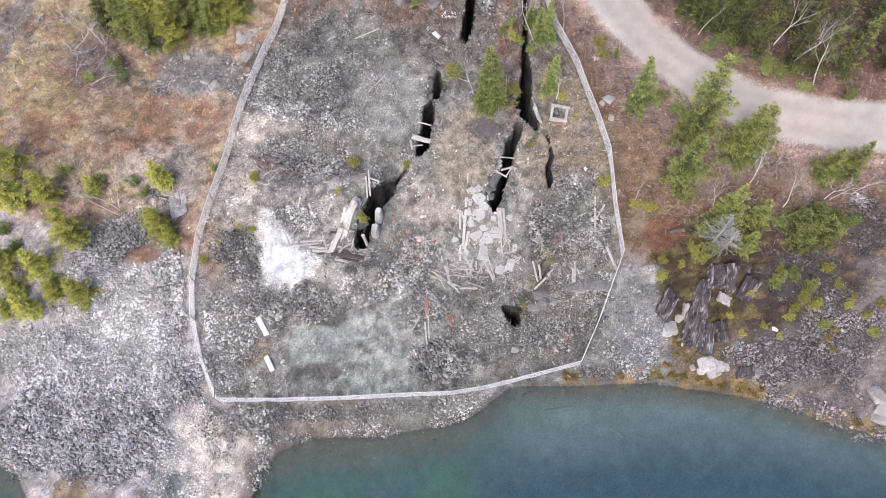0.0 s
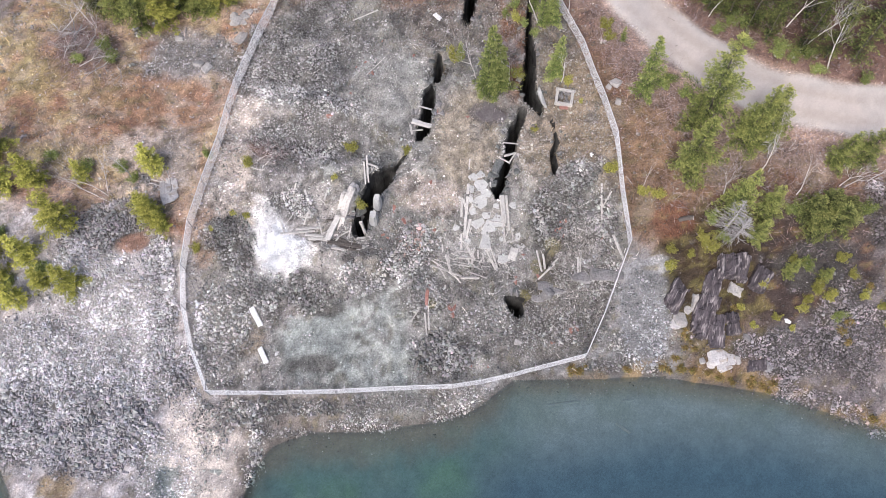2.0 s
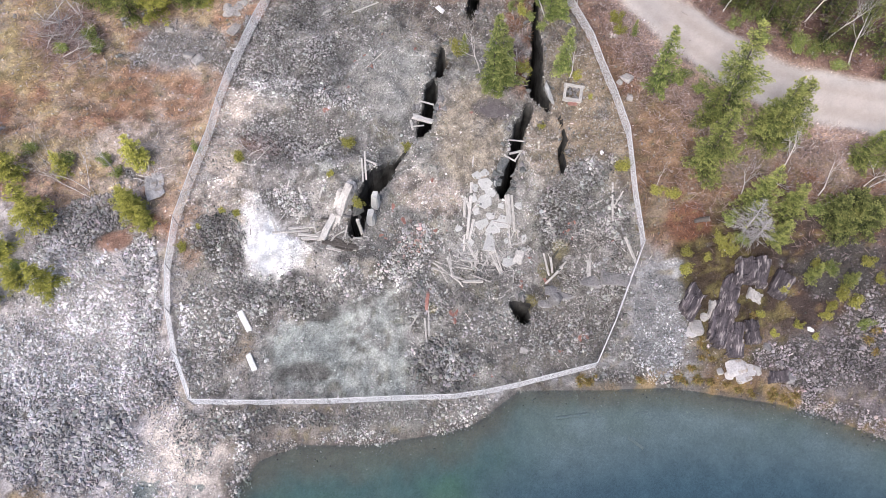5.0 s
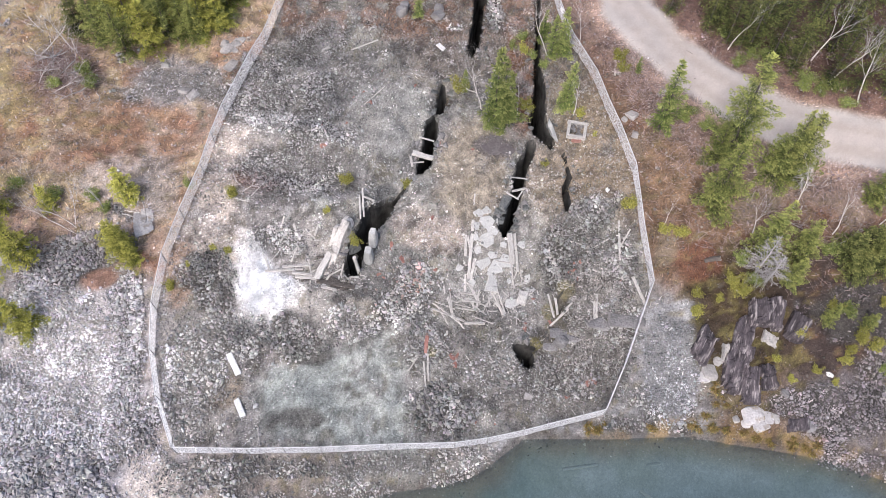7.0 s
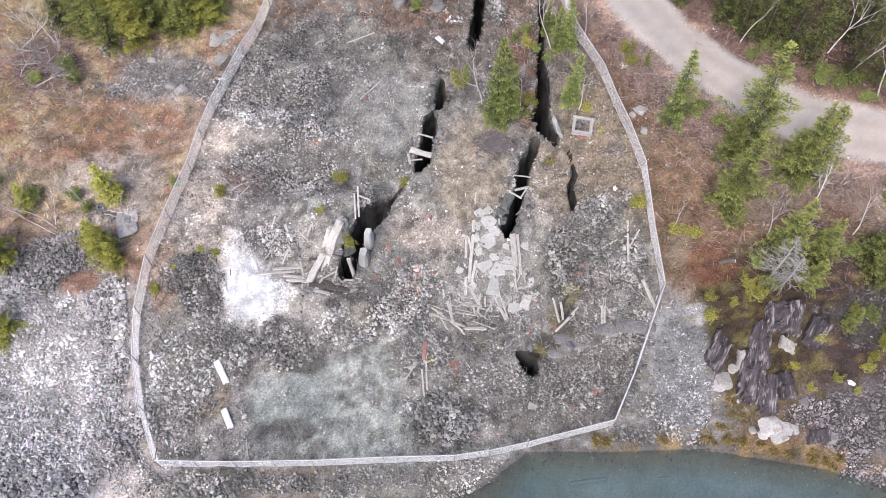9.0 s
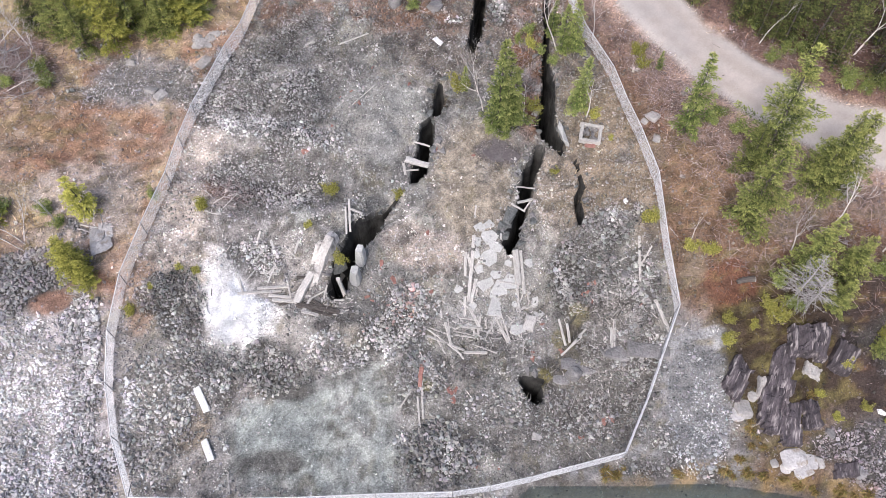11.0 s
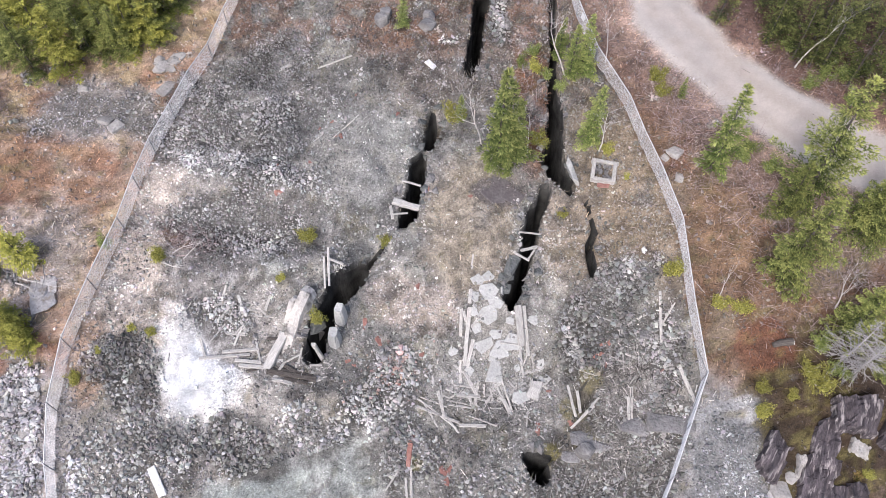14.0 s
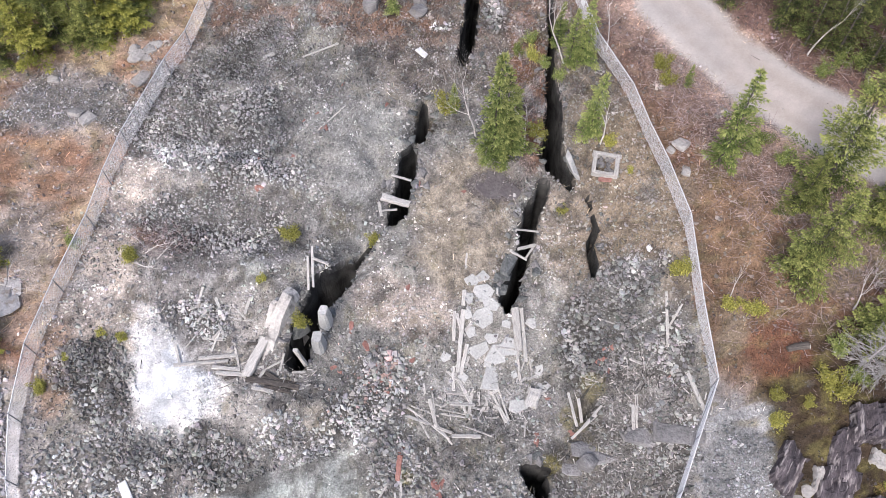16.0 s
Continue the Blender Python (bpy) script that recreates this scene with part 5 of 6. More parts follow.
def stone_pillar(x, y, wide, deep, high, turn, seed):
    r = random.Random(seed)
    bm = bmesh.new()
    rings = []
    for k in range(5):
        z = -1.5 + (high + 1.5) * k / 4
        s = 1.0 - 0.06 * k + r.uniform(-0.06, 0.06) - (0.15 if k == 4 else 0)
        rings.append([bm.verts.new((sx * wide / 2 * s + r.uniform(-0.03, 0.03), sy * deep / 2 * s + r.uniform(-0.03, 0.03), z + r.uniform(-0.04, 0.04)))
                      for sx, sy in ((-1, -0.6), (-0.6, -1), (0.6, -1), (1, -0.6), (1, 0.6), (0.6, 1), (-0.6, 1), (-1, 0.6))])
    for a, b in zip(rings, rings[1:]):
        for j in range(8):
            bm.faces.new((a[j], a[(j + 1) % 8], b[(j + 1) % 8], b[j]))
    bm.faces.new(rings[0][::-1])
    bm.faces.new(rings[-1])
    ob = part("stone_pillar", bm, slab_mat)
    ob.matrix_world = pose(x, y, float(base_height(x, y)), 4, 3, turn)
    tagged(ob, "pale broken stone pillar at the pit's edge", "pillar", "pillars by the pit")


for k, (x, y) in enumerate(((-5.5, -3.35), (-5.8, -4.45),)):
    stone_pillar(x, y, 0.7, 0.85, 1.6 - 0.4 * k, -12, 60 + k)


def timber(x0, y0, x1, y1, wide, k, material, name, label, group, tall=0.7):
    wide = wide * 0.95
    m, long = lying(x0, y0, x1, y1, wide * tall * 0.4)
    ob = part(name, beam_bm(long, wide, wide * tall, 400 + k), material)
    ob.matrix_world = m
    tagged(ob, label, "timber", group)


PALE_TIMBERS = (
    (-11.91, -5.18, -10.00, -4.95, 0.2),
    (-13.04, -5.63, -10.44, -5.23, 0.16),
    (-11.16, -5.61, -9.75, -5.69, 0.2),
    (-10.94, -5.87, -9.44, -5.96, 0.22),
    (-11.30, -4.79, -10.92, -3.80, 0.14),
    (-11.81, -4.17, -10.75, -4.22, 0.14),
    (-12.50, -2.79, -11.65, -2.45, 0.16),
    (-12.16, -3.36, -11.46, -2.56, 0.14),
    (-12.11, -2.53, -11.87, -1.57, 0.14),
    (-11.25, -4.19, -10.84, -3.74, 0.12),
    (-9.42, -6.01, -8.50, -4.15, 0.5),
    (-8.96, -6.58, -8.54, -5.67, 0.16),
    (-9.02, -6.63, -7.97, -6.82, 0.2),
    (-7.76, -5.68, -7.57, -4.91, 0.12),
    (-7.63, -5.36, -6.71, -5.36, 0.12),
    (-6.55, -5.70, -6.44, -4.98, 0.26),
    (-7.12, -5.78, -6.47, -5.72, 0.12),
    (-8.62, -5.70, -7.72, -5.23, 0.1))
SLAB_TIMBERS = (
    (1.31, -5.49, 1.61, -2.51, 0.24),
    (1.10, -3.98, 1.16, -2.59, 0.2),
    (1.48, -5.58, 1.81, -4.12, 0.22),
    (1.61, -2.29, 1.67, -1.54, 0.22),
    (4.37, -2.15, 4.56, -4.18, 0.42),
    (4.72, -2.10, 4.95, -4.67, 0.22),
    (4.38, -3.65, 4.66, -5.78, 0.14),
    (3.34, -4.14, 4.37, -4.15, 0.14),
    (5.10, -6.95, 5.47, -6.01, 0.7),
    (0.73, -6.46, 1.98, -6.56, 0.14),
    (0.87, -7.00, 2.18, -6.96, 0.22),
    (0.44, -7.46, 1.74, -7.56, 0.12),
    (2.07, -6.45, 1.89, -7.35, 0.16),
    (-0.14, -6.83, 0.21, -8.11, 0.2),
    (-1.28, -7.65, 1.02, -8.36, 0.14),
    (-0.85, -7.51, -0.13, -8.63, 0.1),
    (1.02, -8.49, 2.47, -8.54, 0.2),
    (0.15, -7.85, 1.02, -8.88, 0.1),
    (3.08, -6.23, 3.84, -7.73, 0.12),
    (3.37, -6.85, 3.87, -7.68, 0.22))
LOOSE_POLES = (
    (-1.18, -7.27, 0.87, -8.65, 0.08), (-1.08, -7.14, 0.35, -7.61, 0.07), (1.55, -7.99, 3.08, -8.49, 0.08), (0.01, -6.6, 0.18, -7.66, 0.09), (3.4, -5.98, 3.97, -7.57, 0.1), (3.19, -6.07, 3.57, -6.9, 0.07), (-1.52, -7.07, -0.49, -7.69, 0.1), (0.35, -7.24, 1.89, -7.45, 0.07),
    (4.83, -7.55, 4.77, -8.39, 0.07), (10.51, -6.52, 10.47, -8.11, 0.13), (8.78, -6.96, 7.38, -8.36, 0.12), (7.11, -6.23, 7.49, -7.89, 0.14),
    (3.77, -6.02, 4.31, -6.52, 0.1), (-12.95, -15.7, -12.65, -16.9, 0.1),
    (4.13, -6.43, 4.78, -6.04, 0.1),
    (12.13, -1.90, 12.14, -4.45, 0.14),
    (12.96, -5.66, 13.78, -7.43, 0.2),
    (10.33, -7.02, 10.29, -8.27, 0.18),
    (7.17, -8.50, 8.49, -7.40, 0.14),
    (7.62, -6.54, 7.74, -7.72, 0.16),
    (-0.21, -9.02, -0.21, -9.28, 0.14),
    (2.78, -6.52, 2.89, -7.09, 0.1),
    (0.29, -6.69, 1.02, -6.97, 0.1),
    (-7.81, 12.45, -5.72, 13.40, 0.1),
    (-10.06, 12.24, -9.54, 12.69, 0.22),
    (-6.50, 7.17, -4.99, 8.66, 0.07),
    (3.05, 7.92, 2.03, 7.36, 0.1), (-1.59, -10.08, -1.47, -12.48, 0.14),
    (-1.83, -11.16, -1.65, -13.01, 0.12),
    (-2.89, -11.82, -2.15, -10.73, 0.1))
for k, q in enumerate(PALE_TIMBERS):
    timber(*q, k, wood_mat, "timber", "bleached grey timber in the collapsed pile by the pit", "timbers by the pit")
for k, q in enumerate(SLAB_TIMBERS):
    timber(*q, 40 + k, wood_mat, "plank", "bleached grey plank beside the broken slabs", "planks by the slabs")
for k, q in enumerate(LOOSE_POLES):
    timber(*q, 80 + k, wood_mat, "pole", "bleached wooden pole lying on gravel", "loose poles", 0.9)
for k, q in enumerate(((-9.38, -6.17, -6.72, -6.54, 0.3),
    (-8.90, -6.01, -6.96, -6.36, 0.24),
    (-8.44, -6.58, -7.14, -6.77, 0.2),
    (-8.48, -5.81, -7.00, -6.59, 0.2),
    (-10.48, -6.19, -9.34, -5.80, 0.18),
    (-9.51, -4.37, -8.49, -4.45, 0.16),)):
    timber(*q, 120 + k, dark_wood_mat, "rotten_log", "dark rotten log at the foot of the wall", "rotten logs")


def spanning(x0, y0, x1, y1, wide, k, drop=0.0):
    """A timber that bridges a trench from rim to rim."""
    a = Vector((x0, y0, float(base_height(x0, y0)) + 0.1 - drop))
    b = Vector((x1, y1, float(base_height(x1, y1)) + 0.1))
    m = Matrix.Translation((a + b) / 2) @ (b - a).to_track_quat("X", "Z").to_matrix().to_4x4()
    ob = part("bridging_timber", beam_bm((b - a).length, wide, wide * 0.7, 500 + k), wood_mat)
    ob.matrix_world = m
    tagged(ob, "bleached timber fallen across a dark trench", "timber", "timbers across the trenches")


for k, q in enumerate(((-2.31, 4.65, -1.22, 4.34, 0.12),
    (-2.80, 3.37, -1.32, 2.94, 0.38),
    (-2.95, 3.04, -2.80, 2.26, 0.16),
    (-2.78, 2.55, -1.95, 2.64, 0.1),
    (4.49, 1.95, 5.77, 1.88, 0.1),
    (4.59, 0.89, 5.54, 1.16, 0.16),
    (4.28, 0.70, 5.08, 0.38, 0.12),
    (5.02, 0.44, 5.57, 1.22, 0.12),
    (-6.40, 0.49, -6.22, -1.66, 0.13),
    (-6.60, -0.04, -6.45, -1.81, 0.11),
    (-6.39, -0.12, -5.48, -0.47, 0.12), (0.69, 12.24, 1.21, 12.89, 0.12))):
    spanning(*q, k)


def timber_crib():
    """A square timber collar round a capped shaft."""
    cx, cy = 9.5, 5.2
    root = thing("timber_crib", pose(cx, cy, ground_z(cx, cy), 6, 0, -12) @ Matrix.Scale(0.9, 4), "square pale timber frame filled with dark stones", "timber frame")
    for k, (x, y, turn, long) in enumerate(((0, 0.72, 0, 1.75), (0, -0.68, 0, 1.4), (-0.68, 0, 90, 1.5), (0.68, 0, 90, 1.5))):
        for up in range(2):
            ob = part("beam", beam_bm(long, 0.24, 0.22, 600 + k * 2 + up), wood_mat, root)
            ob.matrix_basis = pose(x, y, 0.1 + 0.2 * up + (0.04 if turn else 0), 0, 0, turn)
    for k in range(14):
        ob = part("stone", rock_bm(0.19, 620 + k, 12, chip=0), rock_mat, root)
        ob.matrix_basis = pose(rng.uniform(-0.45, 0.45), rng.uniform(-0.45, 0.45), 0.2, *rng.uniform(0, 360, 3))
    ob = part("rusted_plate", beam_bm(0.75, 0.3, 0.06, 640), rust_mat, root, "rusted red plate")
    ob.matrix_basis = pose(0.1, -0.98, 0.12, 12, 0, 4)


timber_crib()


def flag_bm(radius, seed, sides=6, thick=0.14, long=1.0):
    """A broken slab: an uneven polygon with a chipped rim."""
    r = random.Random(seed)
    bm = bmesh.new()
    angs = sorted((j + r.uniform(-0.35, 0.35)) * 2 * math.pi / sides for j in range(sides))
    low, high = [], []
    for a in angs:
        q = radius * r.uniform(0.8, 1.15)
        low.append(bm.verts.new((math.cos(a) * q * long, math.sin(a) * q, 0)))
        high.append(bm.verts.new((math.cos(a) * q * 0.97 * long, math.sin(a) * q * 0.97, thick)))
    for j in range(sides):
        bm.faces.new((low[j], low[(j + 1) % sides], high[(j + 1) % sides], high[j]))
    bm.faces.new(low[::-1])
    bm.faces.new(high)
    bmesh.ops.bevel(bm, geom=[e for e in bm.edges if e.verts[0] in high or e.verts[1] in high], offset=0.02, segments=1, affect="EDGES")
    return bm


def tilt_of(x, y, reach=0.5):
    """The slope of the ground at a place, as a rotation."""
    n = Vector((-(ground_z(x + reach, y) - ground_z(x - reach, y)), -(ground_z(x, y + reach) - ground_z(x, y - reach)), 2 * reach)).normalized()
    return Vector((0, 0, 1)).rotation_difference(n).to_matrix().to_4x4()


SLABS = ((2.64, -2.78, 0.7), (3.14, -2.14, 0.49), (2.36, -4.21, 0.6), (3.14, -3.63, 0.42), (3.35, -4.5, 0.65), (3.98, -4.03, 0.6), (2.98, -5.67, 0.78), (4.47, -6.9, 0.5), (3.88, -2.97, 0.29), (5.66, -4.96, 0.31), (6.03, -5.74, 0.31), (2.61, -1.5, 0.63),
         (1.8, -2.7, 0.32), (2.0, -3.45, 0.35), (2.9, -4.95, 0.28), (1.9, -1.9, 0.35), (3.43, -1.4, 0.4), (5.65, -5.8, 0.25), (5.26, -2.73, 0.35), (1.60, -5.71, 0.3), (0.72, -4.68, 0.35), (2.68, -0.74, 0.4), (2.07, -0.96, 0.4), (4.3, -5.3, 0.22))
for k, (x, y, radius) in enumerate(SLABS):
    ob = part("flagstone", flag_bm(radius, 700 + k, random.Random(k).choice((4, 5, 5, 6)), 0.1), slab_mat)
    ob.matrix_world = Matrix.Translation((x, y, ground_z(x, y) - 0.03)) @ tilt_of(x, y) @ pose(0, 0, 0, rng.uniform(-4, 4), rng.uniform(-4, 4), rng.uniform(0, 360))
    tagged(ob, "pale cracked slab lying loose on rubble", "slab", "broken slabs")

# two white boards and paler sheets
for k, (x0, y0, x1, y1, wide) in enumerate(((-15.39, -10.76, -14.59, -12.18, 0.42),
    (-14.59, -13.83, -14.01, -14.96, 0.4),
    (-0.98, 12.71, -0.49, 12.31, 0.35))):
    m, long = lying(x0, y0, x1, y1, 0.12)
    ob = part("white_board", beam_bm(long, wide, 0.16, 760 + k, 0.04), white_mat)
    ob.matrix_world = m
    tagged(ob, "clean white board lying on gravel", "board", "white boards")

# small white oddments: a torn sheet, a chip of board, a plate on the fence
for k, (x, y, radius) in enumerate(((-21.88, -9.47, 0.38), (11.44, 0.37, 0.17), (26.3, -12.05, 0.2))):
    ob = part("white_scrap", flag_bm(radius, 790 + k, 5, 0.05, 1.4), white_mat)
    ob.matrix_world = Matrix.Translation((x, y, ground_z(x, y) - 0.01)) @ tilt_of(x, y) @ pose(0, 0, 0, 4, -3, 70 * k)
    tagged(ob, "small torn white sheet lying on stones", "scrap", "white scraps")
bm = bmesh.new()
bmesh.ops.create_cube(bm, size=1, matrix=Matrix.Diagonal((0.5, 0.03, 0.4, 1)))
bmesh.ops.bevel(bm, geom=[e for e in bm.edges], offset=0.01, segments=1, affect="EDGES")
ob = part("sign_plate", bm, white_mat, fence, "blank white plate wired to the fence")
ob.matrix_world = pose(8.93, 15.82, ground_z(8.93, 15.82) + 1.05, -8, 0, -76)

# rusted scrap
for k, (x, y, s) in enumerate(((8.75, -4.90, 0.3), (9.13, -4.15, 0.28), (9.01, -5.33, 0.25), (5.43, -8.59, 0.45), (5.39, -8.18, 0.25), (7.24, -8.18, 0.35), (6.08, -6.43, 0.25), (-3.40, -4.46, 0.3), (-2.69, -5.20, 0.25), (-2.30, -6.51, 0.22), (-4.24, -3.73, 0.25), (-1.02, -4.94, 0.3), (1.65, 3.85, 0.28), (-4.75, -5.64, 0.2), (12.10, -5.87, 0.2), (-2.18, -5.05, 0.2), (0.17, -10.81, 0.45), (-1.68, -9.95, 0.35),
                               (-1.31, -1.46, 0.3), (-6.28, 7.36, 0.3), (-9.58, 5.33, 0.25), (-7.81, 5.69, 0.25), (-2.68, 8.95, 0.3), (-0.76, 4.26, 0.3), (-6.69, 8.59, 0.25), (-5.28, 10.44, 0.25), (-1.54, -9.23, 0.4), (0.37, -11.35, 0.4), (9.34, -4.14, 0.5), (8.86, -4.61, 0.55), (9.2, -5.16, 0.4), (7.31, -8.28, 0.35), (-4.2, -3.45, 0.4), (-3.39, -4.36, 0.5), (-2.77, -5.21, 0.4), (-2.62, -5.83, 0.4), (-5.07, -5.41, 0.3), (-9.37, 5.51, 0.25), (-6.0, 7.31, 0.4), (-7.54, 8.29, 0.3), (-9.32, 3.57, 0.5), (9.69, -12.34, 0.45), (0.53, -10.67, 0.4), (10.14, -12.20, 0.45), (1.69, -15.14, 0.3), (8.17, -13.29, 0.3), (3.06, -15.11, 0.3), (9.58, -12.32, 0.3))):
    ob = part("rusted_scrap", rock_bm(s * 0.62, 800 + k, 9, (1.2, 0.7, 0.2), 0), rust_mat)
    ob.matrix_world = Matrix.Translation((x, y, ground_z(x, y) + s * 0.08)) @ tilt_of(x, y) @ pose(0, 0, 0, 0, 0, rng.uniform(0, 360))
    tagged(ob, "crumpled piece of rusted red metal scrap", "scrap", "rusted scrap")


# ---------------------------------------------------------------- outcrops and boulders
def boulder(x, y, size, seed, material, label, group, flat=(1, 0.8, 0.65), name="boulder", turn=None, sink=0.3, tip=8, soft=0.3):
    ob = part(name, rock_bm(size, seed, 26 if soft > 0.1 else 11, flat, 0.04, soft), material)
    ob.matrix_world = pose(x, y, ground_z(x, y) + size * flat[2] * (1 - 2 * sink) * 0.6, rng.uniform(-tip, tip), rng.uniform(-tip, tip), rng.uniform(0, 360) if turn is None else turn)
    return tagged(ob, label, "rock", group)


for k, (x, y, s) in enumerate(((-16.98, 12.9, 0.55), (-17.4, 12.4, 0.5), (-16.7, 13.4, 0.5), (-17.8, 12.9, 0.45), (-16.9, 12.2, 0.35), (13.50, 6.01, 0.55), (-17.04, 10.81, 0.7), (-19.66, 8.03, 0.55), (13.62, 4.35, 0.35), (13.01, 5.71, 0.3), (-22.23, 10.89, 0.4), (18.18, -11.65, 0.75), (18.77, -11.04, 0.45), (33.65, -17.20, 0.8), (34.12, -18.27, 0.8), (33.75, -18.89, 0.7), (5.50, -13.27, 0.35), (-17.58, 12.42, 0.6), (-11.69, 8.37, 0.3), (-20.37, 8.48, 0.5), (-22.00, -9.27, 0.4))):
    boulder(x, y, s, 900 + k, pale_rock_mat, "pale grey boulder half sunk in the ground", "pale boulders", (1, 0.8, 0.42))
for k, (x, y, s) in enumerate(((-21.76, -2.64, 0.9), (-22.06, -2.10, 0.7), (-21.55, -1.89, 0.6),)):
    boulder(x, y, s, 918 + k, bleached_rock_mat, "pale bare rock showing through duff", "pale boulders", (0.8, 1.2, 0.3), "rock_ledge", 20, 0.35)
for k, (x, y, s) in enumerate(((-3.95, 16.0, 0.6), (-1.0, 15.7, 0.6), (-3.7, 16.5, 0.5), (-0.9, 16.4, 0.5), (7.84, -9.68, 0.6))):
    boulder(x, y, s, 930 + k, rock_mat, "angular grey rock block at the wood's edge", "rock blocks", (0.9, 0.8, 0.9), "rock_block")
# bedded cliff by the lake: upended beds in clusters, dark with pale streaks
def outcrop_bm(x, y, wide, long, turn, tall, seed):
    """A rock face that breaks through the slope: ridged along its beds, stepped by joints, sunk into the ground round its edge."""
    bm = bmesh.new()
    nu, nv = max(8, round(wide / 0.11)), max(8, round(long / 0.13))
    u, v = np.meshgrid(np.linspace(-0.5, 0.5, nu), np.linspace(-0.5, 0.5, nv))
    j = np.random.default_rng(seed)
    lu, lv = u * wide + j.normal(0, 0.02, u.shape), v * long + j.normal(0, 0.025, u.shape)
    c, s = math.cos(radians(turn)), math.sin(radians(turn))
    ground_at = height(x + lu * c - lv * s, y + lu * s + lv * c)
    skew = lu + 0.12 * (vnoise(lu, lv, 0.9, seed) - 0.5)
    ridge = vnoise(skew * 3.2, lv * 0.5, 0.9, seed + 1)
    joint = np.floor(4 * vnoise(skew * 2.0, lv, 0.8, seed + 2)) / 3
    edge = 0.5 - np.maximum(np.abs(u), np.abs(v)) + 0.16 * (vnoise(lu, lv, 0.5, seed + 3) - 0.5)
    rise = tall * (0.15 + 0.75 * ridge + 0.55 * joint) + 0.05 * vnoise(lu, lv, 0.2, seed + 4)
    z = ground_at + np.where(edge > 0.07, rise, -0.35)
    verts = [bm.verts.new(q) for q in zip(lu.ravel(), lv.ravel(), (z - float(base_height(x, y))).ravel())]
    for a in range(nv - 1):
        for b in range(nu - 1):
            k = a * nu + b
            bm.faces.new((verts[k], verts[k + 1], verts[k + nu + 1], verts[k + nu]))
    return bm


def bedded_cliff(x, y, wide, long, turn, pale, tall, seed):
    ob = part("rock_outcrop", outcrop_bm(x, y, wide, long, turn, tall, seed), pale_rock_mat if pale else dark_rock_mat)
    ob.matrix_world = pose(x, y, float(base_height(x, y)), 0, 0, turn)
    tagged(ob, "pale split rock among dark cliff beds" if pale else "dark purple bedded rock outcrop with pale streaks", "rock", "cliff rocks")


BEDS = ((22.1, -8.3, 2.7, 1.9, -4, 0, 0.8), (22.4, -9.75, 1.4, 0.8, -20, 1, 0.3), (24.3, -9.1, 1.7, 1.6, -28, 0, 0.6), (20.5, -9.7, 1.4, 3.0, -14, 0, 0.5), (19.95, -11.6, 1.9, 3.3, -18, 0, 0.5),
        (20.95, -12.5, 1.5, 2.8, -6, 0, 0.4), (17.8, -10.15, 1.6, 2.4, -30, 0, 0.6), (19.3, -10.55, 0.6, 1.4, -8, 1, 0.3), (22.15, -12.15, 1.2, 1.8, 2, 0, 0.5), (23.77, -15.3, 1.7, 1.0, 0, 0, 0.3))
for k, (x, y, wide, long, turn, pale, tall) in enumerate(BEDS):
    bedded_cliff(x, y, wide, long, turn, pale, tall, 960 + 7 * k)
for k, (x, y, s) in enumerate(((20.95, -14.5, 1.0), (21.3, -15.15, 0.75), (20.45, -14.99, 0.5), (21.95, -14.7, 0.6), (17.75, -12.0, 0.6))):
    boulder(x, y, s * 0.85, 1050 + k, bleached_rock_mat, "pale cracked rock at the foot of the cliff", "cliff foot rocks", (1.0, 0.9, 0.28), "boulder", 25 * k, 0.35)
for k, (x, y, s) in enumerate(((22.42, -14.77, 0.4), (19.73, -14.72, 0.35), (24.41, -15.34, 0.5), (23.18, -13.20, 0.35), (16.83, -13.30, 0.3))):
    boulder(x, y, s, 985 + k, pale_rock_mat if k < 2 else rock_mat, "grey split rock at the foot of the cliff", "cliff foot rocks", (0.7, 1.1, 0.45), "boulder", 10 * k, 0.4)
# flat ledge and slabs inside the fence
for k, (x, y, s, fx, fy) in enumerate(((10.81, -8.55, 1.0, 1.2, 0.6), (12.20, -8.48, 1.0, 1.2, 0.6), (13.18, -8.50, 0.7, 1.1, 0.8), (9.85, -8.38, 0.5, 1.0, 0.8), (7.72, -9.06, 0.8, 0.9, 0.6), (8.54, -9.49, 0.7, 1.2, 0.6), (7.10, -9.98, 0.6, 1, 0.6), (11.48, -3.87, 0.5, 1, 0.7))):
    boulder(x, y, s, 1000 + k, rock_mat, "flat grey rock ledge showing through gravel", "ledges", (fx, fy, 0.22), "rock_ledge", -6, 0.3, 4)

# a broad dark slab of bedrock at the trench's edge, and the bare rock between two trenches
for k, (x, y, radius, long, material) in enumerate(((3.45, 4.55, 1.0, 1.5, ledge_mat), (4.2, 4.25, 0.55, 1.2, ledge_mat))):
    ob = part("rock_ledge", flag_bm(radius, 1080 + k, 7, 0.22, long), material)
    ob.matrix_world = Matrix.Translation((x, y, ground_z(x, y) - 0.1)) @ tilt_of(x, y) @ pose(0, 0, 0, 0, 0, 8 - 5 * k)
    tagged(ob, "broad flat bedrock slab beside a dark trench", "rock", "bedrock slabs")

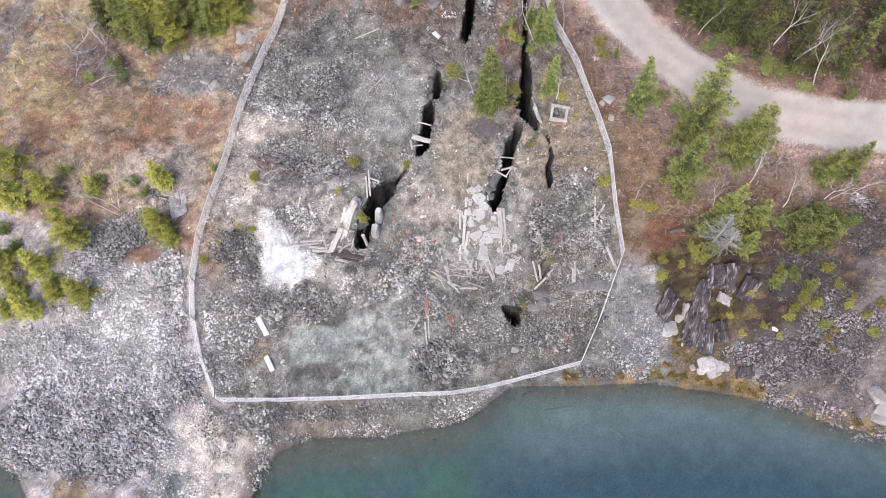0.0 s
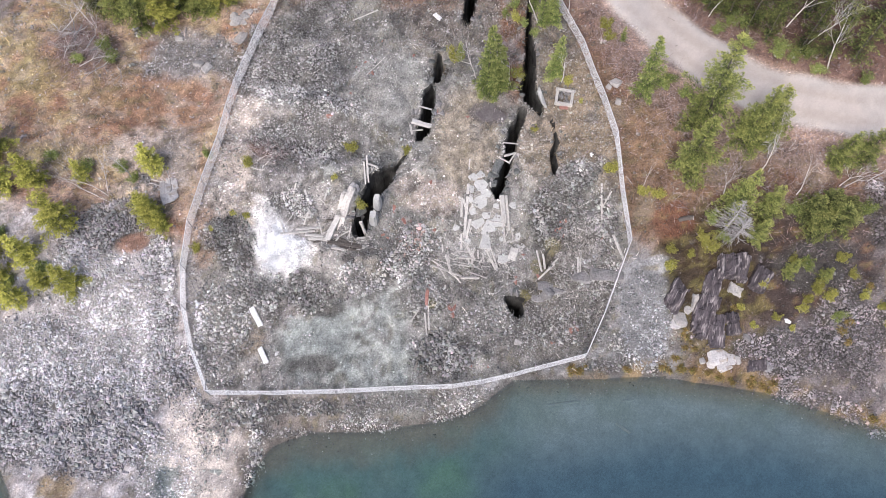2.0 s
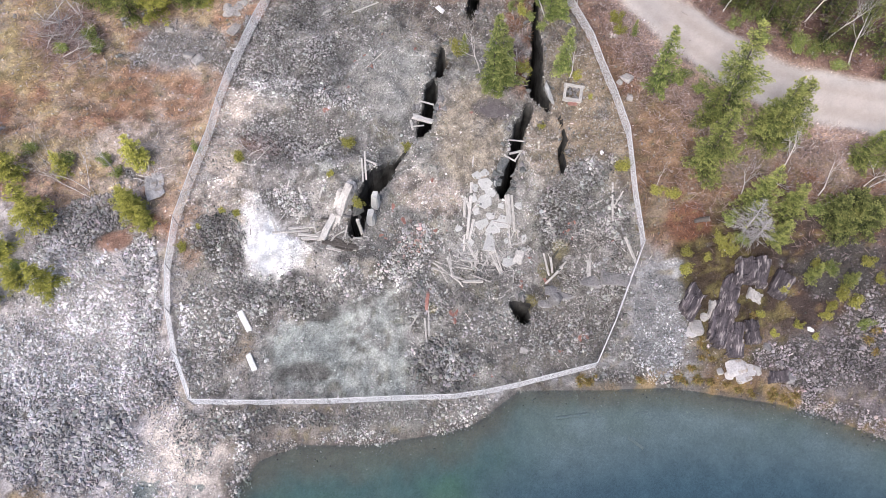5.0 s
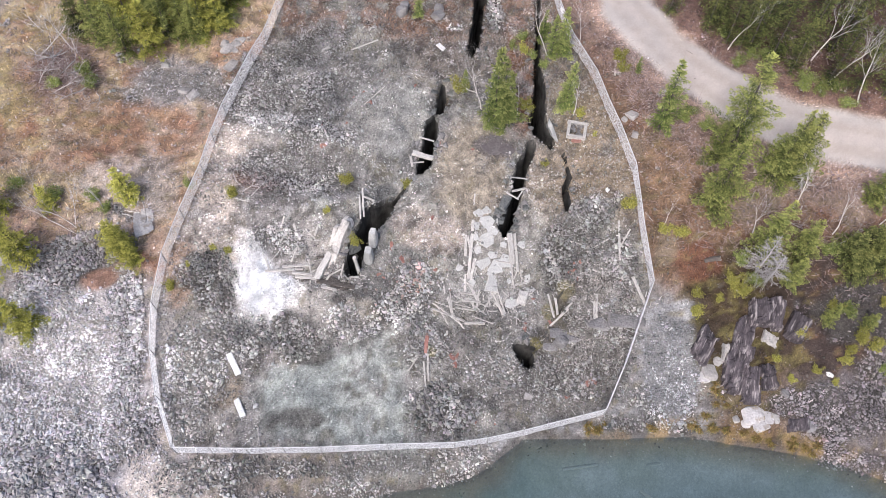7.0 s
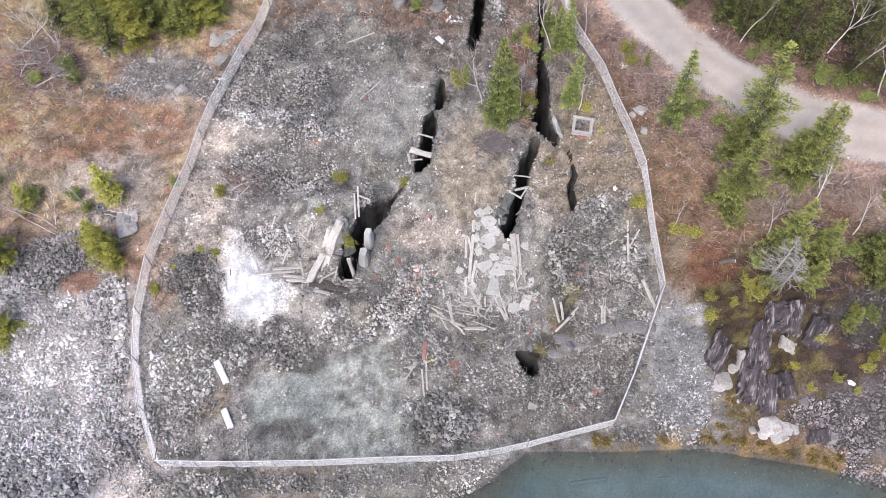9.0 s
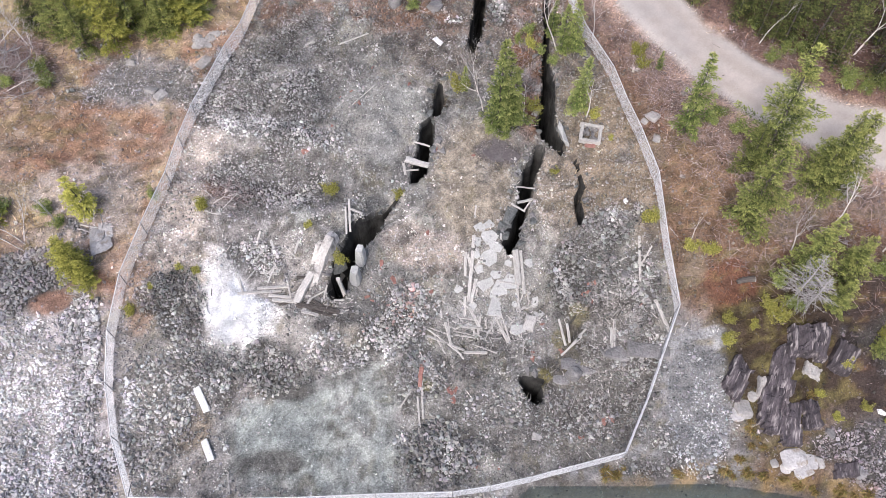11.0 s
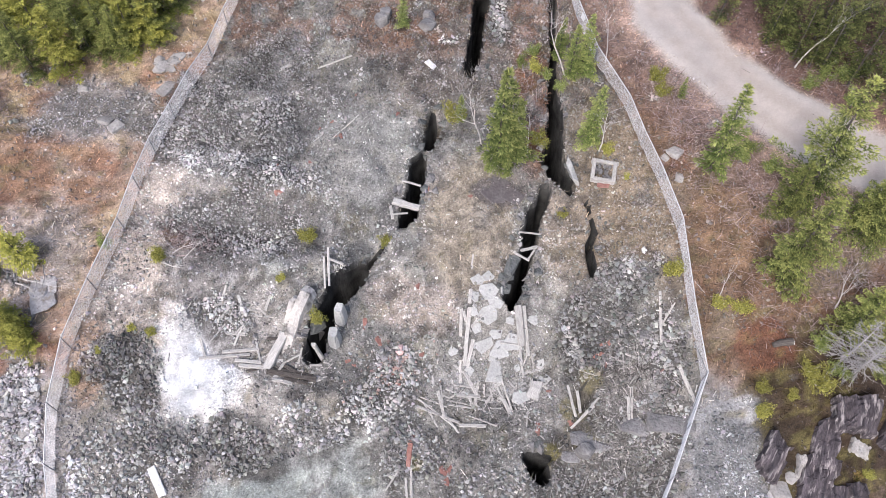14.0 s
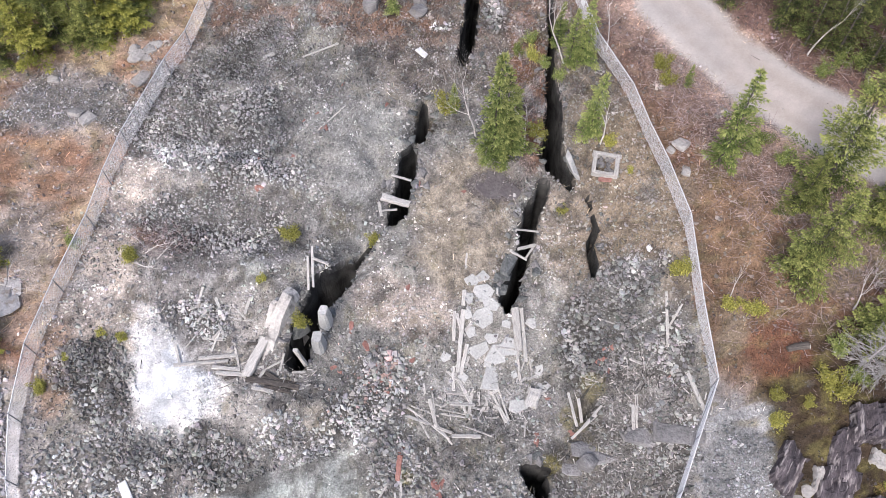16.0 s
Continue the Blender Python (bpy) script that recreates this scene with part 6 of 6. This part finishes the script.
# rock faces in the trench walls
for k, (x, y, s, fx, fy) in enumerate(((4.01, 0.16, 0.75, 0.7, 1.2), (3.69, -0.68, 0.6, 0.8, 1.0), (3.56, -1.27, 0.5, 0.9, 0.8), (4.88, 1.08, 0.5, 0.6, 1.2), (5.62, -0.16, 0.4, 0.7, 1.2), (-1.22, 8.64, 0.4, 0.8, 1), (0.07, 9.09, 0.35, 1, 0.8), (-1.30, 7.26, 0.4, 1, 0.7), (-0.24, 7.70, 0.3, 0.8, 1), (-0.33, 9.87, 0.4, 1, 0.7), (-0.90, 6.70, 0.35, 1.2, 0.6), (-1.56, 6.77, 0.3, 1, 1))):
    boulder(x, y, s, 1060 + k, trench_rock_mat, "dark greenish rock face at the trench's edge", "trench rock faces", (fx, fy, 0.5), "rock_ledge", -14, 0.45, 12, 0.05)

timber(-1.59, -9.48, -1.71, -10.64, 0.28, 1300, rust_mat, "red_post", "faded red painted post lying on rubble", "")

# small splintered planks
for k in range(64):
    cx, cy, rx, ry = ((-10.2, -5.0, 1.1, 0.9), (-7.6, -6.2, 1.2, 0.35), (3.2, -7.0, 1.6, 0.6), (1.4, -7.3, 1.3, 0.6), (4.9, -5.6, 0.5, 0.9), (-10.0, -3.2, 0.9, 0.5), (10.6, -4.8, 0.9, 1.3), (1.7, -3.8, 0.3, 1.4))[k % 8]
    x, y, ang, long = rng.normal(cx, rx), rng.normal(cy, ry), rng.uniform(0, math.pi), rng.uniform(0.35, 1.3)
    x1, y1 = x + math.cos(ang) * long, y + math.sin(ang) * long
    if max(trench_cut(np.array([x, x1, (x + x1) / 2]), np.array([y, y1, (y + y1) / 2]))) < 0.2:
        timber(x, y, x1, y1, rng.uniform(0.07, 0.17), 900 + k, wood_mat, "splintered_plank", "short splintered grey plank on rubble", "splintered planks", 0.4)

# broken blocks along the trench rims
for k in range(190):
    line, halves, deep = TRENCHES[(0, 1, 2, 3, 4, 5, 5, 6, 6, 7, 8, 2, 5, 6, 0)[k % 15]]
    j = int(rng.integers(0, len(line) - 1))
    f, side = rng.uniform(0, 1), rng.choice((-1, 1))
    (ax, ay), (bx, by) = line[j], line[j + 1]
    long = math.hypot(bx - ax, by - ay)
    off = (halves[j] * (1 - f) + halves[j + 1] * f) + rng.gamma(1.2, 0.16) + 0.04
    x, y = ax + f * (bx - ax) - side * (by - ay) / long * off, ay + f * (by - ay) + side * (bx - ax) / long * off
    if trench_cut(np.array([x]), np.array([y]))[0] > 0.3:
        continue
    s = min(0.07 + rng.gamma(1.4, 0.07), 0.34)
    boulder(x, y, s, 1100 + k, trench_rock_mat if k % 2 else rock_mat, "angular grey block on a trench's rim", "rim blocks", (1, rng.uniform(0.6, 1), rng.uniform(0.5, 0.9)), "rim_block", None, 0.35, 20, 0.0)


def sawn_log(x0, y0, x1, y1, thick, seed):
    """A felled log with a pale sawn end."""
    a, b = Vector((x0, y0, ground_z(x0, y0) + thick * 0.4)), Vector((x1, y1, ground_z(x1, y1) + thick * 0.4))
    root = thing("felled_log", Matrix(), "felled grey log with a pale sawn end lying on duff", "log")
    bm = bmesh.new()
    tube(bm, [tuple(a), tuple(a.lerp(b, 0.4) + Vector((0, 0.04, 0.03))), tuple(b)], [thick * 0.35, thick * 0.45, thick * 0.5], 10)
    part("trunk", bm, dark_wood_mat, root)
    bm = bmesh.new()
    way = (b - a).normalized()
    tube(bm, [tuple(b + way * 0.002), tuple(b + way * 0.025)], [thick * 0.48, thick * 0.46], 10)
    part("sawn_end", bm, white_mat, root, "pale sawn end")


for k, q in enumerate(((18.00, -4.80, 19.06, -4.64, 0.42),)):
    sawn_log(*q, k)


# a ledge against the wall in the pit, and the bush that grows on it
ob = part("rock_ledge", rock_bm(1.0, 1195, 22, (0.62, 0.6, 0.45), 0.03, 0.1), trench_rock_mat)
ob.matrix_world = pose(-7.0, -3.35, float(base_height(-7.0, -3.35)) - 0.75, 6, -4, 25)
tagged(ob, "dark rock ledge jammed against the wall in the pit", "rock", "ledges")
bush_at = Matrix.Translation((-6.85, -3.35, float(base_height(-7.0, -3.35)) - 0.4)) @ Matrix.Scale(0.9, 4)
copy_thing(yellow_shrubs[1], bush_at @ Matrix.Diagonal((*(1 / q for q in yellow_shrubs[1].scale), 1)))

# an upright slab on the east rim of the long trench
ob = part("standing_slab", rock_bm(1.0, 1200, 22, (0.22, 1.0, 0.75), 0.03, 0.2), slab_mat)
ob.matrix_world = pose(7.78, 5.55, ground_z(8.3, 5.5) - 0.15, 0, -14, 14)
tagged(ob, "pale upright rock slab leaning at a trench's edge", "rock", "bedrock slabs")


def tussock_mesh(seed, blades=90):
    """A tuft of arching dead grass blades."""
    r = np.random.default_rng(seed)
    ang, out, high = r.uniform(0, 6.28, blades), r.uniform(0.1, 0.5, blades), r.uniform(0.15, 0.42, blades)
    foot = np.stack([r.normal(0, 0.09, blades), r.normal(0, 0.09, blades), np.full(blades, -0.03)], 1)
    way = np.stack([np.cos(ang), np.sin(ang), np.zeros(blades)], 1)
    side = np.stack([-np.sin(ang), np.cos(ang), np.zeros(blades)], 1) * 0.012
    mid = foot + way * (out * 0.45)[:, None] + np.stack([0 * high, 0 * high, high], 1)
    tip = foot + way * out[:, None] + np.stack([0 * high, 0 * high, high * 0.6], 1)
    v = np.stack([foot + side, foot - side, mid + side, mid - side, tip + side * 0.3, tip - side * 0.3], 1).reshape(-1, 3)
    k = (np.arange(blades) * 6)[:, None, None]
    f = (np.array([[0, 1, 3, 2], [2, 3, 5, 4]])[None] + k).reshape(-1, 4)
    tone = np.array((0.29, 0.205, 0.085)) * r.uniform(0.5, 1.4, (blades, 1)) * np.where(r.uniform(0, 1, (blades, 1)) < 0.3, (0.8, 1.05, 0.8), (1.0, 1.0, 1.0))
    return quick_mesh("grass_tussock", v, f, straw_mat, np.repeat(tone, 6, 0))


TUFTS = [tussock_mesh(1210 + k) for k in range(4)]
TUFT_AT = ((17.2, -15.5), (18.1, -15.5), (19.0, -15.5), (20.1, -15.7), (21.0, -16.1), (21.9, -16.4), (23.4, -16.4), (24.1, -16.8), (24.7, -17.1), (32.0, -19.5), (33.1, -19.8), (30.9, -12.4), (30.4, -13.0), (34.2, -10.8), (32.1, -10.1), (30.4, -13.9), (9.9, -15.5), (10.2, -15.6), (9.5, -15.6), (14.0, -15.4), (18.6, -12.9), (22.2, -11.2), (17.7, -14.6), (19.2, -13.9))
for k in range(len(TUFT_AT) * 3):
    x, y = TUFT_AT[k % len(TUFT_AT)]
    x, y = x + rng.normal(0, 0.35) * (k >= len(TUFT_AT)), y + abs(rng.normal(0, 0.3)) * (k >= len(TUFT_AT))
    ob = placed("grass_tussock", TUFTS[k % 4])
    ob.matrix_world = stand(x, y, rng.uniform(0.5, 1.1), rng.uniform(0, 360), sink=0.02)
    tagged(ob, "tuft of dead yellow-brown grass on damp ground", "grass", "grass tussocks")


def silver_spruce(x, y, high, spread, seed):
    """A dead spruce: a bare trunk with whorls of thin silvery boughs and twigs."""
    r = random.Random(seed)
    bm = bmesh.new()
    tube(bm, [(0, 0, -0.1), (0.05, 0, high * 0.5), (0, 0.05, high)], [0.07, 0.045, 0.01], 5)
    h = 0.15
    while h < 0.97:
        for _ in range(4):
            ang = r.uniform(0, 2 * math.pi)
            long = spread * (1 - h) ** 0.7 * r.uniform(0.6, 1.15)
            way = Vector((math.cos(ang), math.sin(ang), r.uniform(-0.15, 0.3)))
            a = Vector((0, 0, h * high))
            tube(bm, [a, a + way * long * 0.5, a + way * long + Vector((0, 0, -0.15 * long))], [0.02, 0.013, 0.005], 3)
            for _ in range(int(5 + 9 * long)):
                f = r.uniform(0.3, 1)
                p = a + way * long * f
                q = p + (way + Vector((r.uniform(-1, 1), r.uniform(-1, 1), r.uniform(-0.8, 0.3))) * 0.9) * long * r.uniform(0.12, 0.3)
                tube(bm, [p, q], [0.009, 0.004], 3)
        h += 0.04
    ob = part("dead_spruce", bm, silver_mat)
    ob.matrix_world = stand(x, y)
    tagged(ob, "silvery dead spruce with dense bare twigs", "tree", "dead trees")


silver_spruce(21.4, -5.7, 5.2, 1.7, 1220)
silver_spruce(22.2, -6.2, 3.6, 1.3, 1221)
silver_spruce(24.9, 0.2, 3.2, 0.9, 1222)

# old logs on the lake bed
sunken_mat = surface("waterlogged_wood", (0.25, 0.285, 0.285), (0.34, 0.37, 0.365), 0.9, 2.0, 9, (1, 6, 6), 0.1, 0.01)
for k, q in enumerate(((7.71, -17.92, 10.12, -17.6, 0.2), (12.93, -19.2, 14.02, -19.9, 0.2), (13.5, -17.6, 14.4, -17.5, 0.16))):
    timber(*q, 1230 + k, sunken_mat, "sunken_log", "waterlogged old log lying on the lake bed", "sunken logs", 0.8)


# ---------------------------------------------------------------- loose stones, sticks and straw
def stone_model(seed, points):
    bm = rock_bm(1.0, seed, points, (1, 1, 1), 0, 0.55)
    bmesh.ops.triangulate(bm, faces=bm.faces)
    v = np.array([tuple(q.co) for q in bm.verts])
    bm.verts.index_update()
    f = np.array([[q.index for q in face.verts] for face in bm.faces])
    bm.free()
    return v, f


def turns(count, r):
    q = r.normal(0, 1, (count, 4))
    q /= np.linalg.norm(q, axis=1, keepdims=True)
    w, x, y, z = q.T
    return np.stack([1 - 2 * (y * y + z * z), 2 * (x * y - z * w), 2 * (x * z + y * w), 2 * (x * y + z * w), 1 - 2 * (x * x + z * z), 2 * (y * z - x * w),
                     2 * (x * z - y * w), 2 * (y * z + x * w), 1 - 2 * (x * x + y * y)], 1).reshape(-1, 3, 3)


def scatter(name, label, x, y, size, tone, r, points=9):
    """Angular stones at the given places, as one mesh."""
    models = [stone_model(1300 + k, points) for k in range(10)]
    z = height(x, y)
    kind = r.integers(0, 10, len(x))
    rot = turns(len(x), r)
    shape = r.uniform(0.6, 1.25, (len(x), 3))
    tone = tone * r.normal(1, 0.03, (len(x), 3))
    verts, faces, tints, base = [], [], [], 0
    for k, (v, f) in enumerate(models):
        w = np.where(kind == k)[0]
        p = np.einsum("nij,nmj->nmi", rot[w], v[None] * shape[w][:, None, :]) * size[w][:, None, None] * 0.5
        p[:, :, 2] *= 0.95
        p += np.stack([x[w], y[w], z[w] + size[w] * 0.30], 1)[:, None, :]
        verts.append(p.reshape(-1, 3))
        faces.append((f[None] + (np.arange(len(w)) * len(v))[:, None, None]).reshape(-1, 3) + base)
        tints.append(np.repeat(tone[w], len(v), 0))
        base += len(w) * len(v)
    me = quick_mesh(name, np.concatenate(verts), np.concatenate(faces), stone_mat, np.clip(np.concatenate(tints), 0, 0.95))
    return tagged(new(name, me), label, "stones", kind="stuff")


def rubble(x, y):
    """Loose stones to the square metre, their usual size and their shade."""
    n1 = rough(x, y, 2.4, 21)
    fenced = inside(FENCE + ((7.0, 60.0), (-11.0, 60.0)), x, y)
    d = np.where(fenced, 36 + 20 * smooth(0.42, 0.62, n1), 9 + 6 * smooth(0.5, 0.65, n1))
    size = np.where(fenced, 0.115, 0.115)
    own = soil(x, y).mean(-1)
    shade = own * 1.12 + 0.02
    for mask, dens, big, grey in heap_masks(x, y):
        d, size, shade = d * (1 - mask) + dens * mask, size * (1 - mask) + big * mask, shade * (1 - mask) + grey * mask

    def calm(mask, dens, big):
        nonlocal d, size
        d, size = d * (1 - mask) + dens * mask, size * (1 - mask) + big * mask

    calm(fenced * inside(SPREAD, x + (n1 - 0.5) * 2, y), 18, 0.075)
    calm(smooth(0.4, 0.65, blob(x, y, -24.6, -6.4, 1.8, 0.9, 15) + (n1 - 0.5) * 0.5), 8, 0.12)
    calm(fenced * smooth(0.3, 0.6, blob(x, y, 8.2, -6.7, 0.6, 1.2)), 90, 0.16)
    calm(fenced * smooth(0.35, 0.6, blob(x, y, 1.6, 2.3, 2.6, 5.0, -12)), 16, 0.09)
    calm(fenced * smooth(0.4, 0.8, blob(x, y, -4.0, 5.5, 2.2, 4.5)), 22, 0.085)
    calm(fenced * smooth(0.25, 0.7, blob(x, y, -13.0, -6.1, 2.0, 2.8)), 2.5, 0.12)
    calm(fenced * smooth(0.45, 0.7, blob(x, y, 3.2, -3.2, 1.3, 2.6)), 3, 0.12)
    d = d * (1 - np.minimum(road_mask(x, y) * 1.5, 1)) * smooth(-1.8, 0.2, y - shore_y(x)) * (functools.reduce(np.minimum, rims(x, y)) > 0.1)
    return d, size, shade


MOST = 128.0
count = int(84 * 46 * MOST)
r = np.random.default_rng(3)
sx, sy = r.uniform(-43, 41, count), r.uniform(-27, 19, count)
dens, usual, shade = rubble(sx, sy)
keep = r.uniform(0, MOST, count) < dens
sx, sy, usual, shade = sx[keep], sy[keep], usual[keep], shade[keep]
big = usual * np.clip(np.exp(r.normal(0, 0.38, len(sx))), 0.4, 2.2)
own = soil(sx, sy)
own /= own.mean(-1, keepdims=True)
tone = (0.35 * own + 0.65 * np.where((sx < -19)[:, None], (0.985, 0.985, 1.04), (0.99, 1.0, 0.985))) * (shade * np.exp(r.normal(0.06, 1, len(sx)) * np.where(sx < -20, 0.17, 0.23)))[:, None]
clump = vnoise(sx, sy, 0.55, 33) + vnoise(sx, sy, 1.2, 34)
tone = tone * np.exp((clump - 1) * np.where(sx < -20, 0.45, 0.75))[:, None]
ruddy = (r.uniform(0, 1, len(sx)) < 0.25 * blob(sx, sy, -2.6, -5.4, 1.8, 1.2))[:, None]
tone = np.where((blob(sx, sy, 15.4, -11.2, 2.2, 4.0) > 0.35)[:, None], tone.mean(-1, keepdims=True) * (0.97, 1.0, 1.04), tone)
tone = np.where((sx > 19)[:, None], tone * (1.03, 0.96, 1.02), tone)
tone = np.where(ruddy, tone * (1.12, 0.84, 0.78), tone)
coarse = big > 0.22
scatter("coarse_rubble", "angular grey broken rock strewn over the slope", sx[coarse], sy[coarse], big[coarse], tone[coarse], r, 10)
scatter("fine_rubble", "small grey stones strewn over gravel", sx[~coarse], sy[~coarse], big[~coarse], tone[~coarse], r, 7)


def slivers(name, label, category, x, y, long, wide, tone, rise, r, material, sides=3):
    """Thin sticks (three-sided) or blades (one-sided), as one mesh."""
    n = len(x)
    ang = r.uniform(0, 2 * math.pi, n)
    tilt = r.normal(0, 1, n) * rise[0] + rise[1]
    way = np.stack([np.cos(ang) * np.cos(tilt), np.sin(ang) * np.cos(tilt), np.sin(tilt)], 1)
    side = np.stack([-np.sin(ang), np.cos(ang), np.zeros(n)], 1) * wide[:, None]
    up = np.array((0, 0, 1.0)) * wide[:, None]
    a = np.stack([x, y, height(x, y) + wide * 0.5 + np.abs(way[:, 2]) * long * rise[2]], 1)
    b, mid = a + way * long[:, None], None
    v = np.stack([a + side, a - side, a + up * 1.4, b + side * 0.6, b - side * 0.6, b + up], 1).reshape(-1, 3)
    k = (np.arange(n) * 6)[:, None, None]
    f = (np.array([[0, 1, 4, 3], [1, 2, 5, 4], [2, 0, 3, 5]])[None] + k).reshape(-1, 4)
    if sides == 1:
        v = v.reshape(n, 6, 3)[:, (0, 1, 4, 3)].reshape(-1, 3)
        f = np.arange(n * 4).reshape(-1, 4)
    me = quick_mesh(name, v, f, material, np.repeat(tone, len(v) // n, 0))
    return tagged(new(name, me), label, category, kind="stuff")


def strew(count, boxes, r):
    xs, ys = [], []
    total = sum(w for *_, w in boxes)
    for cx, cy, rx, ry, w in boxes:
        k = int(count * w / total)
        xs.append(r.normal(cx, rx, k))
        ys.append(r.normal(cy, ry, k))
    x, y = np.concatenate(xs), np.concatenate(ys)
    ok = (trench_cut(x, y) < 0.2) & (y > shore_y(x) + 0.2)
    return x[ok], y[ok]


x, y = strew(6000, ((10.3, -5.3, 0.8, 0.7, 7), (9.8, -6.9, 0.7, 1.2, 6), (9.5, -9.9, 0.6, 1.2, 5), (11.8, -10.4, 0.7, 0.9, 4), (7.9, -10.9, 1.2, 0.8, 3), (3.9, -7.3, 0.9, 0.6, 3), (11.4, -5.0, 0.6, 0.8, 3), (12.2, -6.6, 0.6, 0.9, 2), (3, -7.5, 2.4, 1.2, 5), (10.5, -5.5, 1.6, 1.8, 5), (9, -11.5, 1.8, 1.6, 4), (0, -10, 2.5, 3, 3), (-9.5, -5.2, 1.6, 1.2, 3), (-7, -6.4, 1.5, 0.5, 2), (5, -12, 4, 1.6, 2), (-8, 10, 5, 4, 1), (17, -12, 2.5, 1.5, 2), (0, 0, 12, 12, 3)), r)
n = len(x)
slivers("wood_debris", "bleached splinters and sticks of old timber", "debris", x, y, r.gamma(1.5, 0.12, n) + 0.06, 0.006 + r.gamma(1.2, 0.007, n), np.outer(np.where(r.uniform(0, 1, n) < 0.55, r.uniform(0.05, 0.16, n), r.uniform(0.25, 0.7, n)), (1, 0.96, 0.92)), (0.12, 0.0, 0.3), r, straw_mat)

# straw, twigs and fallen leaves outside the fence and along the tan strips
count = 120000
x, y = r.uniform(-44, 42, count), r.uniform(-14, 21, count)
fenced = inside(FENCE + ((7.0, 60.0), (-11.0, 60.0)), x, y)
want = np.where(fenced, 0.05 + 0.7 * smooth(9, 13, y) + 0.5 * blob(x, y, 6, 11, 2.5, 7), 0.95)
want = want * (1 - road_mask(x, y)) * np.where((x < -15) & ~fenced, smooth(-6, -3.5, y + 0.25 * (x + 25)), 1) * np.where((x > 12) & ~fenced, smooth(-9.5, -5.5, y), 1)
ok = (r.uniform(0, 1, count) < want) & (trench_cut(x, y) < 0.2) & (y > shore_y(x) + 0.5)
x, y = x[ok], y[ok]
n = len(x)
tone = soil(x, y) * r.uniform(0.55, 1.6, (n, 1)) * np.where(r.uniform(0, 1, (n, 1)) < 0.25, (1.5, 1.45, 1.35), (1.0, 0.95, 0.8))
slivers("dry_grass", "dry straw, twigs and dead leaves on the ground", "grass", x, y, r.uniform(0.1, 0.4, n), r.uniform(0.008, 0.024, n), np.clip(tone, 0, 0.8), (0.35, 0.25, 0.0), r, straw_mat, 1)

# purple-grey brush along the road and under the trees
x, y = strew(15000, ((16.5, 6.5, 1.8, 1.8, 4), (14.0, 11.0, 0.9, 2.2, 3), (22, 2.5, 3.5, 1.0, 4), (26, -2.5, 4.0, 2.5, 4), (20, -1, 2.5, 2, 3), (24.5, 11, 5, 1.2, 3), (BRUSH[0], BRUSH[1], 1.6, 1.6, 5), (-30, 12, 3, 2, 2), (-30, -2, 3.5, 2, 3), (-14, 0.6, 1.3, 0.5, 1), (5.5, 10, 0.8, 4, 2)), r)
ok = (road_mask(x, y) < 0.2) & (functools.reduce(np.minimum, rims(x, y)) > 0.6)
x, y = x[ok], y[ok]
n = len(x)
slivers("dead_brush", "tangled purple-grey dead brush on the ground", "brush", x, y, r.uniform(0.2, 0.9, n), r.uniform(0.006, 0.016, n), np.clip(np.outer(r.uniform(0.5, 1.5, n), (0.30, 0.24, 0.235)), 0, 0.7), (0.3, 0.3, 0.0), r, straw_mat)
